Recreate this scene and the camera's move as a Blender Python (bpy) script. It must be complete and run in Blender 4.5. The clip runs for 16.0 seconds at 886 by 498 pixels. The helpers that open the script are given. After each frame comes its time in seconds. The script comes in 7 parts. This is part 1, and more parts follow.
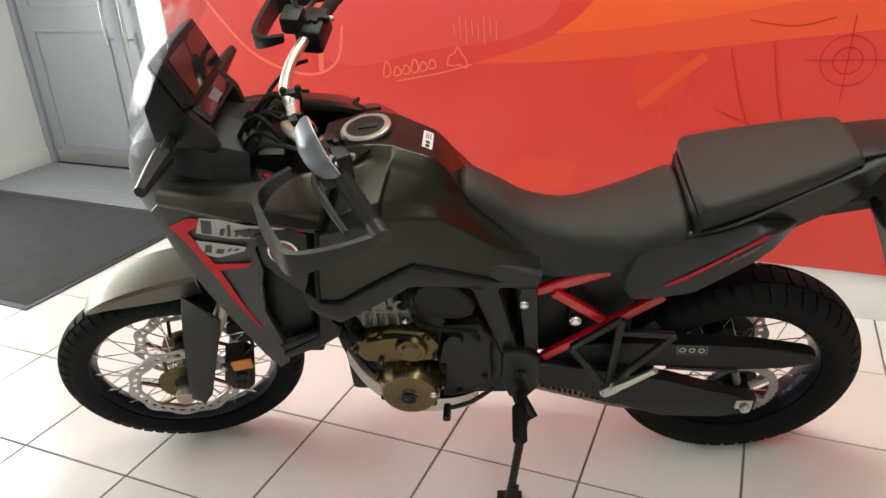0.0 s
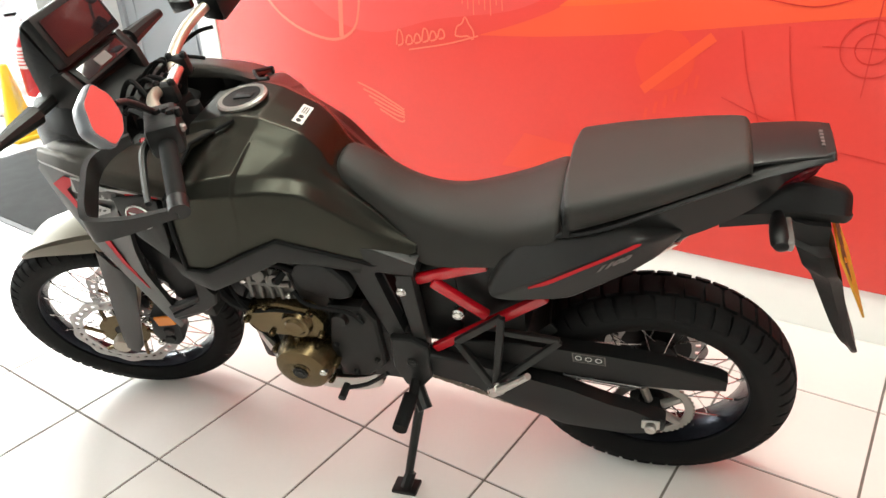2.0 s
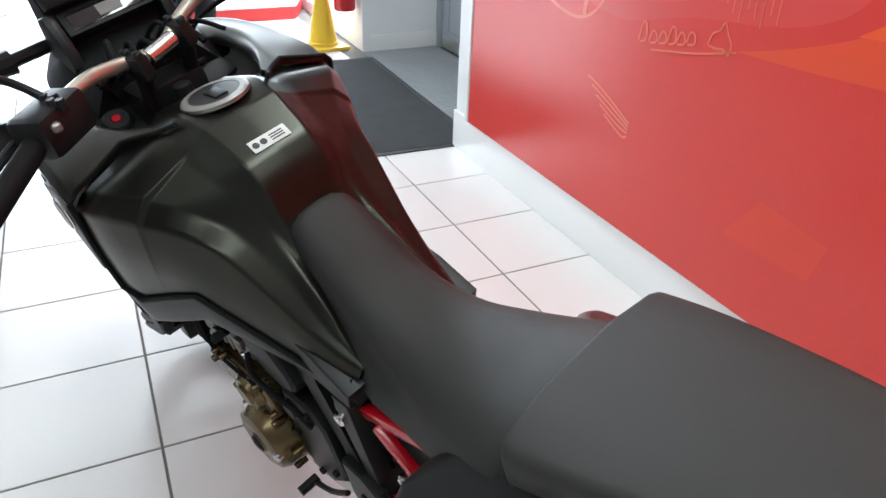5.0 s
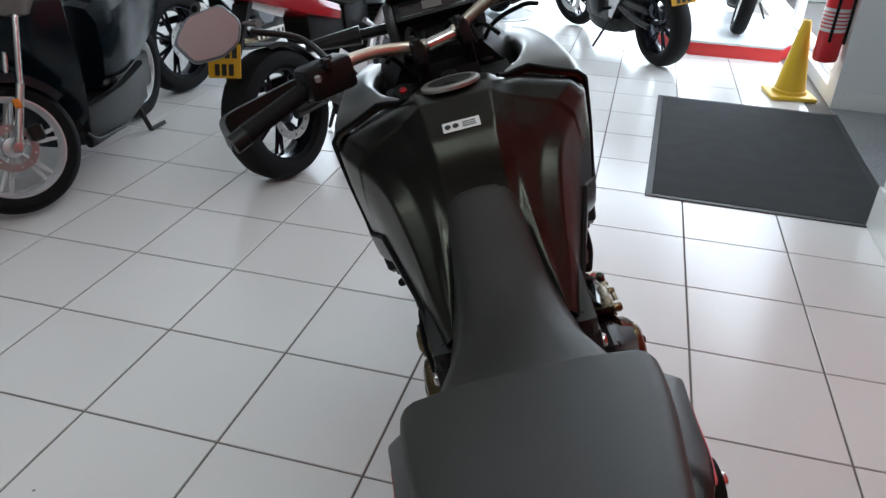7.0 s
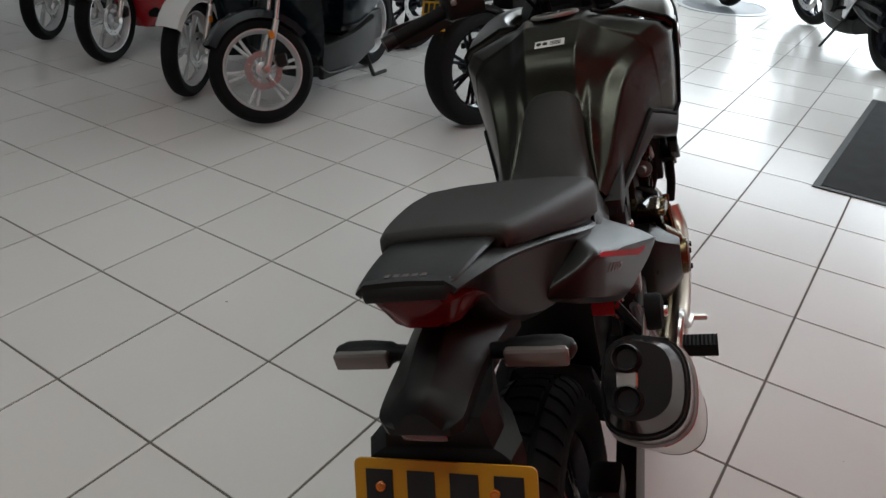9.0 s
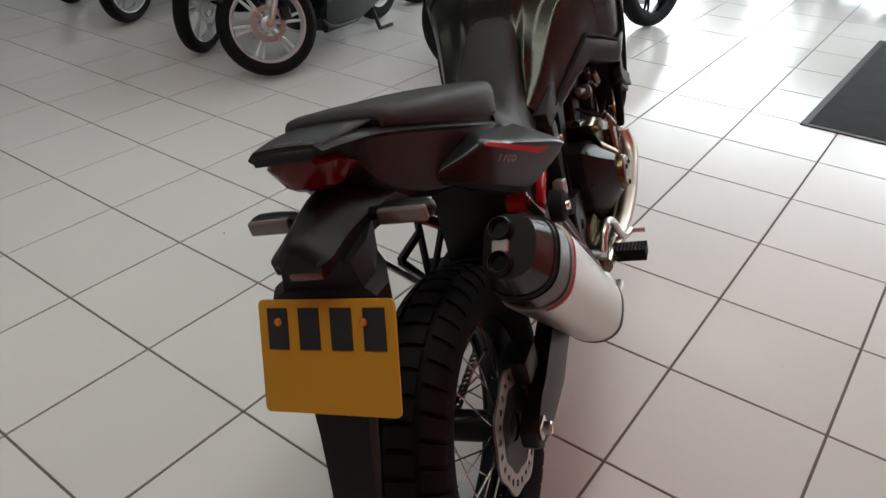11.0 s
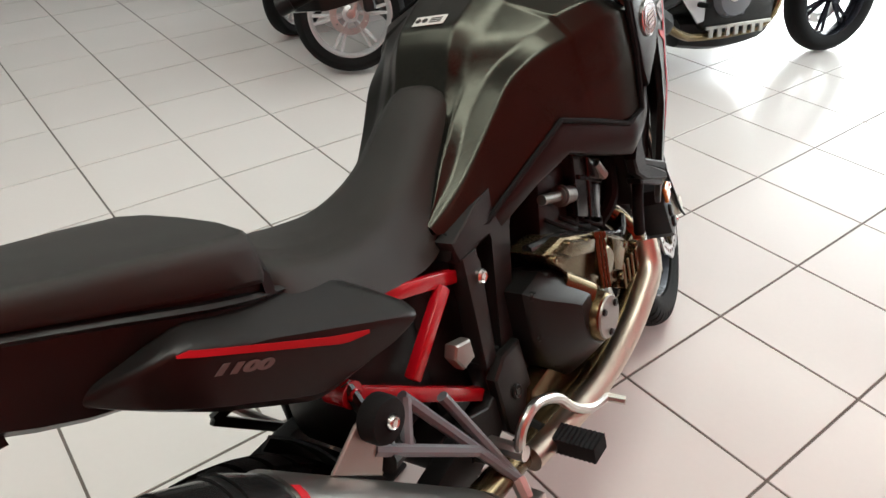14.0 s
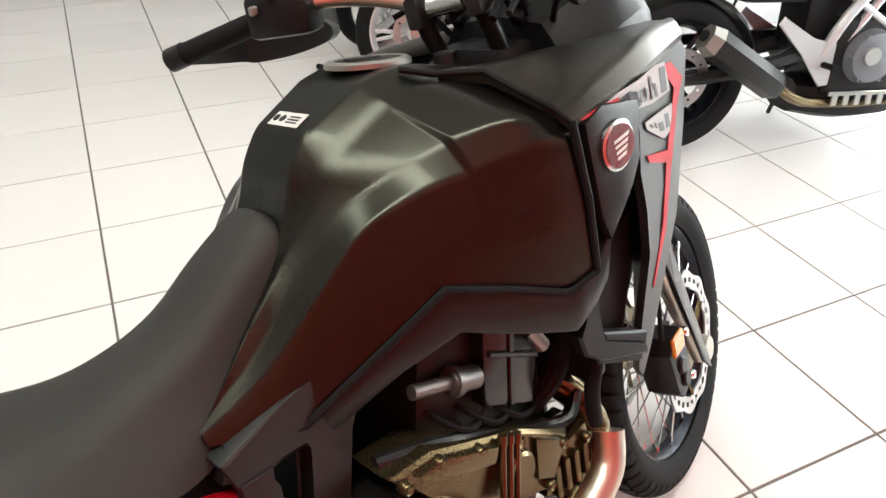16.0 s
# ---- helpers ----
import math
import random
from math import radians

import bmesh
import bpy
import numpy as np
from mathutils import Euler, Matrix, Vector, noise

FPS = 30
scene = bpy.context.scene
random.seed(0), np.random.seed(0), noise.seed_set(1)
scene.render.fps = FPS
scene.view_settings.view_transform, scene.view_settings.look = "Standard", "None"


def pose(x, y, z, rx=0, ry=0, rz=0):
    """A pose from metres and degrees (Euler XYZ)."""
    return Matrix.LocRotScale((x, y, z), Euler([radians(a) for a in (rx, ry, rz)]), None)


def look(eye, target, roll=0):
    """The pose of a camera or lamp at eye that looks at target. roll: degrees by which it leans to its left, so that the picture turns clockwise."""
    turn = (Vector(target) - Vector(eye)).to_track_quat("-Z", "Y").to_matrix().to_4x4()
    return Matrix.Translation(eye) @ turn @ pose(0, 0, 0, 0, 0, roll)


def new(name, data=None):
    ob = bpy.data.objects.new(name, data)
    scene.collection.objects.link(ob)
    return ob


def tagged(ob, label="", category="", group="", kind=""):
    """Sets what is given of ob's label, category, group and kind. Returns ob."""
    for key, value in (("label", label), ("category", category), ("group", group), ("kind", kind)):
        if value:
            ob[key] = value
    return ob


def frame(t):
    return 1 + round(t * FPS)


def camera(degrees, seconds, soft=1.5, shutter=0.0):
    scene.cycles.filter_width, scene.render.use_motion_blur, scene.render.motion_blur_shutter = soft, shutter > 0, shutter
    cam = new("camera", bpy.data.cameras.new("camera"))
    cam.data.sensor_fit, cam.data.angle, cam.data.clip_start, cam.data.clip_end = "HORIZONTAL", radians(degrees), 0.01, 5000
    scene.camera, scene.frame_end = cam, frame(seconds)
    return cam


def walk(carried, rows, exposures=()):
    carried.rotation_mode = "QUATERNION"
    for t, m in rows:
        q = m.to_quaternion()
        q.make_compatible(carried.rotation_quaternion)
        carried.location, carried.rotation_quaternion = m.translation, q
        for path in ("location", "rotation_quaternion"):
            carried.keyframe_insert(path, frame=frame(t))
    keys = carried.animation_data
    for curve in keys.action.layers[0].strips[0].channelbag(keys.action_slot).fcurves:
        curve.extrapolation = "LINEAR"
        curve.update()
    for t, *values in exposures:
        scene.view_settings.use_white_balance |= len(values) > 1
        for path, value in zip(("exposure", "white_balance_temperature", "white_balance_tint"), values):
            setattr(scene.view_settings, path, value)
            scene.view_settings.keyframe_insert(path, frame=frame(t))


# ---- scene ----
cam = camera(62.5, 16.0)

PATH = [
    (0, (1.209, -0.777, 1.481), (0.461, 0.891, 0.669), -3.2),
    (0.5, (1.313, -0.694, 1.49), (0.479, 0.934, 0.681), -3.6),
    (1, (1.472, -0.616, 1.484), (0.532, 0.953, 0.675), -1.9),
    (1.5, (1.625, -0.542, 1.477), (0.58, 0.936, 0.625), -2.7),
    (2, (1.693, -0.429, 1.459), (0.64, 1.029, 0.585), -3.0),
    (2.5, (1.751, -0.259, 1.452), (0.697, 1.171, 0.533), -2.8),
    (3, (1.79, -0.116, 1.445), (0.704, 1.275, 0.502), -2.4),
    (3.2, (1.815, -0.035, 1.439), (0.668, 1.3, 0.489), -1.5),
    (5.3, (1.587, 0.597, 1.464), (-0.072, 1.123, 0.478), 1.7),
    (5.5, (1.587, 0.706, 1.468), (-0.127, 1.028, 0.489), 1.4),
    (6, (1.57, 0.836, 1.468), (-0.173, 0.783, 0.489), 2.0),
    (6.5, (1.617, 0.886, 1.457), (-0.103, 0.569, 0.488), 1.6),
    (7, (1.749, 0.955, 1.469), (0.048, 0.531, 0.507), 2.2),
    (7.5, (1.84, 1.056, 1.487), (0.162, 0.527, 0.535), 2.8),
    (8, (1.897, 1.25, 1.471), (0.306, 0.5, 0.519), 4.3),
    (8.5, (1.971, 1.356, 1.467), (0.493, 0.408, 0.51), 2.0),
    (9, (2.064, 1.409, 1.454), (0.611, 0.464, 0.456), 2.7),
    (9.2, (2.112, 1.449, 1.441), (0.668, 0.498, 0.435), 2.7),
    (11.3, (2.117, 1.72, 1.44), (0.768, 0.722, 0.352), 0.3),
    (11.5, (2.065, 1.714, 1.444), (0.713, 0.727, 0.35), 0.4),
    (12, (1.937, 1.684, 1.45), (0.617, 0.662, 0.35), 0.7),
    (12.5, (1.755, 1.687, 1.438), (0.497, 0.59, 0.335), 1.1),
    (13, (1.583, 1.714, 1.446), (0.469, 0.475, 0.339), 0.5),
    (13.5, (1.448, 1.716, 1.442), (0.407, 0.427, 0.323), -0.1),
    (14, (1.29, 1.691, 1.441), (0.285, 0.397, 0.294), 0.4),
    (14.5, (1.151, 1.655, 1.441), (0.165, 0.356, 0.283), 0.6),
    (15, (0.97, 1.624, 1.437), (0.113, 0.243, 0.272), 1.3),
    (15.5, (0.809, 1.592, 1.44), (0.063, 0.145, 0.279), 2.2),
    (16, (0.724, 1.495, 1.437), (-0.004, 0.04, 0.275), 2.4),
]
walk(cam, [(t, look(e, g, r)) for t, e, g, r in PATH],
     exposures=[(0.0, 0.78, 6700, 10), (0.5, 1.24, 6700, 10), (1.0, 1.27, 6700, 10), (3.2, 1.25, 6700, 10), (5.4, 0.30, 5700, 10), (6.5, -0.34, 5700, 10), (7.5, -0.36, 5900, 10), (9.0, -0.68, 6150, 10), (11.5, -0.26, 6300, 10), (12.5, -0.12, 6350, 10), (13.5, 0.34, 6500, 10), (14.5, 0.38, 6450, 10), (16.0, 1.02, 6450, 10)])

# ---- daylight and lamps ----
world = bpy.data.worlds.new("daylight")
scene.world = world
world.use_nodes = True
wn = world.node_tree.nodes
sky = wn.new("ShaderNodeTexSky")
sky.sky_type = "NISHITA"
sky.sun_disc = False
sky.sun_elevation = radians(42)
sky.sun_rotation = radians(250)
world.node_tree.links.new(sky.outputs[0], wn["Background"].inputs[0])
wn["Background"].inputs[1].default_value = 0.12


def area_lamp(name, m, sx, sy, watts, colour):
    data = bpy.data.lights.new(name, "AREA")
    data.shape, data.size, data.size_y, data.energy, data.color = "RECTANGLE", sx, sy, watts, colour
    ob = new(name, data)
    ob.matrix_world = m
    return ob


sun = bpy.data.lights.new("sun", "SUN")
sun.energy, sun.angle, sun.color = 3.0, radians(0.5), (1.0, 0.95, 0.88)
sun_ob = new("sun", sun)
sun_ob.matrix_world = look((-14, 3.5, 11), (-5.5, 0.2, 0))
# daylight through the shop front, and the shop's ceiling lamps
area_lamp("window_light", look((-8.18, -0.8, 1.6), (0, -0.6, 0.6)), 6.2, 2.6, 390, (0.94, 1.0, 1.0))
area_lamp("side_window_light", look((-6.0, 2.34, 1.5), (-5.6, 0.0, 0.7)), 4.0, 2.4, 210, (0.94, 1.0, 1.0))
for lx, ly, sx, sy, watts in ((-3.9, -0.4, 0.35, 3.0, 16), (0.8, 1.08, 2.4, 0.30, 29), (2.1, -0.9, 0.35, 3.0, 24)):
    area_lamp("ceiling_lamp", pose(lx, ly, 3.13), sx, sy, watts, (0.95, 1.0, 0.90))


# ---- materials ----
def material(name, colour, rough=0.5, metal=0.0, scale=40.0, vary=0.12, bump=0.1, rvary=0.08, coat=0.0, fine=400.0, jitter=0.0, spec=0.5):
    """Principled surface with grain and stains at two scales, in object space."""
    m = bpy.data.materials.new(name)
    m.use_nodes = True
    n, l = m.node_tree.nodes, m.node_tree.links
    b = n["Principled BSDF"]
    tc = n.new("ShaderNodeTexCoord")
    big = n.new("ShaderNodeTexNoise")
    big.inputs["Scale"].default_value, big.inputs["Detail"].default_value = scale * 0.12, 5
    small = n.new("ShaderNodeTexNoise")
    small.inputs["Scale"].default_value, small.inputs["Detail"].default_value = fine, 3
    for t in (big, small):
        l.new(tc.outputs["Object"], t.inputs["Vector"])
    mixf = n.new("ShaderNodeMix")
    mixf.data_type = "FLOAT"
    mixf.inputs[0].default_value = 0.35
    l.new(big.outputs[0], mixf.inputs[2])
    l.new(small.outputs[0], mixf.inputs[3])
    ramp = n.new("ShaderNodeMix")
    ramp.data_type = "RGBA"
    lo = [c * (1 - vary) for c in colour]
    hi = [min(1, c * (1 + vary)) for c in colour]
    ramp.inputs[6].default_value, ramp.inputs[7].default_value = (*lo, 1), (*hi, 1)
    l.new(mixf.outputs[0], ramp.inputs[0])
    last = ramp.outputs[2]
    if jitter:
        info = n.new("ShaderNodeObjectInfo")
        hsv = n.new("ShaderNodeHueSaturation")
        mr = n.new("ShaderNodeMapRange")
        mr.inputs[3].default_value, mr.inputs[4].default_value = 1 - jitter, 1 + jitter
        l.new(info.outputs["Random"], mr.inputs[0])
        l.new(mr.outputs[0], hsv.inputs["Value"])
        l.new(last, hsv.inputs["Color"])
        last = hsv.outputs[0]
    l.new(last, b.inputs["Base Color"])
    rr = n.new("ShaderNodeMapRange")
    rr.inputs[3].default_value, rr.inputs[4].default_value = max(0.02, rough - rvary), min(1, rough + rvary)
    l.new(mixf.outputs[0], rr.inputs[0])
    l.new(rr.outputs[0], b.inputs["Roughness"])
    b.inputs["Metallic"].default_value = metal
    b.inputs["Specular IOR Level"].default_value = spec
    b.inputs["Coat Weight"].default_value = coat
    b.inputs["Coat Roughness"].default_value = 0.08
    if bump:
        bp = n.new("ShaderNodeBump")
        bp.inputs["Strength"].default_value, bp.inputs["Distance"].default_value = bump, 0.002
        l.new(small.outputs[0], bp.inputs["Height"])
        l.new(bp.outputs[0], b.inputs["Normal"])
    return m


def specked(m, colour, scale, size):
    """Sparse dirt specks of uneven size over a surface."""
    n, l = m.node_tree.nodes, m.node_tree.links
    b = n["Principled BSDF"]
    old = b.inputs["Base Color"].links[0].from_socket
    geo = n.new("ShaderNodeNewGeometry")
    cell = n.new("ShaderNodeTexVoronoi")
    cell.inputs["Scale"].default_value = scale
    l.new(geo.outputs["Position"], cell.inputs["Vector"])
    grime = n.new("ShaderNodeTexNoise")
    grime.inputs["Scale"].default_value, grime.inputs["Detail"].default_value = 1.7, 4
    l.new(geo.outputs["Position"], grime.inputs["Vector"])
    reach = n.new("ShaderNodeMapRange")
    reach.inputs[1].default_value, reach.inputs[2].default_value, reach.inputs[3].default_value, reach.inputs[4].default_value = 0.45, 0.72, 0.0, size
    l.new(grime.outputs[0], reach.inputs[0])
    less = n.new("ShaderNodeMath")
    less.operation = "LESS_THAN"
    l.new(cell.outputs["Distance"], less.inputs[0])
    l.new(reach.outputs[0], less.inputs[1])
    mix = n.new("ShaderNodeMix")
    mix.data_type = "RGBA"
    mix.inputs[7].default_value = (*colour, 1)
    l.new(less.outputs[0], mix.inputs[0])
    l.new(old, mix.inputs[6])
    l.new(mix.outputs[2], b.inputs["Base Color"])
    return m


def glass(name, tint=(0.96, 0.97, 0.97)):
    """A thin clear sheet: see-through, with a faint gloss."""
    m = bpy.data.materials.new(name)
    m.use_nodes = True
    n, l = m.node_tree.nodes, m.node_tree.links
    n.remove(n["Principled BSDF"])
    clear = n.new("ShaderNodeBsdfTransparent")
    clear.inputs[0].default_value = (*tint, 1)
    gloss = n.new("ShaderNodeBsdfGlossy")
    gloss.inputs["Roughness"].default_value = 0.03
    mix = n.new("ShaderNodeMixShader")
    mix.inputs[0].default_value = 0.06
    l.new(clear.outputs[0], mix.inputs[1])
    l.new(gloss.outputs[0], mix.inputs[2])
    l.new(mix.outputs[0], n["Material Output"].inputs[0])
    return m


M = {
    "tile": material("glazed floor tile", (0.74, 0.72, 0.695), 0.21, scale=14, vary=0.05, bump=0.03, rvary=0.06, fine=60, jitter=0.025),
    "grout": material("grey grout", (0.165, 0.148, 0.132), 0.9, vary=0.25),
    "white": material("white wall paint", (0.78, 0.78, 0.77), 0.6, scale=8, vary=0.03, fine=300),
    "dim": material("wall grey that cuts bounce light", (0.30, 0.30, 0.30), 0.7, scale=8, vary=0.05, fine=300),
    "skirt": material("white gloss skirting", (0.80, 0.79, 0.76), 0.32, scale=8, vary=0.03),
    "greydoor": material("grey painted door", (0.36, 0.38, 0.41), 0.4, scale=10, vary=0.05),
    "vinyl_floor": material("grey ribbed entrance floor", (0.30, 0.31, 0.32), 0.6, vary=0.12),
    "mat": material("charcoal entrance mat", (0.052, 0.054, 0.055), 0.95, scale=70, vary=0.35, bump=0.9, fine=420, spec=0.1),
    "matrim": material("black rubber border", (0.02, 0.02, 0.021), 0.6),
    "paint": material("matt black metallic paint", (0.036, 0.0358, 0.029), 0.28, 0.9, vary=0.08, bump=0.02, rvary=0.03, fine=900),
    # mudguard paint: the warm reflections off its top are put into the colour
    "gun": material("matt paint lightened for reflections", (0.125, 0.115, 0.092), 0.34, 0.75, vary=0.06, bump=0.02, rvary=0.03, fine=900),
    # shoulder panel and side fairing: one paint, the panel lightened for the window's reflection
    "panel": material("matt grey paint raised for window reflection", (0.050, 0.045, 0.037), 0.31, 0.9, vary=0.06, bump=0.02, rvary=0.03, fine=900),
    "fairing": material("matt grey side fairing", (0.022, 0.0215, 0.020), 0.42, 0.3, vary=0.06, bump=0.02, rvary=0.03, fine=900),
    "silver": material("silver painted alloy", (0.60, 0.61, 0.62), 0.26, 0.35, vary=0.04, bump=0.02),
    "plastic": material("grained black plastic", (0.007, 0.007, 0.0071), 0.42, vary=0.15, bump=0.2, fine=1200, spec=0.24),
    "plastic2": material("smooth dark grey plastic", (0.0125, 0.0124, 0.0121), 0.33, vary=0.1, bump=0.08, fine=900, spec=0.27),
    "seat": material("grained seat vinyl", (0.023, 0.0224, 0.0198), 0.47, scale=60, vary=0.14, bump=0.4, fine=1500, spec=0.30),
    "rubber": material("tyre rubber", (0.0072, 0.0072, 0.0074), 0.72, vary=0.3, bump=0.35, fine=500, spec=0.15),
    "black": material("satin black metal", (0.011, 0.011, 0.0112), 0.40, 0.1, vary=0.2, bump=0.08, spec=0.28),
    "rim": material("black anodised rim", (0.016, 0.018, 0.026), 0.25, 0.7, vary=0.1, bump=0.02),
    "alu": material("brushed aluminium", (0.62, 0.61, 0.58), 0.3, 1.0, vary=0.08, bump=0.06),
    "steel": material("polished steel", (0.66, 0.65, 0.63), 0.22, 1.0, vary=0.08, bump=0.03),
    "bar": material("champagne anodised handlebar", (0.62, 0.56, 0.46), 0.36, 0.9, vary=0.06, bump=0.03),
    "bronze": material("bronze painted engine cover", (0.13, 0.095, 0.048), 0.26, 0.9, vary=0.10, bump=0.025),
    "frame": material("satin black frame paint", (0.020, 0.0198, 0.0195), 0.42, 0.2, vary=0.15, bump=0.06, spec=0.35),
    "engine": material("dark cast engine metal", (0.012, 0.0118, 0.0114), 0.36, 0.3, vary=0.2, bump=0.2, fine=700, spec=0.35),
    "case": material("grey cast aluminium", (0.30, 0.29, 0.27), 0.42, 0.85, vary=0.15, bump=0.25, fine=600),
    "cast": material("dark cast aluminium", (0.17, 0.165, 0.155), 0.40, 0.85, vary=0.25, bump=0.3, fine=500),
    "fork": material("champagne fork slider", (0.42, 0.39, 0.33), 0.30, 0.9, vary=0.06, bump=0.02),
    "tinted": material("heat-tinted steel", (0.56, 0.49, 0.41), 0.34, 1.0, vary=0.14, bump=0.06),
    "gloss": material("glossy black moulding", (0.011, 0.011, 0.0112), 0.17, vary=0.1, bump=0.02),
    "badge_red": material("deep red enamel", (0.12, 0.003, 0.007), 0.2, vary=0.05, bump=0.0, coat=0.5),
    "red": material("red powder coat", (0.42, 0.004, 0.012), 0.24, vary=0.08, bump=0.04, coat=0.3),
    "redlens": material("red lamp lens", (0.12, 0.003, 0.007), 0.2, vary=0.1, bump=0.0, spec=0.3),
    "amber": material("amber reflector", (0.62, 0.20, 0.02), 0.2, vary=0.1, bump=0.05, coat=0.4),
    "clearlens": material("smoked clear lamp lens", (0.17, 0.158, 0.15), 0.12, 0.2, vary=0.15, bump=0.1, coat=0.6),
    "plate": material("yellow number plate", (0.54, 0.28, 0.004), 0.5, vary=0.06, bump=0.03),
    "ink": material("black print", (0.012, 0.012, 0.012), 0.45, vary=0.1, bump=0.0),
    "decal_white": material("silver white print", (0.62, 0.62, 0.60), 0.45, vary=0.05, bump=0.0),
    "decal_red": material("red print", (0.44, 0.008, 0.016), 0.5, vary=0.05, bump=0.0, spec=0.2),
    "shell": material("grey mirror shell", (0.10, 0.115, 0.13), 0.35, vary=0.08, bump=0.03),
    "disc": material("worn disc steel", (0.42, 0.41, 0.40), 0.36, 0.9, vary=0.1, bump=0.05),
    "graphic": material("silver grey print", (0.32, 0.32, 0.31), 0.5, 0.0, vary=0.08, bump=0.0),
    "decal_grey": material("grey print", (0.12, 0.105, 0.10), 0.45, vary=0.05, bump=0.0),
    "chain": material("oiled chain steel", (0.22, 0.20, 0.165), 0.4, 0.9, vary=0.3, bump=0.2),
    "glass": glass("clear windscreen"),
    "mirror": material("mirror glass", (0.85, 0.85, 0.85), 0.02, 1.0, vary=0.0, bump=0.0, rvary=0.0),
    "screen": material("dark display glass", (0.012, 0.010, 0.011), 0.07, vary=0.1, bump=0.0, coat=0.6),
    "cone": material("yellow plastic cone", (0.72, 0.46, 0.02), 0.4, vary=0.06, bump=0.05),
    "plinthtop": material("pale grey plinth top", (0.55, 0.57, 0.58), 0.35, vary=0.04),
    "plinthred": material("red plinth edge", (0.58, 0.03, 0.03), 0.4, vary=0.06),
    "extred": material("extinguisher red", (0.55, 0.015, 0.02), 0.3, vary=0.05, coat=0.3),
    "cherry": material("glossy red bodywork", (0.42, 0.01, 0.018), 0.18, vary=0.05, bump=0.0, coat=0.8),
    "teal": material("dark teal scooter paint", (0.005, 0.010, 0.014), 0.2, 0.1, vary=0.08, bump=0.0, coat=0.15, spec=0.25),
    "pearl": material("pearl white scooter paint", (0.66, 0.67, 0.66), 0.18, vary=0.03, bump=0.0, coat=0.8),
    # red base and rose print are paled to hold the window's glare
    "mural": material("glossy red printed panel", (0.60, 0.050, 0.040), 0.24, scale=5, vary=0.10, bump=0.01, rvary=0.03, fine=60),
    "mural_orange": material("orange print", (0.68, 0.078, 0.034), 0.22, scale=5, vary=0.08, bump=0.0),
    "mural_soft": material("soft orange-red print", (0.63, 0.056, 0.034), 0.22, scale=5, vary=0.08, bump=0.0),
    "mural_light": material("pale orange print", (0.74, 0.100, 0.030), 0.22, scale=5, vary=0.08, bump=0.0),
    "mural_rose": material("rose red print paled for glare", (0.62, 0.068, 0.060), 0.22, scale=4, vary=0.12, bump=0.0),
    "mural_pale": material("pale pink print", (0.74, 0.15, 0.095), 0.22, scale=6, vary=0.06, bump=0.0),
    "mural_dark": material("dark red print", (0.50, 0.030, 0.024), 0.22, scale=6, vary=0.06, bump=0.0),
    "street": material("pale street paving", (0.42, 0.41, 0.39), 0.85, scale=3, vary=0.15),
    "facade": material("pale rendered building", (0.60, 0.58, 0.54), 0.9, scale=2, vary=0.08),
    "midgrey": material("grey plastic panel", (0.13, 0.14, 0.155), 0.4, vary=0.08, bump=0.1),
}


specked(M["tile"], (0.30, 0.28, 0.26), 6.0, 0.035)
specked(M["mat"], (0.16, 0.16, 0.155), 22.0, 0.07)


# ---- mesh helpers ----
def finish(bm, mat, name, angle=32.0):
    bmesh.ops.recalc_face_normals(bm, faces=bm.faces)
    lim = radians(angle)
    for f in bm.faces:
        f.smooth = True
    for e in bm.edges:
        e.smooth = len(e.link_faces) == 2 and e.calc_face_angle(0) < lim
    me = bpy.data.meshes.new(name)
    bm.to_mesh(me)
    bm.free()
    for one in (mat if isinstance(mat, (list, tuple)) else [mat]):
        me.materials.append(M[one])
    return me


def part(name, bm, mat, parent, label="", angle=32.0):
    ob = new(name, finish(bm, mat, name, angle))
    if parent is not None:
        ob.parent = parent
    if label:
        ob["label"] = label
    return ob


def thing(name, m, label, category, group=""):
    ob = new(name)
    ob.empty_display_size = 0.1
    ob.matrix_world = m
    return tagged(ob, label, category, group)


def box(bm, lo, hi, bev=0.0, seg=1):
    r = bmesh.ops.create_cube(bm, size=1.0)
    vs = r["verts"]
    for v in vs:
        v.co = Vector([lo[i] + (v.co[i] + 0.5) * (hi[i] - lo[i]) for i in range(3)])
    if bev:
        es = list({e for v in vs for e in v.link_edges})
        bmesh.ops.bevel(bm, geom=es, offset=bev, segments=seg, affect="EDGES", profile=0.6)
    return bm


def boxed(lo, hi, bev=0.0, seg=1):
    return box(bmesh.new(), lo, hi, bev, seg)


def loft(bm, rings, closed=True, cap=True):
    rows = [[bm.verts.new(p) for p in ring] for ring in rings]
    n = len(rows[0])
    for a, b in zip(rows, rows[1:]):
        for i in range(n if closed else n - 1):
            j = (i + 1) % n
            bm.faces.new((a[i], a[j], b[j], b[i]))
    if cap and closed:
        bm.faces.new(rows[0][::-1])
        bm.faces.new(rows[-1])
    return bm


def blend(rings, n):
    """Catmull-Rom rings between the given ones, n steps a span."""
    out = []
    for i in range(len(rings) - 1):
        p = [rings[max(0, i - 1)], rings[i], rings[i + 1], rings[min(len(rings) - 1, i + 2)]]
        for s in range(n):
            t = s / n
            out.append([0.5 * ((2 * b) + (c - a) * t + (2 * a - 5 * b + 4 * c - d) * t * t + (3 * b - a - 3 * c + d) * t ** 3)
                        for a, b, c, d in zip(*[[Vector(q) for q in r] for r in p])])
    out.append([Vector(q) for q in rings[-1]])
    return out


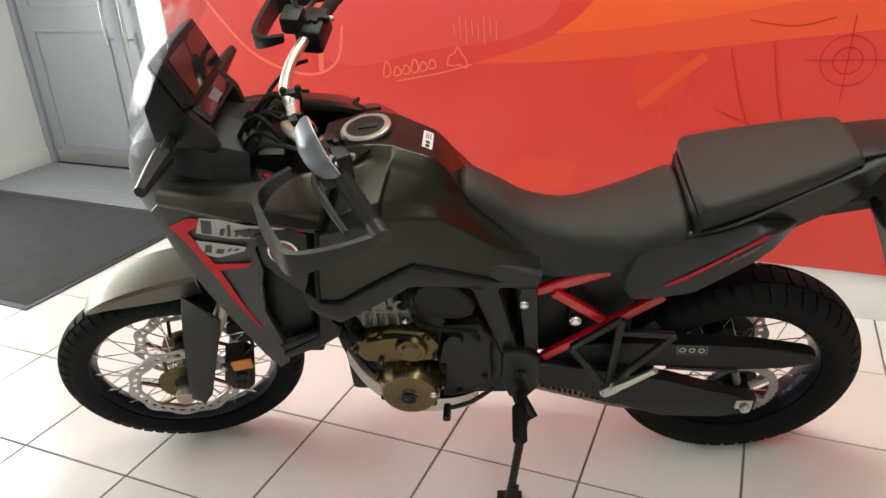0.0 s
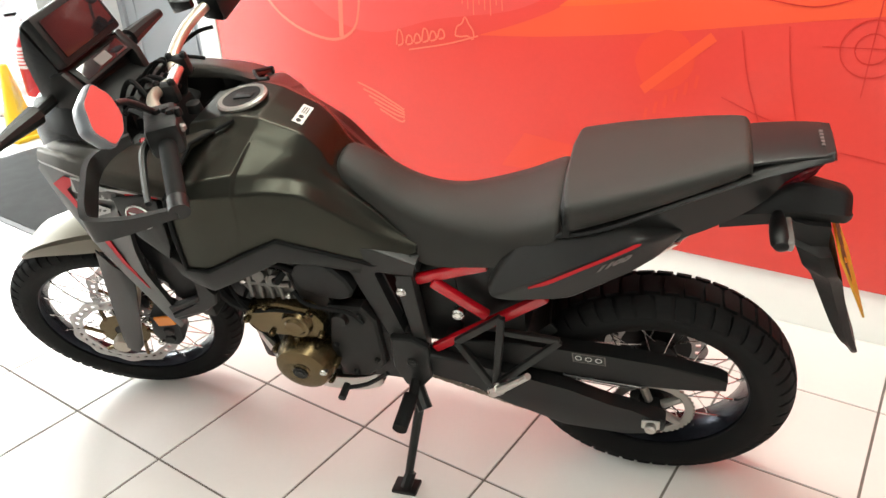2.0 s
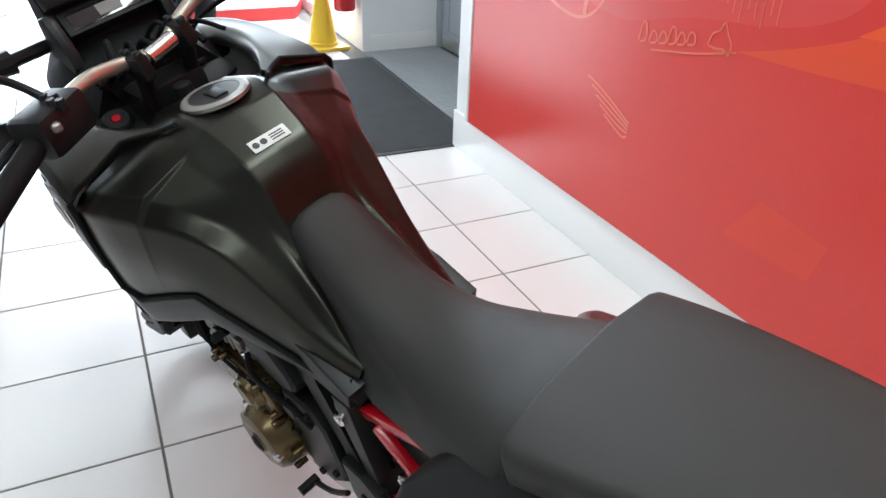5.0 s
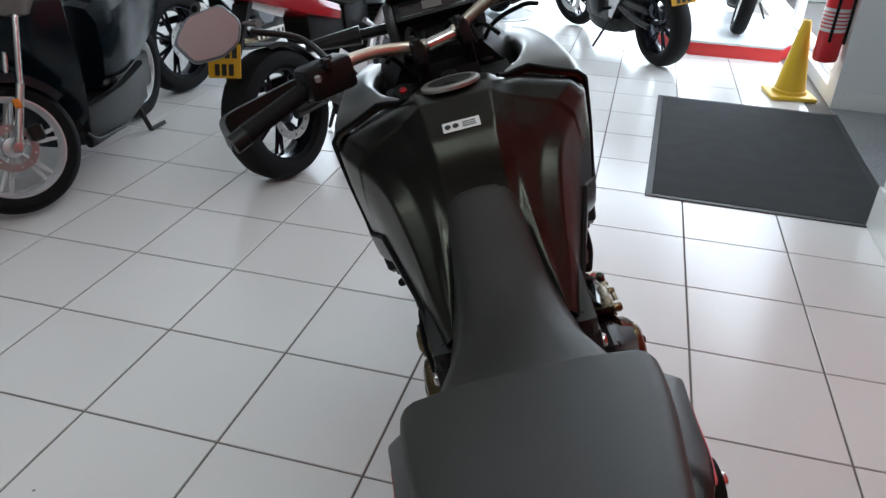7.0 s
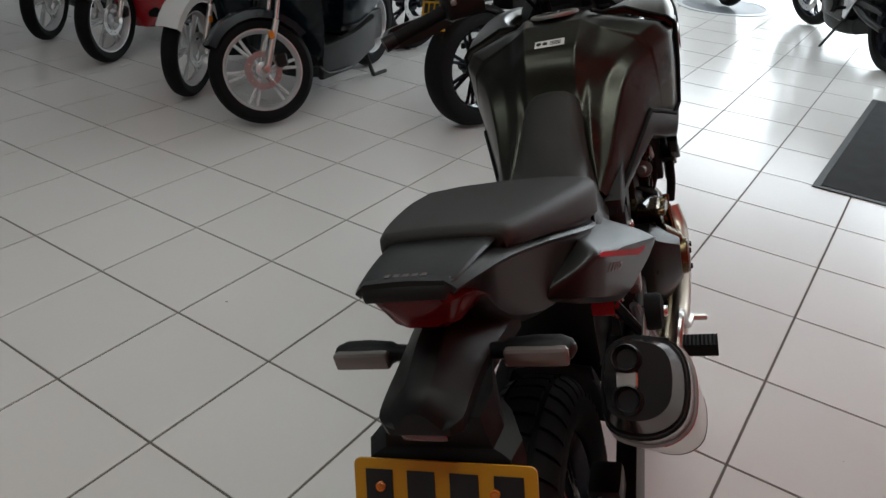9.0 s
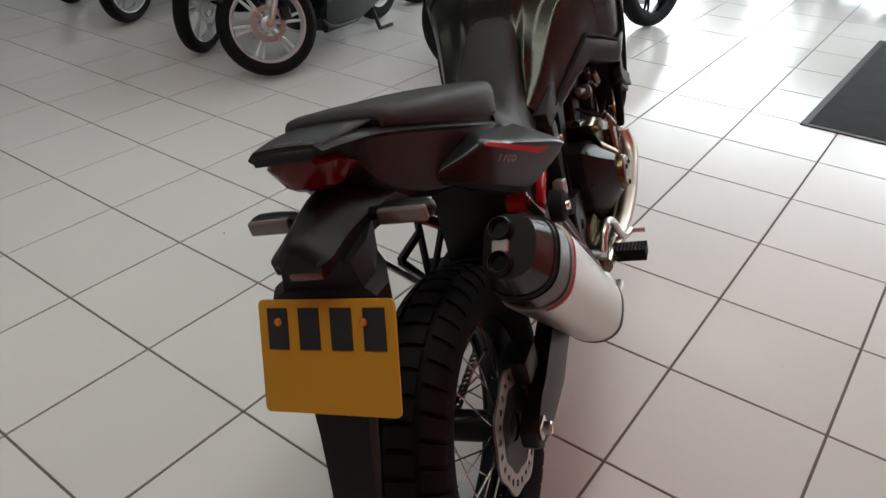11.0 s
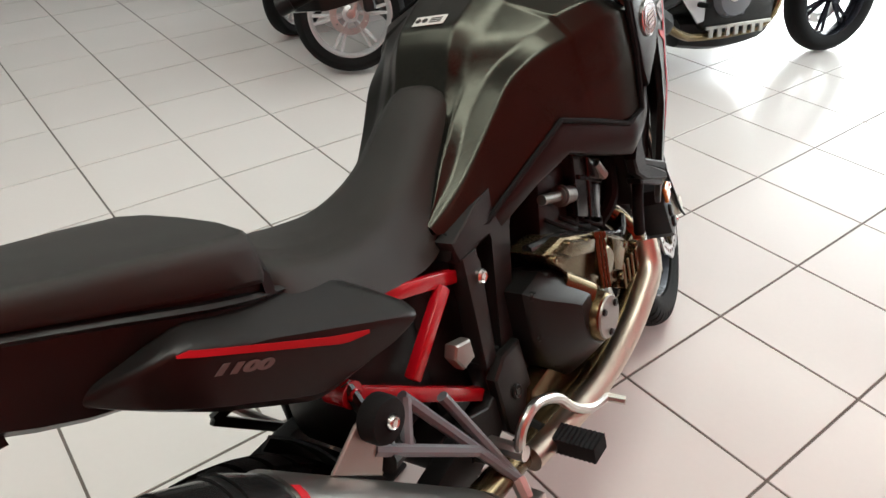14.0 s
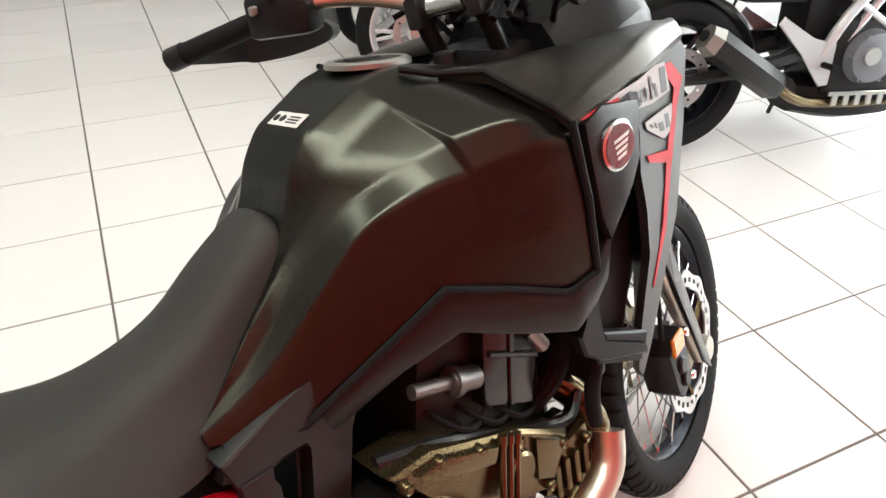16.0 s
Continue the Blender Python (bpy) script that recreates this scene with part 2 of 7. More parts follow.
def rounded(pts, radii, n=3):
    """A polyline with its inner corners rounded off; flat stretches stay flat."""
    pts = [Vector(p) for p in pts]
    out = [pts[0]]
    for i in range(1, len(pts) - 1):
        p = pts[i]
        da, db = pts[i - 1] - p, pts[i + 1] - p
        ra, rb = min(radii[i], 0.42 * da.length), min(radii[i], 0.42 * db.length)
        a, b = p + da.normalized() * ra, p + db.normalized() * rb
        out.append(a + da.normalized() * ra * 0.12)
        for k in range(n + 1):
            t = k / n
            out.append(a * (1 - t) ** 2 + p * 2 * t * (1 - t) + b * t * t)
        out.append(b + db.normalized() * rb * 0.12)
    return out + [pts[-1]]


def curve_points(pts, n=6):
    return [r[0] for r in blend([[p] for p in pts], n)]


def tube(bm, pts, r, seg=10, smooth=0, cap=True):
    """A round tube along points; r is one radius or one for each end."""
    pts = [Vector(p) for p in pts]
    if smooth:
        pts = curve_points(pts, smooth)
    rings = []
    side = None
    for i, p in enumerate(pts):
        d = (pts[min(i + 1, len(pts) - 1)] - pts[max(i - 1, 0)]).normalized()
        if side is None:
            side = d.cross(Vector((0, 0, 1)) if abs(d.z) < 0.9 else Vector((1, 0, 0))).normalized()
        side = (side - d * side.dot(d)).normalized()
        up = d.cross(side)
        rad = r if not isinstance(r, (tuple, list)) else r[0] + (r[-1] - r[0]) * i / max(1, len(pts) - 1)
        rings.append([p + (side * math.cos(a) + up * math.sin(a)) * rad for a in [2 * math.pi * k / seg for k in range(seg)]])
    return loft(bm, rings, True, cap)


def tubed(pts, r, seg=10, smooth=0):
    return tube(bmesh.new(), pts, r, seg, smooth)


def lathe(bm, prof, c, axis="y", seg=32, closed=False):
    """Revolve (radius, along) pairs about an axis through c."""
    c = Vector(c)
    rings = []
    for k in range(seg):
        a = 2 * math.pi * k / seg
        ring = []
        for r, h in prof:
            u, v = r * math.cos(a), r * math.sin(a)
            ring.append(c + Vector({"y": (u, h, v), "x": (h, u, v), "z": (u, v, h)}[axis]))
        rings.append(ring)
    rows = [[bm.verts.new(p) for p in ring] for ring in rings]
    n = len(prof)
    for k in range(seg):
        a, b = rows[k], rows[(k + 1) % seg]
        for i in range(n if closed else n - 1):
            j = (i + 1) % n
            bm.faces.new((a[i], a[j], b[j], b[i]))
    if not closed:
        for i in (0, n - 1):
            if prof[i][0] > 1e-4:
                bm.faces.new([rows[k][i] for k in range(seg)])
    bmesh.ops.remove_doubles(bm, verts=bm.verts, dist=1e-5)
    return bm


def lathed(prof, c, axis="y", seg=32, closed=False):
    return lathe(bmesh.new(), prof, c, axis, seg, closed)


def slab(bm, pts, ya, yb, bev=0.004, seg=2, bow=0.0):
    """A plate with the outline pts in x and z. ya and yb: the two faces' y, numbers or functions of x and z. bow: how far its middle is raised."""
    fa = ya if callable(ya) else (lambda x, z: ya)
    fb = yb if callable(yb) else (lambda x, z: yb)
    lo = [bm.verts.new((x, fa(x, z), z)) for x, z in pts]
    hi = [bm.verts.new((x, fb(x, z), z)) for x, z in pts]
    n = len(pts)
    f1 = bm.faces.new(lo[::-1])
    f2 = bm.faces.new(hi)
    for i in range(n):
        bm.faces.new((lo[i], lo[(i + 1) % n], hi[(i + 1) % n], hi[i]))
    if bev:
        es = list(set(f2.edges) | set(f1.edges))
        bmesh.ops.bevel(bm, geom=es, offset=bev, segments=seg, affect="EDGES", profile=0.6, clamp_overlap=True)
    return bm


def slabbed(pts, ya, yb, bev=0.004, seg=2):
    return slab(bmesh.new(), pts, ya, yb, bev, seg)


def mirrored(bm):
    bmesh.ops.transform(bm, matrix=Matrix.Diagonal((1, -1, 1, 1)), verts=bm.verts)
    bmesh.ops.reverse_faces(bm, faces=bm.faces)
    return bm


# ---- the room ----
def wall(name, lo, hi, mat="white", label="plain white painted wall", bev=0.0):
    return tagged(part(name, boxed(lo, hi, bev), mat, None), label, "wall", kind="structure")


S = 0.43
ground = tagged(part("floor", boxed((-8.2, -6.2, -0.12), (4.2, 3.1, -0.004)), "grout", None), "pale glazed square floor tiles with grey grout", "floor", kind="structure")
wall("wall_north", (-1.69, 2.13, 0), (4.2, 2.33, 3.2))
wall("wall_return", (-1.69, 2.33, 0), (-1.49, 3.0, 3.2))
wall("wall_recess", (-3.75, 2.97, 0), (-1.49, 3.17, 3.2))
wall("pillar", (-3.86, 2.30, 0), (-3.62, 3.17, 3.2), label="white painted pillar beside the entrance recess")
# these two closing walls are darkened to hold down light bounced onto the machines
wall("wall_south", (-8.2, -6.4, 0), (4.2, -6.2, 3.2), "dim", "plain closing wall, greyed to cut bounce light")
wall("wall_east", (4.2, -6.4, 0), (4.4, 2.33, 3.2), "dim", "plain closing wall, greyed to cut bounce light")
# shop front with its glazed openings
wall("wall_west_sill", (-8.4, -6.4, 0), (-8.2, 2.5, 0.12))
wall("wall_west_head", (-8.4, -6.4, 2.9), (-8.2, 2.5, 3.2))
for i, yy in enumerate((-6.3, -3.43, -0.53, 2.37)):
    wall("mullion_%d" % (i + 1), (-8.38, yy - 0.06, 0.12), (-8.22, yy + 0.06, 2.9), "skirt", "white shop-front mullion")
tagged(part("ceiling", boxed((-8.4, -6.4, 3.2), (4.4, 3.17, 3.3)), "white", None), "plain white ceiling", "ceiling", kind="structure")
# side window beyond the entrance, with a white pillar
wall("window_sill_wall", (-8.2, 2.3, 0), (-3.86, 2.5, 0.10), label="low white wall under the side window")
wall("window_head_wall", (-8.2, 2.3, 2.8), (-3.86, 2.5, 3.2), label="white wall over the side window")


def window(name, lo, hi, axis, label):
    """Frame and pane in an opening; axis: the way the wall faces."""
    a = 0 if axis == "y" else 1
    fr = bmesh.new()
    t = 0.05
    for k in (0, 1):
        l2, h2 = list(lo), list(hi)
        if k == 0:
            h2[a] = lo[a] + t
        else:
            l2[a] = hi[a] - t
        box(fr, l2, h2, 0.006)
        l2, h2 = list(lo), list(hi)
        l2[a], h2[a] = lo[a] + t, hi[a] - t
        if k == 0:
            h2[2] = lo[2] + t
        else:
            l2[2] = hi[2] - t
        box(fr, l2, h2, 0.006)
    ob = tagged(part(name, fr, "skirt", None), label, "window", kind="structure")
    b = 1 - a
    mid = (lo[b] + hi[b]) / 2
    l2, h2 = list(lo), list(hi)
    l2[a], h2[a], l2[2], h2[2], l2[b], h2[b] = lo[a] + t, hi[a] - t, lo[2] + t, hi[2] - t, mid - 0.004, mid + 0.004
    pane = part("pane", boxed(l2, h2), "glass", ob)
    pane.visible_shadow = False
    return ob


for i in range(3):
    window("window_%d" % (i + 1), (-8.34, -6.24 + i * 2.9, 0.12), (-8.26, -3.46 + i * 2.9 - 0.06, 2.9), "x", "tall white-framed shop-front window")
for i in range(2):
    window("window_%d" % (i + 4), (-8.18 + i * 2.16, 2.36, 0.10), (-8.18 + (i + 1) * 2.16 - 0.01, 2.44, 2.8), "y", "tall white-framed side window")
street = tagged(part("pavement", boxed((-40, -40, -0.3), (-8.4, 40, -0.02)), "street", None), "pale paving outside the shop", "pavement", kind="structure")
tagged(part("pavement", boxed((-8.4, 3.17, -0.3), (10, 40, -0.02)), "street", None), "pale paving outside the shop", "pavement", kind="structure")
for nm, lo, hi in (("facade_west", (-22, -30, 0), (-20, 30, 7)), ("facade_north", (-20, 18, 0), (10, 20, 7))):
    tagged(part(nm, boxed(lo, hi), "facade", None), "pale plain building front across the street", "building", kind="structure")

# skirting
tagged(part("skirting", boxed((-1.69, 2.112, 0), (4.2, 2.13, 0.20), 0.004, 2), "skirt", None), "tall white gloss skirting board", "skirting", kind="structure")
tagged(part("skirting", boxed((-3.62, 2.36, 0), (-3.605, 2.955, 0.12), 0.004, 2), "skirt", None), "white gloss skirting board", "skirting", kind="structure")
tagged(part("corner_trim", boxed((-1.52, 2.085, 0.20), (-1.488, 2.13, 3.2), 0.003, 1), "skirt", None), "white corner trim of the red wall", "trim", kind="structure")

# red wall covering with its printed artwork
art = tagged(part("wall_graphic", boxed((-1.488, 2.092, 0.20), (4.2, 2.130, 3.2), 0.002, 1), "mural", None), "glossy red printed wall panel with orange shapes", "wall panel", kind="structure")


def flat(name, pts, mat, lift, label=""):
    bm = bmesh.new()
    y = 2.092 - lift
    vs = [bm.verts.new((x, y, z)) for x, z in pts]
    bm.faces.new(vs)
    ws = [bm.verts.new((x, y + 0.0006, z)) for x, z in pts]
    bm.faces.new(ws[::-1])
    n = len(pts)
    for i in range(n):
        bm.faces.new((vs[i], ws[i], ws[(i + 1) % n], vs[(i + 1) % n]))
    return part(name, bm, mat, art, label)


def smooth_line(pts, n=6):
    return [(p.x, p.z) for p in curve_points([(x, 0, z) for x, z in pts], n)]


def stroke(name, pts, w, mat, lift, n=6):
    pts = smooth_line(pts, n) if n else pts
    up, dn = [], []
    for i, (x, z) in enumerate(pts):
        a, b = pts[max(0, i - 1)], pts[min(len(pts) - 1, i + 1)]
        dx, dz = b[0] - a[0], b[1] - a[1]
        d = math.hypot(dx, dz) or 1
        up.append((x - dz / d * w / 2, z + dx / d * w / 2))
        dn.append((x + dz / d * w / 2, z - dx / d * w / 2))
    return flat(name, up + dn[::-1], mat, lift)


flat("orange_sweep", smooth_line([(0.10, 0.948), (0.28, 1.00), (0.45, 1.065), (0.56, 1.14), (0.66, 1.27), (0.80, 1.52)]) + [(4.19, 2.2), (4.19, 1.35)] + smooth_line([(2.6, 1.20), (1.45, 1.075), (0.80, 0.995), (0.40, 0.960), (0.10, 0.948)]), "mural_orange", 0.0006, "orange sweep")
flat("light_sweep", smooth_line([(0.45, 1.07), (0.56, 1.15), (0.66, 1.28), (0.80, 1.54)]) + [(4.19, 2.22), (4.19, 1.7)] + smooth_line([(2.4, 1.42), (1.4, 1.20), (0.80, 1.10), (0.45, 1.07)]), "mural_light", 0.0012, "paler orange sweep")
flat("orange_helmet", smooth_line([(0.75, 0.90), (0.78, 0.97), (0.86, 1.01), (0.93, 0.98), (0.96, 0.90), (0.92, 0.83), (0.84, 0.80), (0.78, 0.83), (0.75, 0.90)], 5)[:-1], "mural_soft", 0.0016, "orange rounded shape")
stroke("orange_visor", [(0.785, 0.798), (1.015, 0.995)], 0.034, "mural_orange", 0.0022, 0)
flat("orange_panel", [(0.20, 0.42), (0.31, 0.575), (0.55, 0.55), (0.52, 0.43)], "mural_soft", 0.0006)
# rose shape of the print, its colour lifted where the gloss mirrors the window
flat("rose_field", smooth_line([(-1.48, 2.2), (-1.0, 1.3), (-0.75, 1.02), (-0.45, 0.93), (-0.10, 1.00), (0.30, 1.06), (0.48, 1.2), (0.55, 1.6)]) + [(0.6, 2.6), (-1.48, 2.6)], "mural_rose", 0.0003, "rose field, paled for window glare")
stroke("rose_arc", [(-1.25, 1.25), (-1.0, 0.98), (-0.72, 0.885), (-0.55, 0.94), (-0.50, 1.10)], 0.012, "mural_pale", 0.0010)
stroke("rose_bar", [(-0.63, 0.90), (-0.60, 1.25)], 0.026, "mural_pale", 0.0010, 0)
for k in range(5):
    stroke("feather", [(-0.56 + k * 0.03, 0.70 - k * 0.028), (-0.45 + k * 0.03, 0.665 - k * 0.03), (-0.30, 0.60 - k * 0.012)], 0.008, "mural_pale", 0.0008)
# an unlettered script mark with an outline beside it
for k, (x, z, h) in enumerate(((-0.315, 0.885, 0.06), (-0.265, 0.892, 0.034), (-0.222, 0.900, 0.034), (-0.180, 0.907, 0.050), (-0.140, 0.915, 0.034), (-0.098, 0.925, 0.034))):
    stroke("script_bar", [(x, z), (x + 0.012, z + h), (x + 0.030, z + h * 0.9), (x + 0.034, z + h * 0.15), (x + 0.006, z - 0.003)], 0.007, "mural_pale", 0.0024, 3)
stroke("script_line", [(-0.25, 0.868), (-0.05, 0.905), (0.10, 0.945)], 0.006, "mural_pale", 0.0024)
stroke("outline_mark", [(-0.01, 0.940), (0.0, 0.975), (0.025, 0.990), (0.04, 1.015), (0.06, 0.985), (0.078, 0.960), (0.075, 0.930), (0.05, 0.942), (0.02, 0.938), (-0.01, 0.940)], 0.006, "mural_pale", 0.0024, 3)
for k in range(8):
    stroke("stave_line", [(0.03 + k * 0.026, 1.065 - 0.02 * (k % 3)), (0.028 + k * 0.026, 1.11 + 0.03 * ((k * 3) % 4) / 3)], 0.004, "mural_pale", 0.0018, 0)
# dark line drawing
for r in (0.045, 0.085):
    stroke("ring_line", [(1.475 + r * math.cos(a), 0.985 + r * math.sin(a)) for a in [2 * math.pi * k / 28 for k in range(29)]], 0.004, "mural_dark", 0.0028, 0)
for pts in (((1.34, 0.985), (1.62, 0.99)), ((1.47, 0.84), (1.48, 1.14)), ((1.10, 1.02), (1.14, 0.86), (1.20, 0.70)), ((1.24, 1.04), (1.27, 0.86), (1.33, 0.66)), ((1.06, 0.80), (1.22, 0.74), (1.42, 0.70)), ((1.30, 0.62), (1.42, 0.66), (1.60, 0.64)), ((1.62, 1.1), (1.66, 0.86), (1.74, 0.60)), ((1.15, 1.12), (1.30, 1.10), (1.42, 1.13))):
    stroke("drawn_line", pts, 0.0035, "mural_dark", 0.0028)
for k in range(6):
    stroke("faded_bar", [(0.80 + k * 0.034, 0.69 + k * 0.026), (0.806 + k * 0.034, 0.735 + k * 0.026)], 0.012, "mural_soft", 0.0014, 0)

# entrance recess: grey double door in its frame
def door(name, x0, x1, hinge):
    leaf = tagged(part(name, boxed((x0, 2.925, 0.01), (x1, 2.965, 2.06), 0.003, 1), "greydoor", None), "grey painted panelled door, shut", "door", kind="structure")
    for z0, z1 in ((0.14, 0.96), (1.10, 1.94)):
        bead = bmesh.new()
        xa, xb = x0 + 0.11, x1 - 0.11
        for lo, hi in (((xa, 2.913, z0), (xb, 2.925, z0 + 0.016)), ((xa, 2.913, z1 - 0.016), (xb, 2.925, z1)), ((xa, 2.913, z0 + 0.016), (xa + 0.016, 2.925, z1 - 0.016)), ((xb - 0.016, 2.913, z0 + 0.016), (xb, 2.925, z1 - 0.016))):
            box(bead, lo, hi, 0.003)
        part("panel_bead", bead, "greydoor", leaf)
    part("pull_handle", tube(tube(tubed([(hinge, 2.875, 0.85), (hinge, 2.875, 1.25)], 0.011, 12), [(hinge, 2.875, 0.9), (hinge, 2.925, 0.9)], 0.008, 8), [(hinge, 2.875, 1.2), (hinge, 2.925, 1.2)], 0.008, 8), "steel", leaf, "steel pull handle")
    part("kick_strip", boxed((x0 + 0.02, 2.921, 0.012), (x1 - 0.02, 2.9245, 0.10), 0.001), "alu", leaf)
    return leaf


door("door_1", -3.56, -2.66, -2.74)
door("door_2", -2.655, -1.755, -2.575)
frame_bm = bmesh.new()
for lo, hi in (((-3.62, 2.90, 0), (-3.565, 2.97, 2.12)), ((-1.75, 2.90, 0), (-1.692, 2.97, 2.12)), ((-3.565, 2.90, 2.065), (-1.75, 2.97, 2.12))):
    box(frame_bm, lo, hi, 0.004)
tagged(part("door_frame", frame_bm, "greydoor", None), "grey painted door frame", "door frame", kind="structure")
ribs = boxed((-3.605, 2.30, -0.003), (-1.70, 2.905, 0.002))
for k in range(46):
    box(ribs, (-3.60 + k * 0.0412, 2.305, 0.002), (-3.578 + k * 0.0412, 2.90, 0.006))
tagged(part("entrance_floor", ribs, "vinyl_floor", None), "grey ribbed entrance matting set in the floor", "floor", kind="structure")

# ---- loose things by the entrance ----
mat_m = Matrix.Translation((-2.575, 1.715, 0)) @ Matrix.Rotation(radians(-1.6), 4, "Z")
doormat = thing("doormat", mat_m, "large charcoal felt doormat with a black rubber border on the tiles", "doormat")
pile = boxed((-0.866, -0.545, 0.0022), (0.8655, 0.545, 0.0078), 0.002, 1)
part("carpet_face", pile, "mat", doormat)
part("border", box(box(box(box(bmesh.new(), (-0.90, -0.58, 0.0005), (0.90, -0.545, 0.006), 0.002), (-0.90, 0.545, 0.0005), (0.90, 0.58, 0.006), 0.002), (-0.90, -0.545, 0.0005), (-0.866, 0.545, 0.006), 0.002), (0.866, -0.545, 0.0005), (0.90, 0.545, 0.006), 0.002), "matrim", doormat)
part("backing", boxed((-0.866, -0.545, 0.0004), (0.871, 0.545, 0.002)), "matrim", doormat)

cone = thing("traffic_cone", pose(-3.84, 2.06, 0, 0, 0, 8), "plain yellow plastic floor cone standing by the mat", "cone")
cb = boxed((-0.155, -0.155, 0.0), (0.155, 0.155, 0.028), 0.012, 2)
part("base", cb, "cone", cone)
part("body", lathed([(0.118, 0.028), (0.112, 0.05), (0.105, 0.055), (0.030, 0.515), (0.024, 0.528), (0.016, 0.530), (0.012, 0.52), (0.095, 0.04)], (0, 0, 0), "z", 36, True), "cone", cone)

ext = thing("fire_extinguisher", pose(-3.735, 2.205, 0.29), "red fire extinguisher hung on the white pillar", "fire extinguisher")
part("cylinder", lathed([(0.0, 0.0), (0.070, 0.0), (0.078, 0.012), (0.080, 0.03), (0.080, 0.43), (0.070, 0.475), (0.040, 0.505), (0.026, 0.515), (0.024, 0.54), (0.0, 0.54)], (0, 0, 0), "z", 32), "extred", ext)
part("label", lathed([(0.0805, 0.20), (0.0812, 0.205), (0.0812, 0.345), (0.0805, 0.35)], (0, 0, 0), "z", 32, True), "decal_white", ext, "white printed instruction label")
inkb = bmesh.new()
for k in range(5):
    lathe(inkb, [(0.0813, 0.222 + k * 0.024), (0.0818, 0.222 + k * 0.024), (0.0818, 0.232 + k * 0.024), (0.0813, 0.232 + k * 0.024)], (0, 0, 0), "z", 32, True)
part("label_print", inkb, "extred", ext)
part("valve", box(lathed([(0, 0.53), (0.018, 0.53), (0.020, 0.56), (0.0, 0.57)], (0, 0, 0), "z", 16), (-0.012, -0.085, 0.555), (0.012, 0.03, 0.575), 0.004), "black", ext)
part("hose", tubed([(0.02, -0.01, 0.55), (0.085, -0.02, 0.53), (0.098, -0.02, 0.42), (0.090, -0.02, 0.22), (0.088, -0.02, 0.14)], 0.010, 10, 5), "rubber", ext)
part("wall_bracket", boxed((-0.03, 0.078, 0.12), (0.03, 0.0945, 0.46), 0.004), "black", ext)


# ---- wheels ----
def tyre_mesh(bm, R, r, w, n, c, cols=3, depth=0.008, skew=0.35, gap=0.24, seg=72, tread=False):
    """A tyre with a carcass and raised tread blocks. R outer radius, r rim radius, w width, n blocks round."""
    def at(u, lift=0.0):
        a = u * 1.25
        return R - (R - r) * 0.86 * (1 - math.cos(a)) ** 1.15 + lift, 0.5 * w * math.sin(min(1.571, abs(a) * 1.26)) * (1 if u > 0 else -1)
    prof = [(r - 0.004, -0.36 * w), (r + 0.010, -0.43 * w)]
    prof += [(at(-1 + k / 6)[0] - depth, at(-1 + k / 6)[1]) for k in range(13)]
    prof += [(r + 0.010, 0.43 * w), (r - 0.004, 0.36 * w)]
    c = Vector(c)
    if not tread:
        return lathe(bm, prof, c, "y", seg, True)
    bands = [(-0.86 + 1.72 * k / cols + 0.05, -0.86 + 1.72 * (k + 1) / cols - 0.05) for k in range(cols)]
    for k in range(n):
        for bi, (u0, u1) in enumerate(bands):
            off = (0.5 if bi % 2 else 0.0)
            grid = []
            for side in (0, 1):
                for lift in (-depth * 1.3, 0.0):
                    row = []
                    for j in range(4):
                        u = u0 + (u1 - u0) * j / 3
                        t = (k + off + side * (1 - gap) + skew * abs(u)) * 2 * math.pi / n
                        rr, yy = at(u, lift)
                        row.append(bm.verts.new(c + Vector((rr * math.cos(t), yy, rr * math.sin(t)))))
                    grid.append(row)
            lo0, hi0, lo1, hi1 = grid
            for j in range(3):
                bm.faces.new((hi0[j], hi0[j + 1], hi1[j + 1], hi1[j]))
                bm.faces.new((lo0[j], lo0[j + 1], hi0[j + 1], hi0[j]))
                bm.faces.new((hi1[j], hi1[j + 1], lo1[j + 1], lo1[j]))
            bm.faces.new((lo0[0], hi0[0], hi1[0], lo1[0]))
            bm.faces.new((hi0[3], lo0[3], lo1[3], hi1[3]))
    return bm


def rim_mesh(bm, r, w, c, thick=0.020):
    prof = [(r + 0.006, -w / 2), (r + 0.006, -w / 2 + 0.006), (r - 0.010, -w * 0.3), (r - 0.012, 0), (r - 0.010, w * 0.3),
            (r + 0.006, w / 2 - 0.006), (r + 0.006, w / 2), (r - thick * 0.5, w / 2), (r - thick, w * 0.25), (r - thick * 1.25, 0), (r - thick, -w * 0.25), (r - thick * 0.5, -w / 2)]
    return lathe(bm, prof, c, "y", 72, True)


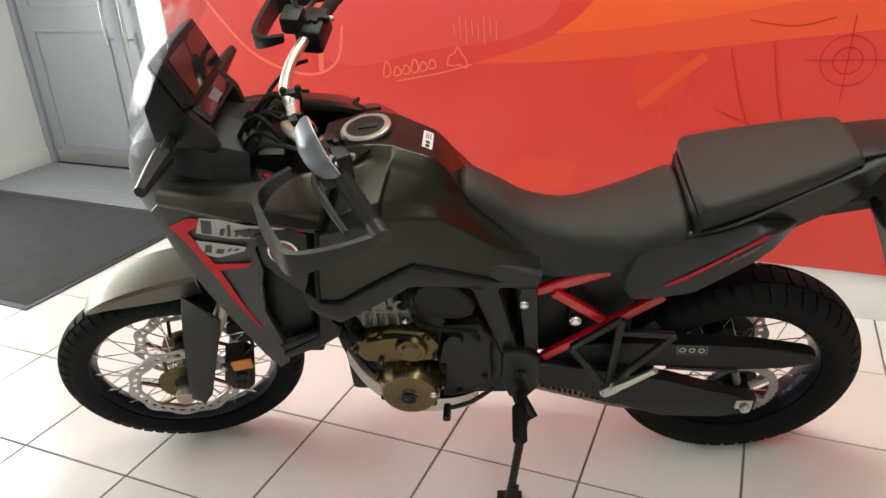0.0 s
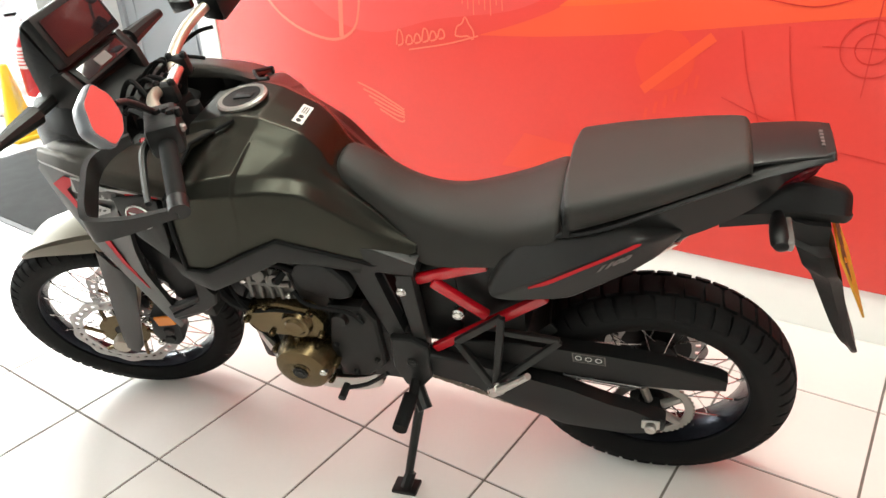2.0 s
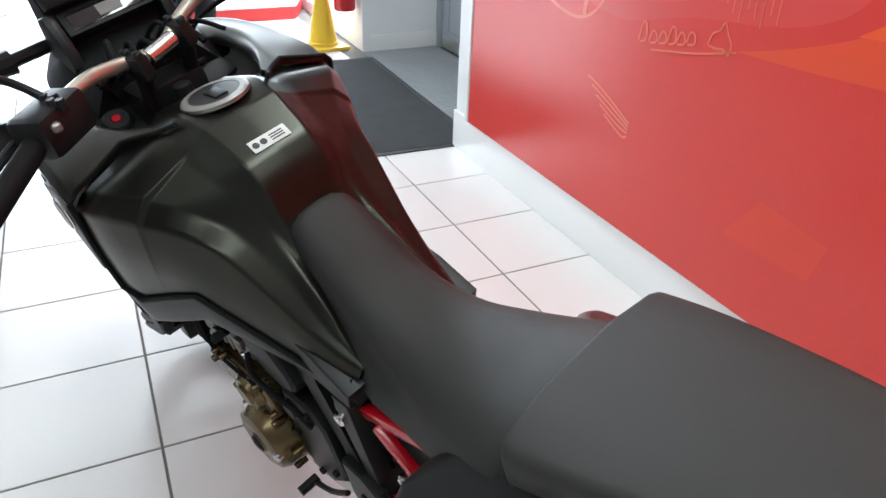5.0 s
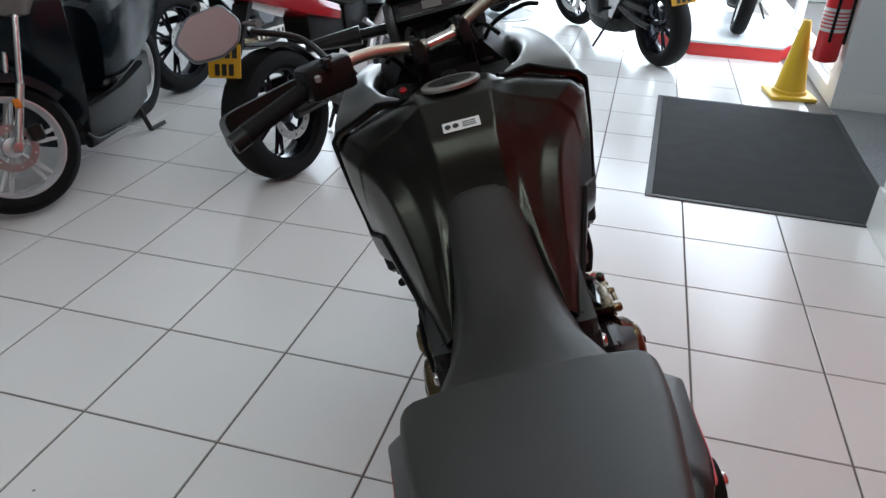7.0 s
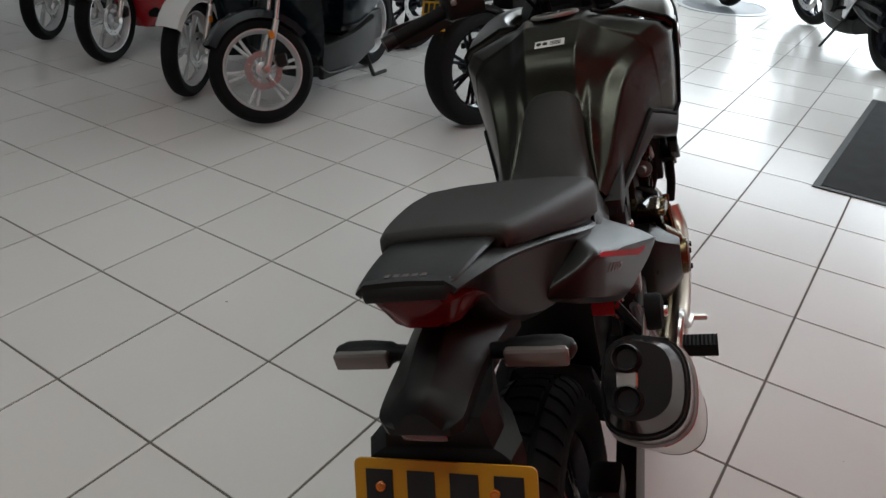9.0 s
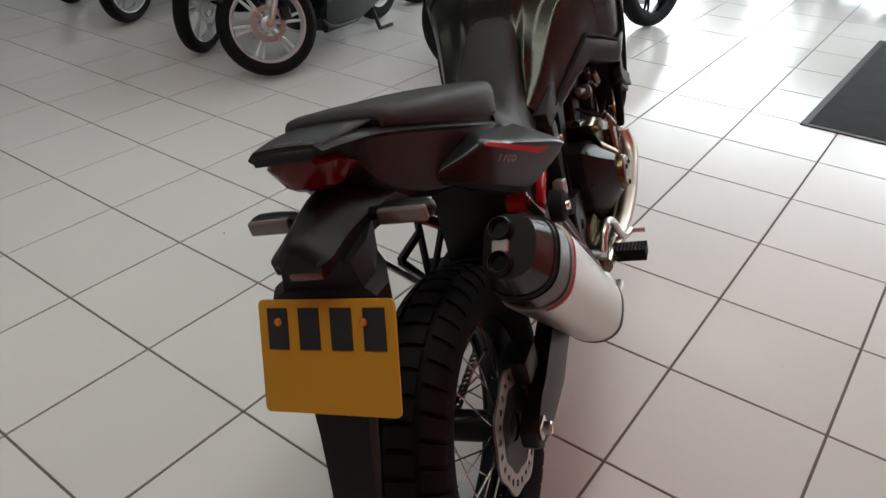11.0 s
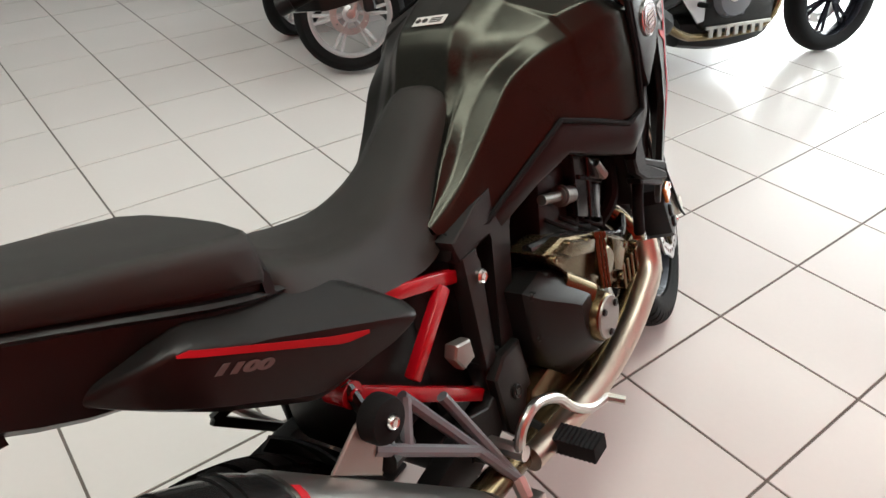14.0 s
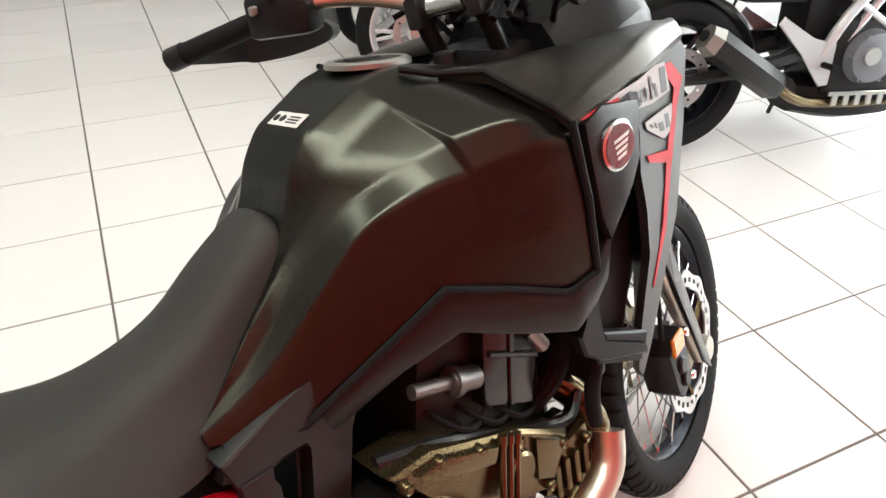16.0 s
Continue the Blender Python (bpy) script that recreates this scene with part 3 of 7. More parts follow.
def disc_mesh(bm, R, r, y, c, waves=10, t=0.005, holes=20):
    """A petal brake disc with drilled slots and a ring of carrier arms."""
    n = 120
    c = Vector(c)
    def ring(rad, yy, wave=0.0):
        return [bm.verts.new(c + Vector(((rad + wave * math.cos(waves * 2 * math.pi * k / n)) * math.cos(2 * math.pi * k / n), yy,
                                         (rad + wave * math.cos(waves * 2 * math.pi * k / n)) * math.sin(2 * math.pi * k / n)))) for k in range(n)]
    o0, o1, i0, i1 = ring(R, y - t / 2, 0.005), ring(R, y + t / 2, 0.005), ring(r, y - t / 2, 0.003), ring(r, y + t / 2, 0.003)
    m0, m1 = ring((R * 2 + r) / 3, y - t / 2), ring((R * 2 + r) / 3, y + t / 2)
    q0, q1 = ring((R + r * 2) / 3, y - t / 2), ring((R + r * 2) / 3, y + t / 2)
    step = n // holes
    for k in range(n):
        j = (k + 1) % n
        bm.faces.new((o0[k], o0[j], o1[j], o1[k]))
        bm.faces.new((i0[k], i1[k], i1[j], i0[j]))
        for a, b, hole in ((o0, m0, 0), (m0, q0, 1), (q0, i0, 0)):
            if not (hole and k % step < 2):
                bm.faces.new((a[k], b[k], b[j], a[j]))
        for a, b, hole in ((o1, m1, 0), (m1, q1, 1), (q1, i1, 0)):
            if not (hole and k % step < 2):
                bm.faces.new((a[k], a[j], b[j], b[k]))
        if k % step in (0, 2):
            bm.faces.new((m0[k], m1[k], q1[k], q0[k]))
    return bm


def turned(bm, m):
    bm.transform(m)
    return bm


def spoked_wheel(parent, name, R, r, w, c, hub_w, hub_r, n_spokes, blocks, cols, turn, rim_mat="rim"):
    c = Vector(c)
    whl = part(name, turned(rim_mesh(bmesh.new(), r, w * 0.62, c), turn), rim_mat, parent, "wire-spoked wheel with a black rim")
    part("tyre", turned(tyre_mesh(bmesh.new(), R, r, w, blocks, c, cols), turn), "rubber", whl, "block-treaded black tyre", 40)
    tr = part("tread", turned(tyre_mesh(bmesh.new(), R, r, w, blocks, c, cols, tread=True), turn), "rubber", whl, "", 40)
    tagged(tr, "raised black rubber tread blocks", kind="stuff")
    hub = lathed([(0.012, -hub_w * 0.62), (0.03, -hub_w * 0.6), (0.032, -hub_w * 0.5), (hub_r, -hub_w * 0.48), (hub_r, -hub_w * 0.38), (hub_r * 0.6, -hub_w * 0.3),
                  (hub_r * 0.6, hub_w * 0.3), (hub_r, hub_w * 0.38), (hub_r, hub_w * 0.48), (0.032, hub_w * 0.5), (0.03, hub_w * 0.6), (0.012, hub_w * 0.62)], c, "y", 28)
    part("hub", turned(hub, turn), "black", whl)
    for k in range(n_spokes):
        a = 2 * math.pi * k / n_spokes
        s = 1 if k % 2 else -1
        lean = 0.42 if (k // 2) % 2 else -0.42
        p0 = c + Vector((hub_r * 0.95 * math.cos(a + lean), s * hub_w * 0.43, hub_r * 0.95 * math.sin(a + lean)))
        p1 = c + Vector(((r - 0.016) * math.cos(a), s * 0.012, (r - 0.016) * math.sin(a)))
        bm = tubed([p0, p1], 0.0019, 5)
        tube(bm, [p1 + (p0 - p1).normalized() * 0.018, p1], 0.0036, 6)
        part("spoke", turned(bm, turn), "steel", whl)
    return whl


# ---- the motorcycle by the red wall ----
bike_pose = Matrix(((-0.94845, 0.30470, 0.08724, 1.190), (-0.31694, -0.91181, -0.26106, 1.210), (0, -0.27526, 0.96137, 0.0), (0, 0, 0, 1)))
bike = thing("motorcycle", bike_pose, "matt black adventure motorcycle with red subframe leaning on its side stand", "motorcycle")
steer_axis = Vector((-0.462, 0, 0.887)).normalized()
steer_at = Vector((1.115, 0, 1.10))
steer = Matrix.Translation(steer_at) @ Matrix.Rotation(radians(15), 4, steer_axis) @ Matrix.Translation(-steer_at)
unsteer = steer.inverted()
flip = Matrix.Diagonal((1, -1, 1, 1))
still = Matrix()


def both(name, make, mat, label="", parent=None, angle=32.0):
    """The same part on the left and, mirrored, on the right side."""
    out = []
    for side in (0, 1):
        bm = make()
        if side:
            mirrored(bm)
        out.append(part(name, bm, mat, parent or bike, label, angle))
    return out


def both_steered(name, make, mat, label=""):
    """A part given at its place on the left of the turned bars, and its twin on the right."""
    out = []
    for side in (0, 1):
        bm = make()
        if side:
            bm.transform(unsteer)
            mirrored(bm)
            bm.transform(steer)
        out.append(part(name, bm, mat, bike, label))
    return out


def bolt(bm, p, r=0.009, h=0.006, axis="y", seg=12):
    return lathe(bm, [(0, h), (r * 0.45, h), (r * 0.5, h * 0.6), (r * 0.8, h), (r, h * 0.6), (r, -h)], p, axis, seg)


RA, FA = (0.0, 0.0, 0.334), (1.575, 0.0, 0.345)
rear_wheel = spoked_wheel(bike, "rear_wheel", 0.333, 0.232, 0.150, RA, 0.15, 0.055, 32, 46, 3, still)
front_wheel = spoked_wheel(bike, "front_wheel", 0.345, 0.268, 0.094, FA, 0.11, 0.042, 36, 58, 3, steer)

# brakes and final drive
for s in (-1, 1):
    part("brake_disc", turned(disc_mesh(bmesh.new(), 0.155, 0.120, 0.072 * s, FA, 10, holes=30), steer), "disc", front_wheel, "petal-edged steel brake disc")
    carrier = lathed([(0.03, 0.064 * s), (0.075, 0.064 * s), (0.075, 0.068 * s), (0.03, 0.068 * s)], FA, "y", 24, True)
    for k in range(6):
        a = k * math.pi / 3
        arm_bm = tubed([(FA[0] + 0.07 * math.cos(a), 0.066 * s, FA[2] + 0.07 * math.sin(a)), (FA[0] + 0.122 * math.cos(a + 0.35), 0.071 * s, FA[2] + 0.122 * math.sin(a + 0.35))], 0.006, 6)
        part("carrier_arm", turned(arm_bm, steer), "bronze", front_wheel)
    part("disc_carrier", turned(carrier, steer), "bronze", front_wheel)
part("brake_disc", disc_mesh(bmesh.new(), 0.128, 0.088, -0.098, RA, 8, holes=24), "disc", rear_wheel, "petal-edged steel rear brake disc")
part("disc_carrier", lathed([(0.03, -0.09), (0.092, -0.095), (0.092, -0.099), (0.03, -0.095)], RA, "y", 24, True), "black", rear_wheel)


def sprocket():
    n = 42
    bm = bmesh.new()
    outer = []
    for k in range(n * 2):
        a = math.pi * k / n
        rr = 0.102 if k % 2 else 0.096
        outer.append((rr * math.cos(a), rr * math.sin(a)))
    inner = [(0.078 * math.cos(math.pi * k / n), 0.078 * math.sin(math.pi * k / n)) for k in range(n * 2)]
    rows = [[bm.verts.new((x, y, 0.334 + z)) for x, z in ring] for ring, y in ((outer, 0.098), (outer, 0.104), (inner, 0.104), (inner, 0.098))]
    m = n * 2
    for a in range(4):
        p, q = rows[a], rows[(a + 1) % 4]
        for k in range(m):
            bm.faces.new((p[k], p[(k + 1) % m], q[(k + 1) % m], q[k]))
    for k in range(5):
        a = 2 * math.pi * k / 5
        tube(bm, [(0.03 * math.cos(a), 0.1, 0.334 + 0.03 * math.sin(a)), (0.082 * math.cos(a), 0.1, 0.334 + 0.082 * math.sin(a))], 0.011, 8)
    return bm


part("sprocket", sprocket(), "case", rear_wheel, "pale steel chain sprocket")


def chain_run(x0, z0, x1, z1):
    """One straight run of roller chain."""
    bm = bmesh.new()
    n = int(math.hypot(x1 - x0, z1 - z0) / 0.0159)
    ang = math.atan2(z1 - z0, x1 - x0)
    for k in range(n):
        p = Vector((x0, 0.101, z0)).lerp(Vector((x1, 0.101, z1)), (k + 0.5) / n)
        for s in (-1, 1):
            y = p.y + s * (0.008 if k % 2 else 0.0062)
            box(bm, (-0.0095, y - 0.001, -0.0065), (0.0095, y + 0.001, 0.0065))
            for v in list(bm.verts)[-8:]:
                x, z = v.co.x, v.co.z
                v.co.x, v.co.z = p.x + x * math.cos(ang) - z * math.sin(ang), p.z + x * math.sin(ang) + z * math.cos(ang)
        tube(bm, [p + Vector((0, -0.01, 0)), p + Vector((0, 0.01, 0))], 0.0048, 6)
    return bm


part("chain", chain_run(0.64, 0.384, 0.32, 0.270), "chain", bike, "black roller drive chain")
part("chain", chain_run(0.32, 0.270, 0.02, 0.236), "chain", bike, "black roller drive chain")
part("chain", chain_run(0.62, 0.47, 0.0, 0.432), "chain", bike, "black roller drive chain")

# swingarm, guard, axle blocks
for s in (1, -1):
    def arm(s=s):
        y0, y1 = 0.112 * s, 0.15 * s
        pts = [(0.60, 0.50), (0.42, 0.472), (0.28, 0.442), (0.20, 0.424), (0.10, 0.386), (0.05, 0.366), (-0.02, 0.354), (-0.034, 0.346), (-0.034, 0.312), (-0.02, 0.294), (0.055, 0.274), (0.21, 0.278), (0.359, 0.344), (0.433, 0.386), (0.526, 0.420), (0.60, 0.43)]
        return slabbed(pts, min(y0, y1), max(y0, y1), 0.009, 3)
    part("swingarm", arm(), "black", bike, "black cast swingarm leg")
    part("axle_block", box(bolt(bmesh.new(), (0.0, 0.165 * s, 0.334), 0.014, 0.008 * s), (-0.022, min(0.15 * s, 0.157 * s), 0.318), (0.022, max(0.15 * s, 0.157 * s), 0.35), 0.003), "alu", bike, "silver axle adjuster block")
part("swingarm_bridge", boxed((0.40, -0.115, 0.42), (0.50, 0.115, 0.48), 0.012, 2), "black", bike)
guard_ob = part("chain_guard", slabbed([(0.50, 0.535), (0.29, 0.540), (0.115, 0.534), (-0.01, 0.522), (-0.135, 0.500), (-0.158, 0.488), (-0.158, 0.456), (-0.08, 0.446), (0.047, 0.440), (0.12, 0.445), (0.25, 0.458), (0.50, 0.47)], 0.085, 0.124, 0.008, 2), "plastic", bike, "black plastic chain guard with a warning sticker")
part("warning_sticker", slabbed([(0.193, 0.533), (0.115, 0.529), (0.113, 0.499), (0.190, 0.502)], 0.1242, 0.1248, 0), "decal_grey", guard_ob)
part("sticker_print", slabbed([(0.190, 0.5305), (0.118, 0.527), (0.116, 0.5015), (0.187, 0.5045)], 0.1249, 0.1251, 0), "ink", guard_ob)
for k in range(3):
    part("sticker_mark", lathed([(0.006, 0.12515), (0.008, 0.12515), (0.008, 0.12535), (0.006, 0.12535)], (0.177 - k * 0.0235, 0, 0.517 - k * 0.0012), "y", 12, True), "decal_white", guard_ob)
part("guard_edge", tubed([(0.21, 0.127, 0.452), (0.12, 0.127, 0.443), (0.03, 0.127, 0.438)], 0.004, 8), "gloss", guard_ob)
part("caliper", boxed((0.045, -0.135, 0.40), (0.125, -0.075, 0.46), 0.012, 2), "engine", bike)


def hugger():
    """Inner mudguard above the rear tyre."""
    rings = []
    for k in range(9):
        a = radians(104 + k * 5)
        rr = 0.352
        ring = [(rr - 0.030, -0.086), (rr - 0.004, -0.080), (rr + 0.004, -0.03), (rr + 0.004, 0.03), (rr - 0.004, 0.080), (rr - 0.030, 0.086), (rr - 0.031, 0.082), (rr - 0.008, 0.074), (rr, 0.03), (rr, -0.03), (rr - 0.008, -0.074), (rr - 0.031, -0.082)]
        rings.append([(r * math.sin(a - math.pi / 2 + 0.55), y, 0.334 + r * math.cos(a - math.pi / 2 + 0.55)) for r, y in ring])
    return loft(bmesh.new(), rings)


part("rear_hugger", hugger(), "plastic", bike, "black plastic rear hugger")
part("shock", tube(tubed([(0.42, 0.0, 0.42), (0.50, 0.0, 0.76)], 0.024, 14), [(0.44, 0, 0.50), (0.485, 0, 0.70)], 0.036, 14), "engine", bike)
part("battery_box", boxed((0.465, -0.085, 0.47), (0.60, 0.085, 0.80), 0.015, 2), "plastic", bike)
part("inner_mudguard", boxed((0.30, -0.095, 0.52), (0.47, 0.095, 0.80), 0.03, 2), "plastic", bike)

# ---- tank and bodywork ----
# the tank's folds, each from front to rear, for the left half: ridge of the back, edge of the cap's deck, valley, shoulder, fold, flank
folds = (
    ((1.03, 0, 1.092), (0.93, 0, 1.1185), (0.862, 0, 1.112), (0.857, 0, 1.1105), (0.775, 0, 1.0735), (0.744, 0, 1.038), (0.726, 0, 0.985), (0.63, 0, 0.86), (0.54, 0, 0.78)),
    ((1.03, 0.070, 1.092), (0.92, 0.074, 1.121), (0.862, 0.067, 1.111), (0.857, 0.0665, 1.1095), (0.775, 0.0585, 1.072), (0.742, 0.056, 1.034), (0.724, 0.056, 0.985), (0.63, 0.055, 0.87), (0.54, 0.065, 0.79)),
    ((1.03, 0.098, 1.070), (0.925, 0.100, 1.104), (0.862, 0.092, 1.094), (0.857, 0.091, 1.092), (0.775, 0.082, 1.048), (0.750, 0.078, 1.014), (0.722, 0.070, 0.970), (0.63, 0.070, 0.885), (0.54, 0.090, 0.80)),
    ((1.02, 0.150, 1.072), (0.925, 0.122, 1.098), (0.868, 0.108, 1.084), (0.862, 0.106, 1.081), (0.775, 0.094, 1.036), (0.750, 0.088, 1.003), (0.712, 0.080, 0.960), (0.63, 0.085, 0.895), (0.54, 0.100, 0.81)),
    ((1.01, 0.232, 1.040), (0.95, 0.234, 1.058), (0.884, 0.190, 1.047), (0.878, 0.183, 1.040), (0.82, 0.148, 1.021), (0.765, 0.120, 0.992), (0.70, 0.103, 0.935), (0.625, 0.100, 0.865), (0.54, 0.096, 0.815)),
    ((1.01, 0.262, 1.020), (0.965, 0.257, 1.024), (0.886, 0.217, 1.012), (0.880, 0.211, 1.007), (0.825, 0.181, 1.000), (0.76, 0.157, 0.980), (0.695, 0.138, 0.915), (0.62, 0.122, 0.848), (0.54, 0.103, 0.812)),
    ((1.022, 0.264, 0.94), (0.97, 0.254, 0.925), (0.89, 0.225, 0.935), (0.884, 0.222, 0.936), (0.825, 0.197, 0.94), (0.745, 0.167, 0.90), (0.67, 0.143, 0.85), (0.62, 0.136, 0.815), (0.54, 0.108, 0.806)),
    ((1.035, 0.257, 0.832), (0.99, 0.247, 0.820), (0.915, 0.225, 0.852), (0.908, 0.223, 0.855), (0.826, 0.200, 0.888), (0.735, 0.168, 0.835), (0.64, 0.136, 0.780), (0.60, 0.135, 0.787), (0.54, 0.112, 0.800)),
)
runs = [rounded(f, (0, 0.03, 0.002, 0.002, 0.010 if i < 2 else 0.03, 0.03, 0.04, 0.04, 0), 4) for i, f in enumerate(folds)]
fine_secs = []
for ring in zip(*runs):
    half = rounded(ring, (0, 0.004, 0.007, 0.007, 0.006, 0.007, 0.03, 0), 4)
    fine_secs.append(half + [Vector((p.x, -p.y, p.z)) for p in half[::-1]])
part("tank", loft(bmesh.new(), fine_secs), "paint", bike, "matt black metallic fuel tank with folded flanks", 50)
for s in (1, -1):
    part("tank_seam", tubed([(x, (y + 0.001) * s, z - 0.004) for x, y, z in ((1.002, 0.266, 1.040), (1.022, 0.265, 0.94), (1.037, 0.258, 0.832), (0.99, 0.248, 0.818), (0.91, 0.225, 0.853), (0.826, 0.201, 0.886), (0.735, 0.169, 0.833), (0.64, 0.137, 0.779), (0.59, 0.132, 0.789), (0.55, 0.118, 0.796))], 0.0055, 8), "rubber", bike, "black rubber seam round the tank flank")


panel_lines = (
    ((1.002, 0.266, 1.038), (1.05, 0.266, 1.046), (1.10, 0.264, 1.054), (1.18, 0.254, 1.062), (1.27, 0.230, 1.068), (1.36, 0.198, 1.066)),
    ((0.994, 0.251, 1.058), (1.045, 0.254, 1.070), (1.10, 0.248, 1.080), (1.18, 0.236, 1.092), (1.27, 0.212, 1.096), (1.36, 0.182, 1.090)),
    ((0.988, 0.205, 1.076), (1.03, 0.205, 1.086), (1.09, 0.210, 1.092), (1.17, 0.215, 1.094), (1.26, 0.200, 1.094), (1.35, 0.170, 1.086)),
    ((0.984, 0.156, 1.096), (1.015, 0.156, 1.100), (1.07, 0.162, 1.104), (1.15, 0.178, 1.102), (1.24, 0.175, 1.098), (1.33, 0.15, 1.09)),
    ((0.946, 0.112, 1.103), (0.965, 0.108, 1.104), (1.03, 0.140, 1.098), (1.13, 0.16, 1.09), (1.22, 0.155, 1.085), (1.31, 0.13, 1.08)),
)


def shoulder_panel():
    """The folded cover between the tank and the screen."""
    rings = []
    for ring in blend([[f[k] for f in panel_lines] for k in range(6)], 3):
        top = rounded(ring, (0, 0.010, 0.02, 0.012, 0))
        rings.append(top + [p + Vector((0, -0.004, -0.012)) for p in top[::-1]])
    return loft(bmesh.new(), rings)


both("shoulder_panel", shoulder_panel, "panel", "matt grey folded panel between tank and screen", None, 40)
both("panel_seam", lambda: tubed([(0.905, 0.088, 1.117), (0.942, 0.108, 1.103), (0.962, 0.130, 1.101), (0.981, 0.156, 1.098), (0.985, 0.205, 1.076), (0.990, 0.251, 1.057), (1.000, 0.267, 1.038)], 0.0042, 8), "rubber")
cap = lathed([(0.058, 0.0), (0.058, 0.006), (0.053, 0.009), (0.044, 0.0085)], (0, 0, 0), "z", 40, True)
cap_m = Matrix.Translation((0.926, 0.002, 1.1155)) @ Matrix.Rotation(radians(6), 4, "Y")
cap_seat = part("fuel_cap_ring", turned(cap, cap_m), "case", bike, "brushed aluminium fuel cap ring")
part("fuel_cap", turned(lathed([(0.0, 0.0085), (0.030, 0.009), (0.0435, 0.0085), (0.0435, 0.0)], (0, 0, -0.0005), "z", 40), cap_m), "black", cap_seat)
part("keyhole_flap", turned(boxed((-0.03, -0.012, 0.006), (0.015, 0.012, 0.0115), 0.002, 2), cap_m), "black", cap_seat)
label = boxed((0.776, -0.034, 1.0872), (0.800, 0.034, 1.0880), 0.0)
label.transform(Matrix.Translation((0.792, 0, 1.0772)) @ Matrix.Rotation(radians(-24.3), 4, "Y") @ Matrix.Translation((-0.788, 0, -1.083)))
part("tank_label", label, "decal_white", bike, "white warning label on the tank")
ink = bmesh.new()
for k in range(2):
    lathe(ink, [(0.0, 0), (0.0058, 0), (0.0058, 0.0006), (0.0, 0.0006)], (0.788, 0.025 - k * 0.0145, 1.0883), "z", 16)
for k in range(3):
    box(ink, (0.7815 + k * 0.005, -0.026, 1.0883), (0.7835 + k * 0.005, -0.002, 1.0889))
ink.transform(Matrix.Translation((0.792, 0, 1.0772)) @ Matrix.Rotation(radians(-24.3), 4, "Y") @ Matrix.Translation((-0.788, 0, -1.083)))
part("label_print", ink, "ink", bike)


def side(x):
    """Half width of the bodywork along the machine."""
    return 0.140 + 0.325 * max(0.0, min(0.37, x - 0.635))


def lower_cover():
    """One skin from the radiator to under the seat, between a line below the tank and the engine's opening."""
    top = ((1.075, 0.872), (1.035, 0.826), (0.99, 0.811), (0.91, 0.847), (0.826, 0.879), (0.735, 0.826), (0.64, 0.771), (0.59, 0.782), (0.545, 0.790))
    low = ((1.06, 0.80), (1.04, 0.775), (1.00, 0.748), (0.94, 0.770), (0.84, 0.815), (0.765, 0.793), (0.665, 0.742), (0.595, 0.740), (0.535, 0.757))
    rings = []
    for k in range(33):
        i = min(7, k // 4)
        t = k / 4 - i
        a = [p + (q - p) * t for p, q in zip(top[i], top[i + 1])]
        b = [p + (q - p) * t for p, q in zip(low[i], low[i + 1])]
        out = []
        for u in (0, 0.04, 0.12, 0.5, 0.88, 0.96, 1):
            x, z = a[0] + (b[0] - a[0]) * u, a[1] + (b[1] - a[1]) * u
            rim = 0.006 if u in (0, 1) else 0.0015 if u in (0.04, 0.96) else 0.0
            out.append(Vector((x, side(x) - 0.003 - max(0, 0.80 - z) * 0.15 - rim, z)))
        rings.append(out + [Vector((p.x, p.y - 0.03, p.z)) for p in out[::-1]])
    return loft(bmesh.new(), rings)


both("side_cover", lower_cover, "plastic2", "dark grey plastic cover below the tank")


def lower_guard():
    """The open bracket in front of the side cover, with two slots."""
    bm = slab(bmesh.new(), [(1.075, 0.86), (1.045, 0.76), (1.055, 0.70), (1.16, 0.645), (1.165, 0.625), (1.055, 0.67), (1.015, 0.70), (1.005, 0.735), (1.025, 0.75), (1.03, 0.80)], 0.222, 0.246, 0.004, 1)
    slab(bm, [(1.16, 0.645), (1.06, 0.70), (1.06, 0.715), (1.165, 0.665)], 0.222, 0.244, 0.003, 1)
    return slab(bm, [(1.16, 0.61), (1.055, 0.66), (1.05, 0.674), (1.165, 0.63)], 0.20, 0.235, 0.003, 1)


both("cover_bracket", lower_guard, "plastic", "slotted black plastic bracket")


def seat_secs(rows):
    out = []
    for x, z, w, d in rows:
        flare = 0.024 * max(0.0, 1 - abs(x - 0.53) / 0.16)
        half = [(0.01, z), (w * 0.5, z - 0.003), (w * 0.78, z - 0.014), (w * 0.92, z - 0.030), (w * 0.98, z - 0.058), (w * 1.02 + flare * 0.4, z - 0.072), (w * 1.06 + flare, z - 0.078 - d)]
        out.append([(x, y, q) for y, q in half] + [(x, -y, q) for y, q in half[::-1]])
    return loft(bmesh.new(), blend(out, 4))


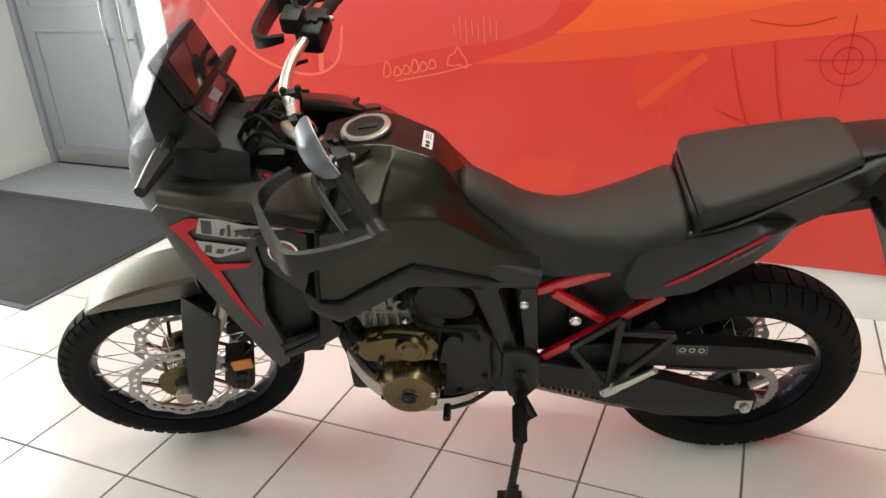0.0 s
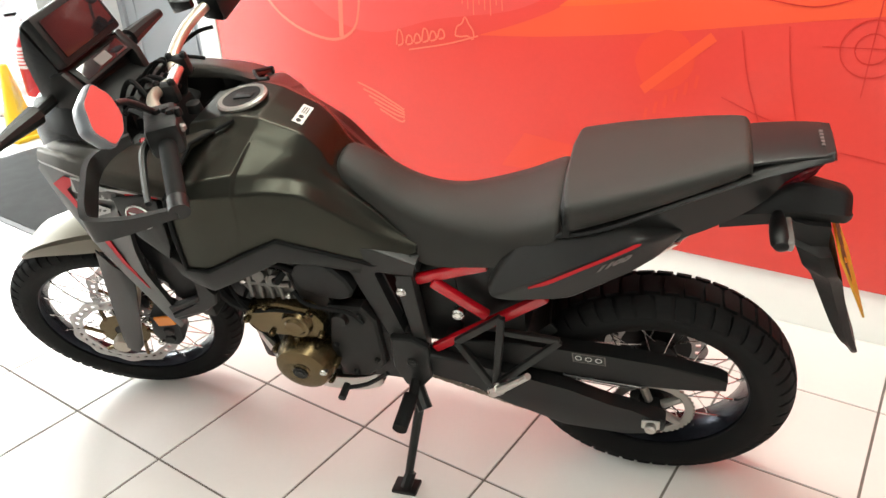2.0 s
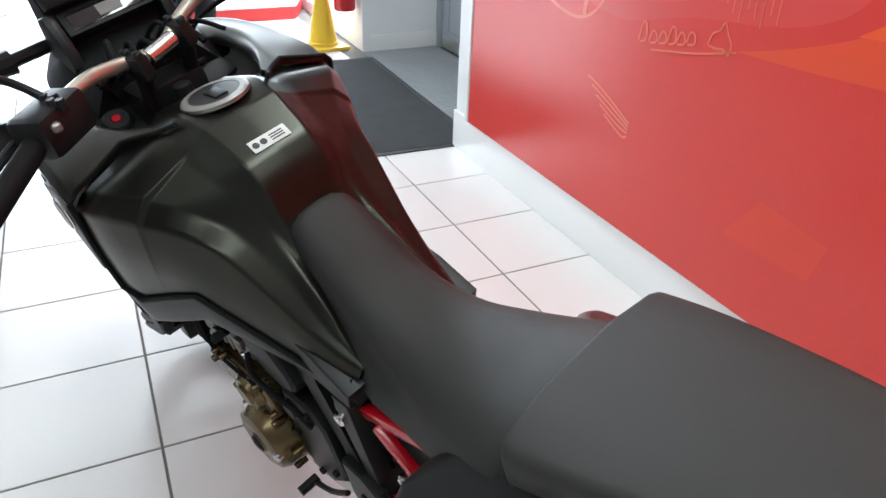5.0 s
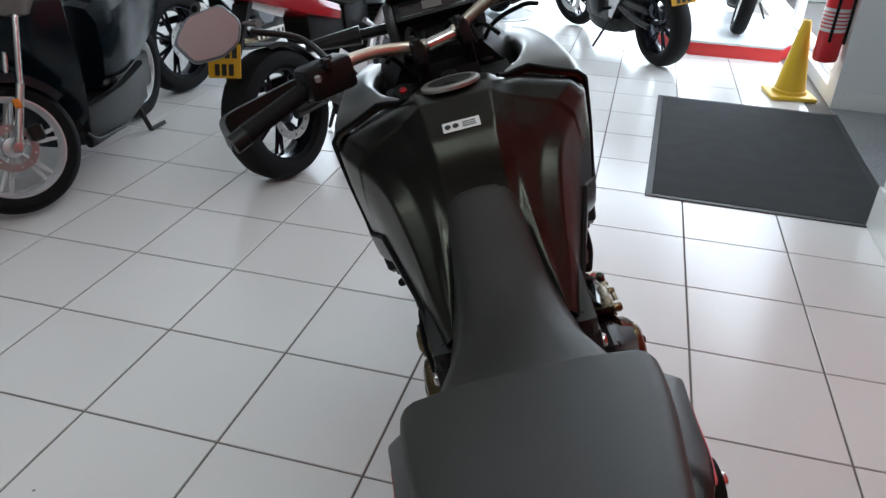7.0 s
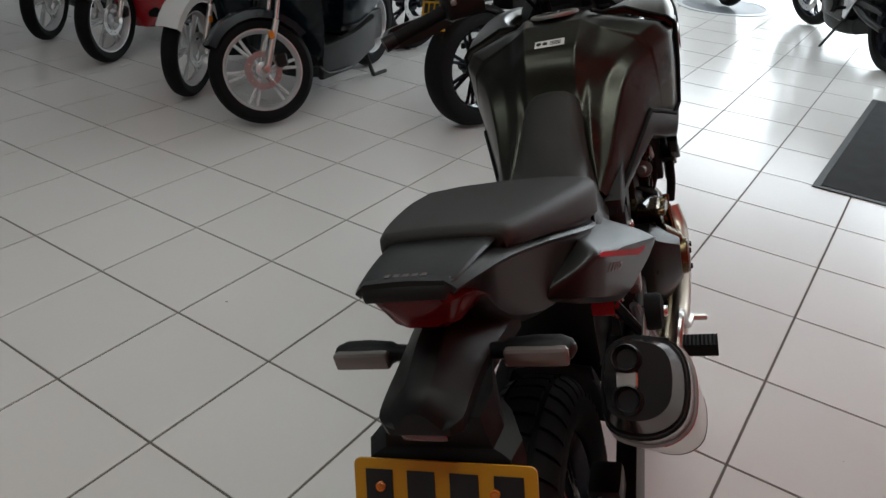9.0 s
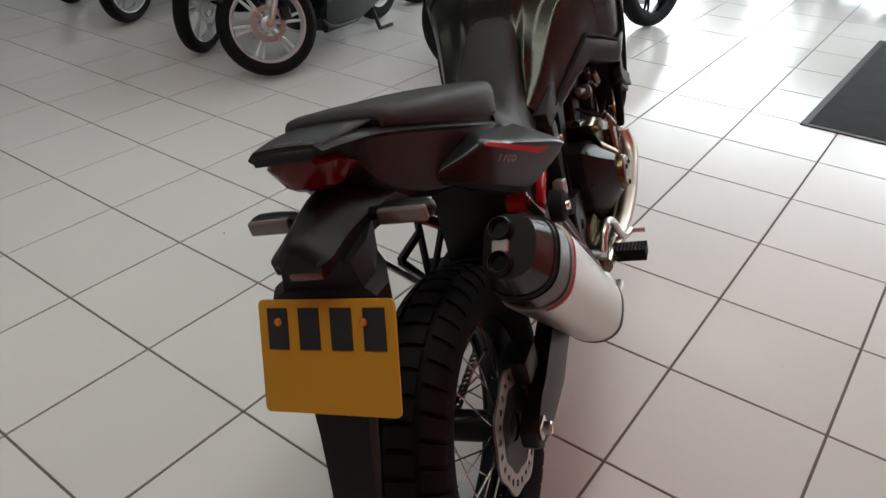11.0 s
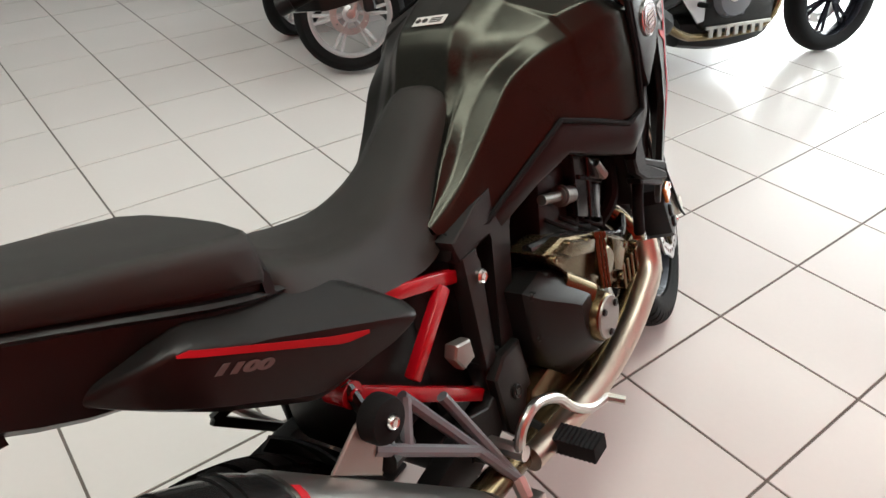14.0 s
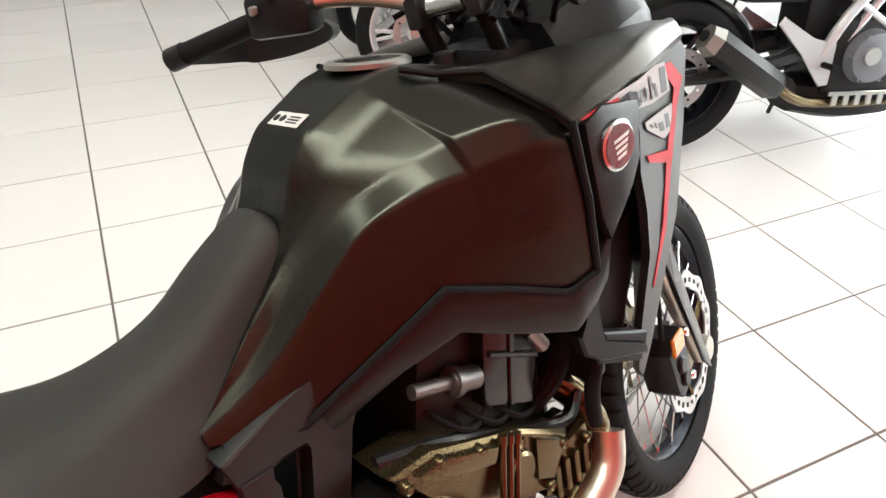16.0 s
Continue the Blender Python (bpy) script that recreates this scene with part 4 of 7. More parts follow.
part("rider_seat", seat_secs([(0.727, 0.966, 0.044, 0.02), (0.721, 0.984, 0.058, 0.03), (0.700, 0.990, 0.067, 0.035), (0.64, 0.954, 0.074, 0.04), (0.58, 0.911, 0.081, 0.042), (0.52, 0.888, 0.088, 0.040), (0.455, 0.878, 0.102, 0.028),
                              (0.38, 0.887, 0.124, 0.016), (0.31, 0.905, 0.139, 0.020), (0.255, 0.929, 0.143, 0.035), (0.225, 0.940, 0.140, 0.035), (0.208, 0.928, 0.130, 0.03)]), "seat", bike, "grey-black grained rider seat", 50)
cushion, base = [], []
for x, zt, zb, w in ((0.2135, 0.972, 0.928, 0.136), (0.209, 0.985, 0.920, 0.146), (0.19, 0.990, 0.926, 0.149), (0.10, 1.011, 0.952, 0.140), (0.0, 1.036, 0.988, 0.121), (-0.06, 1.051, 1.010, 0.107), (-0.10, 1.060, 1.024, 0.096), (-0.121, 1.063, 1.032, 0.088), (-0.130, 1.055, 1.038, 0.082)):
    half = [(0.01, zt + 0.003), (w * 0.5, zt + 0.002), (w - 0.017, zt), (w - 0.008, zt - 0.003), (w - 0.002, zt - 0.010), (w, zt - 0.020), (w - 0.003, zb + 0.008), (w - 0.010, zb), (0.01, zb)]
    back = lambda y: 0.016 * (y / 0.149) ** 4 * max(0, min(1, (x - 0.10) / 0.09))
    cushion.append([(x - back(y), y, q) for y, q in half] + [(x - back(y), -y, q) for y, q in half[::-1]])
    half = [(0.01, zb + 0.01), (w - 0.016, zb + 0.004), (w - 0.018, zb - 0.034), (0.01, zb - 0.034)]
    base.append([(x, y, q) for y, q in half] + [(x, -y, q) for y, q in half[::-1]])
pillion = part("pillion_seat", loft(bmesh.new(), blend(cushion, 3)), "seat", bike, "grey-black grained pillion seat", 40)
shell = loft(bmesh.new(), blend(base, 2))
lip = []
for x, top in ((0.205, 0.962), (0.214, 0.964), (0.219, 0.955)):
    half = [(0.01, top), (0.10, top - 0.003), (0.128, top - 0.012), (0.138, top - 0.03), (0.138, 0.90), (0.01, 0.89)]
    lip.append([(x - 0.016 * (y / 0.149) ** 4, y, q) for y, q in half] + [(x - 0.016 * (y / 0.149) ** 4, -y, q) for y, q in half[::-1]])
loft(shell, lip)
part("seat_base", shell, "plastic", pillion, "black pillion seat base")
tail = []
for x, zf, zb, w in ((0.44, 0.815, 0.765, 0.080), (0.30, 0.872, 0.79, 0.118), (0.20, 0.905, 0.81, 0.138), (0.12, 0.934, 0.830, 0.141), (-0.02, 0.990, 0.868, 0.113), (-0.14, 1.034, 0.935, 0.089), (-0.20, 1.050, 1.006, 0.077), (-0.235, 1.058, 1.038, 0.069), (-0.264, 1.063, 1.055, 0.060)):
    half = [(0.01, zf + 0.010), (w * 0.78, zf + 0.008), (w - 0.005, zf + 0.002), (w, zf - 0.003), (w - 0.006, zf - 0.009), (w * 0.80, zb + 0.012), (w * 0.62, zb), (0.01, zb)]
    tail.append([(x, y, q) for y, q in half] + [(x, -y, q) for y, q in half[::-1]])
part("rear_cowl", loft(bmesh.new(), blend(tail, 3)), "plastic2", bike, "dark grey rear cowl and grab rail", 28)
deck = []
for x, z, w in ((-0.128, 1.052, 0.070), (-0.135, 1.056, 0.070), (-0.20, 1.066, 0.064), (-0.250, 1.070, 0.058), (-0.262, 1.068, 0.054), (-0.270, 1.060, 0.048)):
    half = [(0.01, z), (w * 0.85, z - 0.001), (w * 0.97, z - 0.003), (w, z - 0.006), (w * 0.98, z - 0.009), (0.01, z - 0.009)]
    deck.append([(x, y, q) for y, q in half] + [(x, -y, q) for y, q in half[::-1]])
part("grab_handle_top", loft(bmesh.new(), blend(deck, 2)), "plastic2", bike, "", 40)
badge = bmesh.new()
for k in range(5):
    box(badge, (-0.250, 0.024 - k * 0.011 - 0.003, 1.0700), (-0.244, 0.024 - k * 0.011 + 0.0035, 1.0712))
part("tail_badge", badge, "decal_grey", bike)


def panel_face(x, z):
    """Half width of the rear side panel: folded along a line that falls towards the front."""
    d = z - 0.866 + (x - 0.18) * 0.44
    soft = 0.5 * (d + math.sqrt(d * d + 0.00001))
    u = max(0, min(0.40, x + 0.06))
    dive = 0.030 * max(0, 1 - (x + 0.03) / 0.06) ** 1.5
    return -dive + 0.104 + 0.42 * min(u, 0.13) + 0.19 * max(0, u - 0.13) + 0.16 * d - 1.65 * soft


def chain(pts, x):
    for (xa, za), (xb, zb) in zip(pts, pts[1:]):
        if x <= xb:
            return za + (zb - za) * (x - xa) / (xb - xa)
    return pts[-1][1]


def side_panel():
    """A shell with a rounded rim, drawn station by station from tail to front."""
    top = [(-0.03, 0.903), (-0.01, 0.914), (0.09, 0.936), (0.12, 0.928), (0.21, 0.910), (0.285, 0.880), (0.33, 0.835), (0.358, 0.802)]
    low = [(-0.03, 0.897), (0.023, 0.862), (0.086, 0.818), (0.187, 0.758), (0.215, 0.756), (0.30, 0.770), (0.335, 0.782), (0.358, 0.798)]
    bm = bmesh.new()
    rows = []
    xs = [-0.03, -0.0275, -0.025, -0.022] + [-0.02 + 0.0125 * i for i in range(29)] + [0.338, 0.345, 0.352, 0.358]
    for x in xs:
        lo, hi = chain(low, x), chain(top, x)
        end = min(1.0, max(0.0, (0.358 - x) / 0.014), max(0.0, (x + 0.03) / 0.008))
        row = [bm.verts.new((x, panel_face(x, lo) - 0.034, lo))]
        fold = min(max(0.866 - (x - 0.18) * 0.44, lo + (hi - lo) * 0.3), hi - (hi - lo) * 0.3)
        ladder = [lo + (fold - lo) * k / 8 for k in range(9)] + [fold + (hi - fold) * k / 8 for k in range(1, 9)]
        for z in ladder:
            rim = min(1.0, (z - lo) / 0.006, (hi - z) / 0.010, end)
            row.append(bm.verts.new((x, panel_face(x, z) + 0.008 - 0.010 * (1 - math.sqrt(max(0.0, 1 - (1 - rim) ** 2))), z)))
        row.append(bm.verts.new((x, panel_face(x, hi) - 0.034, hi)))
        rows.append(row)
    for ra, rb in zip(rows, rows[1:]):
        for k in range(len(ra)):
            n = (k + 1) % len(ra)
            bm.faces.new((ra[k], ra[n], rb[n], rb[k]))
    bm.faces.new(rows[0])
    bm.faces.new(rows[-1])
    bmesh.ops.recalc_face_normals(bm, faces=bm.faces)
    return bm


panels = both("side_panel", side_panel, "plastic2", "dark grey rear side panel with a red flash and figures")
for s, pnl in zip((1, -1), panels):
    f = lambda x, z: s * (panel_face(x, z) + 0.0088)
    g = lambda x, z: f(x, z) + 0.0012 * s
    stations = [0.0535 + 0.0135 * i for i in range(17)]
    low_edge, top_edge = ((0.052, 0.917), (0.235, 0.818), (0.275, 0.811)), ((0.052, 0.9185), (0.060, 0.921), (0.22, 0.838), (0.275, 0.815))
    flash = loft(bmesh.new(), [[(x, fn(x, z), z) for fn, z in ((f, lo), (f, hi), (g, hi), (g, lo))] for x, lo, hi in [(x, chain(low_edge, x), chain(top_edge, x)) for x in stations]])
    part("red_flash", flash, "decal_red", pnl)
    txt = bpy.data.curves.new("numeral", "FONT")
    txt.offset = 0.0018
    txt.body, txt.size, txt.extrude, txt.align_x, txt.shear = "1100", 0.030, 0.0006, "CENTER", 0.5
    tob = bpy.data.objects.new("numeral", txt)
    me = bpy.data.meshes.new_from_object(tob)
    bpy.data.objects.remove(tob)
    bm = bmesh.new()
    bm.from_mesh(me)
    cx, cz = 0.108, 0.862
    for v in bm.verts:
        u, h, d = v.co.x * 1.15, v.co.y * 0.62, v.co.z
        x, z = cx - s * u * 0.89, cz + h + s * u * 0.45
        v.co = Vector((x, f(x, z) + s * (0.0005 + d), z))
    part("numeral", bm, "decal_grey", pnl, "grey figures 1100")

# tail lamp, plate holder, signals
lamp = []
for x, zt, zb, w in ((-0.180, 1.010, 0.978, 0.066), (-0.196, 1.028, 0.984, 0.066), (-0.222, 1.045, 0.988, 0.060), (-0.246, 1.051, 1.002, 0.050), (-0.256, 1.052, 1.024, 0.036)):
    half = [(0.005, zt), (w * 0.8, zt - 0.002), (w, zt - 0.014), (w * 0.6, zb + 0.006), (w * 0.35, zb), (0.005, zb)]
    lamp.append([(x, y, q) for y, q in half] + [(x, -y, q) for y, q in half[::-1]])
part("tail_lamp", loft(bmesh.new(), blend(lamp, 2)), "redlens", bike, "dark red wedge-shaped tail lamp", 24)
beak = []
for x, zt, zb, w in ((-0.09, 0.975, 0.895, 0.070), (-0.16, 0.978, 0.902, 0.062), (-0.225, 0.982, 0.906, 0.054), (-0.280, 0.968, 0.912, 0.052), (-0.312, 0.958, 0.910, 0.050), (-0.326, 0.943, 0.914, 0.038)):
    half = [(0.005, zt), (w * 0.30, zt - 0.003), (w * 0.72, zt - 0.022), (w, zt * 0.4 + zb * 0.6), (w * 0.94, zb), (0.005, zb)]
    beak.append([(x, y, q) for y, q in half] + [(x, -y, q) for y, q in half[::-1]])
holder_ob = part("plate_holder", loft(bmesh.new(), blend(beak, 3)), "plastic", bike, "black rear mudguard and plate holder", 24)
stem = []
for x0, x1, z, w in ((-0.185, -0.290, 0.915, 0.066), (-0.215, -0.292, 0.872, 0.074), (-0.232, -0.300, 0.862, 0.096), (-0.252, -0.318, 0.815, 0.096), (-0.272, -0.335, 0.785, 0.078), (-0.300, -0.355, 0.72, 0.052), (-0.345, -0.390, 0.62, 0.044), (-0.375, -0.412, 0.565, 0.040), (-0.392, -0.420, 0.545, 0.036), (-0.400, -0.416, 0.532, 0.028)):
    stem.append([(x1, w * 0.9, z - 0.006), (x1 * 0.6 + x0 * 0.4, w, z), (x0, w * 0.8, z + 0.010), (x0, -w * 0.8, z + 0.010), (x1 * 0.6 + x0 * 0.4, -w, z), (x1, -w * 0.9, z - 0.006)])
part("mudguard_tongue", loft(bmesh.new(), blend(stem, 2)), "plastic", holder_ob, "", 26)
part("plate_lamp", boxed((-0.318, -0.028, 0.896), (-0.290, 0.028, 0.915), 0.006, 2), "badge_red", holder_ob, "dark red lamp over the plate")
plate_m = Matrix.Translation((-0.346, -0.006, 0.788)) @ Matrix.Rotation(radians(2.0), 4, "X") @ Matrix.Rotation(radians(26), 4, "Y")
pl = boxed((-0.002, -0.110, -0.082), (0.002, 0.110, 0.082), 0.0)
bmesh.ops.bevel(pl, geom=[e for e in pl.edges if abs(e.verts[0].co.x - e.verts[1].co.x) > 0.001], offset=0.008, segments=3, affect="EDGES", profile=0.5)
plate_ob = part("number_plate", turned(pl, plate_m), "plate", bike, "yellow rear number plate with black characters")
ink = bmesh.new()
for k in range(4):
    y = 0.078 - k * 0.052
    box(ink, (-0.0032, y - 0.017, 0.010), (-0.0022, y + 0.017, 0.070))
part("plate_print", turned(ink, plate_m), "ink", plate_ob)
for y in (0.076, -0.062):
    part("plate_screw", turned(bolt(bmesh.new(), (-0.004, y, 0.050), 0.006, -0.003, "x"), plate_m), "amber", plate_ob, "orange plate screw")


def signal():
    """A flat drooping housing with a rounded outer end."""
    rings = []
    for y, r in ((0.050, 0.010), (0.070, 0.011), (0.078, 0.015), (0.110, 0.0175), (0.140, 0.017), (0.153, 0.012), (0.158, 0.004)):
        rings.append([(-0.192 + 1.1 * r * math.cos(a), y, 0.930 + 0.95 * r * math.sin(a)) for a in [2 * math.pi * k / 14 for k in range(14)]])
    return loft(bmesh.new(), rings)


def lens():
    return boxed((-0.2145, 0.074, 0.918), (-0.200, 0.152, 0.943), 0.007, 3)


both("rear_signal", signal, "plastic", "slim black turn signal")
both("signal_lens", lens, "clearlens", "smoked clear signal lens")

# ---- red subframe and passenger pegs ----
def rail(p, q, w=0.013):
    return lambda: tubed([p, q], w, 8)


for p, q in (((0.508, 0.126, 0.728), (0.385, 0.128, 0.634)), ((0.530, 0.127, 0.497), (0.247, 0.127, 0.714)), ((0.550, 0.117, 0.722), (0.378, 0.117, 0.786))):
    def rect(p=p, q=q):
        d = (Vector(q) - Vector(p)).normalized()
        n = Vector((-d.z, 0, d.x))
        rings = [[Vector(e) + n * a + Vector((0, b, 0)) for a, b in ((0.0125, 0.010), (-0.0125, 0.010), (-0.0125, -0.010), (0.0125, -0.010))] for e in (p, q)]
        bm = loft(bmesh.new(), rings)
        bmesh.ops.bevel(bm, geom=list(bm.edges), offset=0.005, segments=2, affect="EDGES", profile=0.5)
        return bm
    both("subframe_rail", rect, "red", "red powder-coated subframe rail")
part("subframe_lug", mirrored(bolt(tubed([(0.262, 0.100, 0.704), (0.262, 0.140, 0.704)], 0.020, 14), (0.262, 0.142, 0.704), 0.011)), "red", bike)


def peg_bracket():
    bm = bmesh.new()
    knee = Vector((0.368, 0.190, 0.440))
    for p, q in (((0.46, 0.158, 0.565), knee), ((0.345, 0.158, 0.665), knee), ((0.214, 0.162, 0.612), knee + Vector((-0.012, 0, 0.03))), ((0.345, 0.158, 0.618), (0.214, 0.162, 0.612)), ((0.46, 0.158, 0.565), (0.345, 0.158, 0.665))):
        d = (Vector(q) - Vector(p)).normalized()
        n = Vector((-d.z, 0, d.x)).normalized()
        one = loft(bmesh.new(), [[Vector(e) + n * a + Vector((0, b, 0)) for a, b in ((0.009, 0.007), (-0.009, 0.007), (-0.009, -0.007), (0.009, -0.007))] for e in (p, q)])
        bmesh.ops.bevel(one, geom=list(one.edges), offset=0.003, segments=2, affect="EDGES", profile=0.5)
        me = bpy.data.meshes.new("bar")
        one.to_mesh(me)
        one.free()
        bm.from_mesh(me)
        bpy.data.meshes.remove(me)
    return lathe(bm, [(0.0, -0.016), (0.014, -0.014), (0.016, 0.0), (0.014, 0.014), (0.0, 0.016)], knee, "y", 14)


part("peg_bracket", peg_bracket(), "plastic2", bike, "dark grey passenger peg bracket")
knee_r = Vector((0.468, -0.215, 0.390))
prb = tubed([(0.322, -0.165, 0.662), knee_r], 0.0095, 8)
for p, q in (((0.400, -0.165, 0.602), knee_r), ((0.325, -0.168, 0.658), (0.285, -0.188, 0.612)), ((0.225, -0.19, 0.655), (0.405, -0.20, 0.500))):
    tube(prb, [p, q], 0.0095, 8)
part("peg_bracket", prb, "midgrey", bike, "dark grey passenger peg bracket")
part("passenger_peg", tube(tubed([(0.368, 0.198, 0.446), (0.330, 0.220, 0.500), (0.272, 0.252, 0.588)], (0.013, 0.008), 8), [(0.375, 0.19, 0.432), (0.352, 0.205, 0.468)], 0.016, 8), "alu", bike, "folded aluminium passenger peg")
part("passenger_peg", tube(boxed((0.40, -0.262, 0.352), (0.475, -0.225, 0.372), 0.005, 2), [(0.468, -0.215, 0.390), (0.455, -0.235, 0.365)], 0.014, 8), "alu", bike, "folded aluminium passenger peg")
part("hanger_bush", lathed([(0.006, -0.222), (0.012, -0.226), (0.030, -0.222), (0.033, -0.215), (0.033, -0.195), (0.006, -0.195)], (0.240, 0, 0.700), "y", 24, True), "rubber", bike, "rubber muffler hanger bush")
part("hanger_bolt", bolt(bmesh.new(), (0.240, -0.224, 0.700), 0.010, -0.008), "steel", bike)
part("hanger_strap", slabbed([(0.235, 0.712), (0.262, 0.690), (0.222, 0.615), (0.150, 0.680), (0.208, 0.712)], -0.196, -0.190, 0.002, 1), "case", bike, "polished muffler hanger plate")


def rider_peg():
    comb = [(0.205 + k * 0.0045, 0.396 if k % 2 else 0.3935) for k in range(24)] + [(0.3085 - k * 0.0045, 0.362 if k % 2 else 0.3645) for k in range(24)]
    bm = loft(bmesh.new(), [[(x, y, z) for y, z in comb] for x in (0.568, 0.612)])
    return tube(bm, [(0.59, 0.13, 0.40), (0.585, 0.20, 0.39)], 0.013, 8)


part("rider_peg", tube(tubed([(0.592, 0.20, 0.378), (0.592, 0.300, 0.376)], 0.019, 14), [(0.59, 0.13, 0.40), (0.585, 0.20, 0.385)], 0.013, 8), "rubber", bike, "black rubber foot peg")
part("rider_peg", mirrored(rider_peg()), "rubber", bike, "black serrated foot peg")


# ---- frame, engine ----
def spar():
    pts = [(1.03, 0.735), (0.955, 0.715), (0.885, 0.785), (0.76, 0.797), (0.705, 0.765), (0.691, 0.742), (0.637, 0.512), (0.615, 0.50), (0.590, 0.52), (0.596, 0.540), (0.645, 0.745), (0.640, 0.765), (0.60, 0.752), (0.548, 0.745), (0.535, 0.79), (0.62, 0.82), (0.80, 0.86), (1.0, 0.80)]
    return slabbed(pts, 0.105, 0.142, 0.006, 2)


def pivot_plate():
    return slabbed([(0.640, 0.555), (0.665, 0.535), (0.66, 0.43), (0.60, 0.395), (0.555, 0.42), (0.545, 0.52), (0.542, 0.552)], 0.100, 0.138, 0.008, 2)


both("pivot_plate", pivot_plate, "frame")
both("frame_spar", spar, "frame", "satin black steel frame")


def window_rib():
    return slabbed([(0.548, 0.755), (0.590, 0.755), (0.584, 0.73), (0.578, 0.543), (0.542, 0.540), (0.545, 0.62)], 0.112, 0.146, 0.006, 2)


both("frame_leg", window_rib, "frame")
both("frame_bolt", lambda: bolt(bmesh.new(), (0.578, 0.148, 0.708), 0.013, 0.008), "steel", "bright frame bolt")
part("lower_bolt", bolt(bmesh.new(), (0.453, 0.135, 0.640), 0.016, 0.010), "steel", bike)
both("pivot_cover", lambda: bolt(slabbed([(0.632, 0.55), (0.575, 0.552), (0.538, 0.525), (0.542, 0.41), (0.575, 0.365), (0.618, 0.372), (0.640, 0.44)], 0.136, 0.162, 0.010, 3), (0.585, 0.164, 0.47), 0.014, 0.004), "plastic2", "black pivot cover")
part("crankcase", boxed((0.60, -0.135, 0.345), (0.985, 0.135, 0.60), 0.035, 3), "engine", bike, "dark cast engine crankcase")
part("cylinder_block", turned(boxed((-0.09, -0.15, 0.0), (0.10, 0.15, 0.26), 0.02, 2), Matrix.Translation((0.84, 0, 0.56)) @ Matrix.Rotation(radians(14), 4, "Y")), "engine", bike)


def head():
    bm = slabbed([(0.998, 0.690), (0.985, 0.745), (0.930, 0.775), (0.862, 0.765), (0.850, 0.655), (0.900, 0.630), (0.968, 0.615)], 0.09, 0.158, 0.010, 2)
    for a in (0.10, 0.34, 0.58, 0.82):
        p, q = Vector((0.985, 0.162, 0.655)).lerp(Vector((0.865, 0.162, 0.660)), a), Vector((0.970, 0.162, 0.752)).lerp(Vector((0.872, 0.162, 0.760)), a)
        tube(bm, [p, q], 0.007, 8)
    tube(bm, [(0.992, 0.160, 0.700), (0.858, 0.160, 0.705)], 0.009, 8)
    tube(bm, [(0.985, 0.158, 0.745), (0.930, 0.158, 0.772), (0.866, 0.158, 0.764)], 0.008, 8)
    tube(bm, [(0.882, 0.14, 0.735), (0.872, 0.195, 0.752)], 0.013, 12)
    return tube(bm, [(0.925, 0.15, 0.735), (0.922, 0.182, 0.745)], 0.016, 12)


cyl = part("cylinder_head", head(), "cast", bike, "grey cast aluminium cylinder head")
for x, z in ((0.978, 0.708), (0.972, 0.742), (0.945, 0.764), (0.872, 0.752), (0.868, 0.672), (0.955, 0.632), (0.915, 0.642)):
    part("head_bolt", bolt(bmesh.new(), (x, 0.163, z), 0.009, 0.008), "steel", cyl)
part("starter_lead", tubed([(0.850, 0.165, 0.690), (0.820, 0.182, 0.668), (0.760, 0.180, 0.655), (0.715, 0.172, 0.640), (0.690, 0.165, 0.600)], 0.0055, 8, 5), "rubber", bike)
part("breather_hose", tubed([(0.985, 0.13, 0.775), (0.940, 0.165, 0.790), (0.880, 0.172, 0.785), (0.835, 0.165, 0.760)], 0.009, 10, 5), "rubber", bike, "black breather hose over the cylinder head")
part("sensor_lead", tubed([(0.995, 0.14, 0.66), (1.012, 0.165, 0.62), (1.005, 0.172, 0.56), (0.975, 0.165, 0.51), (0.945, 0.16, 0.45)], 0.0045, 8, 5), "rubber", bike)
part("clutch_cable", tubed([(1.04, 0.15, 0.80), (1.020, 0.175, 0.70), (0.985, 0.185, 0.625), (0.90, 0.19, 0.64), (0.81, 0.182, 0.625)], 0.0042, 8, 5), "rubber", bike)
part("plug_cap", tubed([(0.874, 0.185, 0.748), (0.862, 0.20, 0.752), (0.850, 0.18, 0.765)], 0.009, 10, 3), "rubber", bike)
part("expansion_tank", slabbed([(1.075, 0.60), (0.995, 0.58), (0.985, 0.68), (1.0, 0.76), (1.075, 0.79)], 0.085, 0.135, 0.012, 2), "plastic", bike, "black coolant tank behind the radiator")
upper = slabbed([(1.015, 0.585), (0.985, 0.635), (0.90, 0.655), (0.82, 0.645), (0.79, 0.60), (0.80, 0.55), (0.86, 0.535), (0.98, 0.54)], 0.13, 0.185, 0.012, 3)
lathe(upper, [(0.0, 0.204), (0.022, 0.206), (0.028, 0.2), (0.036, 0.2), (0.042, 0.185)], (0.858, 0, 0.597), "y", 28)
up = part("upper_engine_cover", upper, "bronze", bike, "bronze engine cover with bolts")
for x, z in ((1.0, 0.59), (0.97, 0.632), (0.82, 0.635), (0.80, 0.565), (0.93, 0.645), (0.94, 0.55), (0.87, 0.548)):
    part("cover_bolt", bolt(bmesh.new(), (x, 0.188, z), 0.008, 0.007), "bronze", up)
clutch = lathed([(0.0, 0.222), (0.022, 0.222), (0.026, 0.218), (0.055, 0.220), (0.070, 0.214), (0.079, 0.198), (0.083, 0.16), (0.083, 0.12)], (0.875, 0, 0.445), "y", 40)
alt = part("alternator_cover", clutch, "bronze", bike, "round bronze alternator cover")
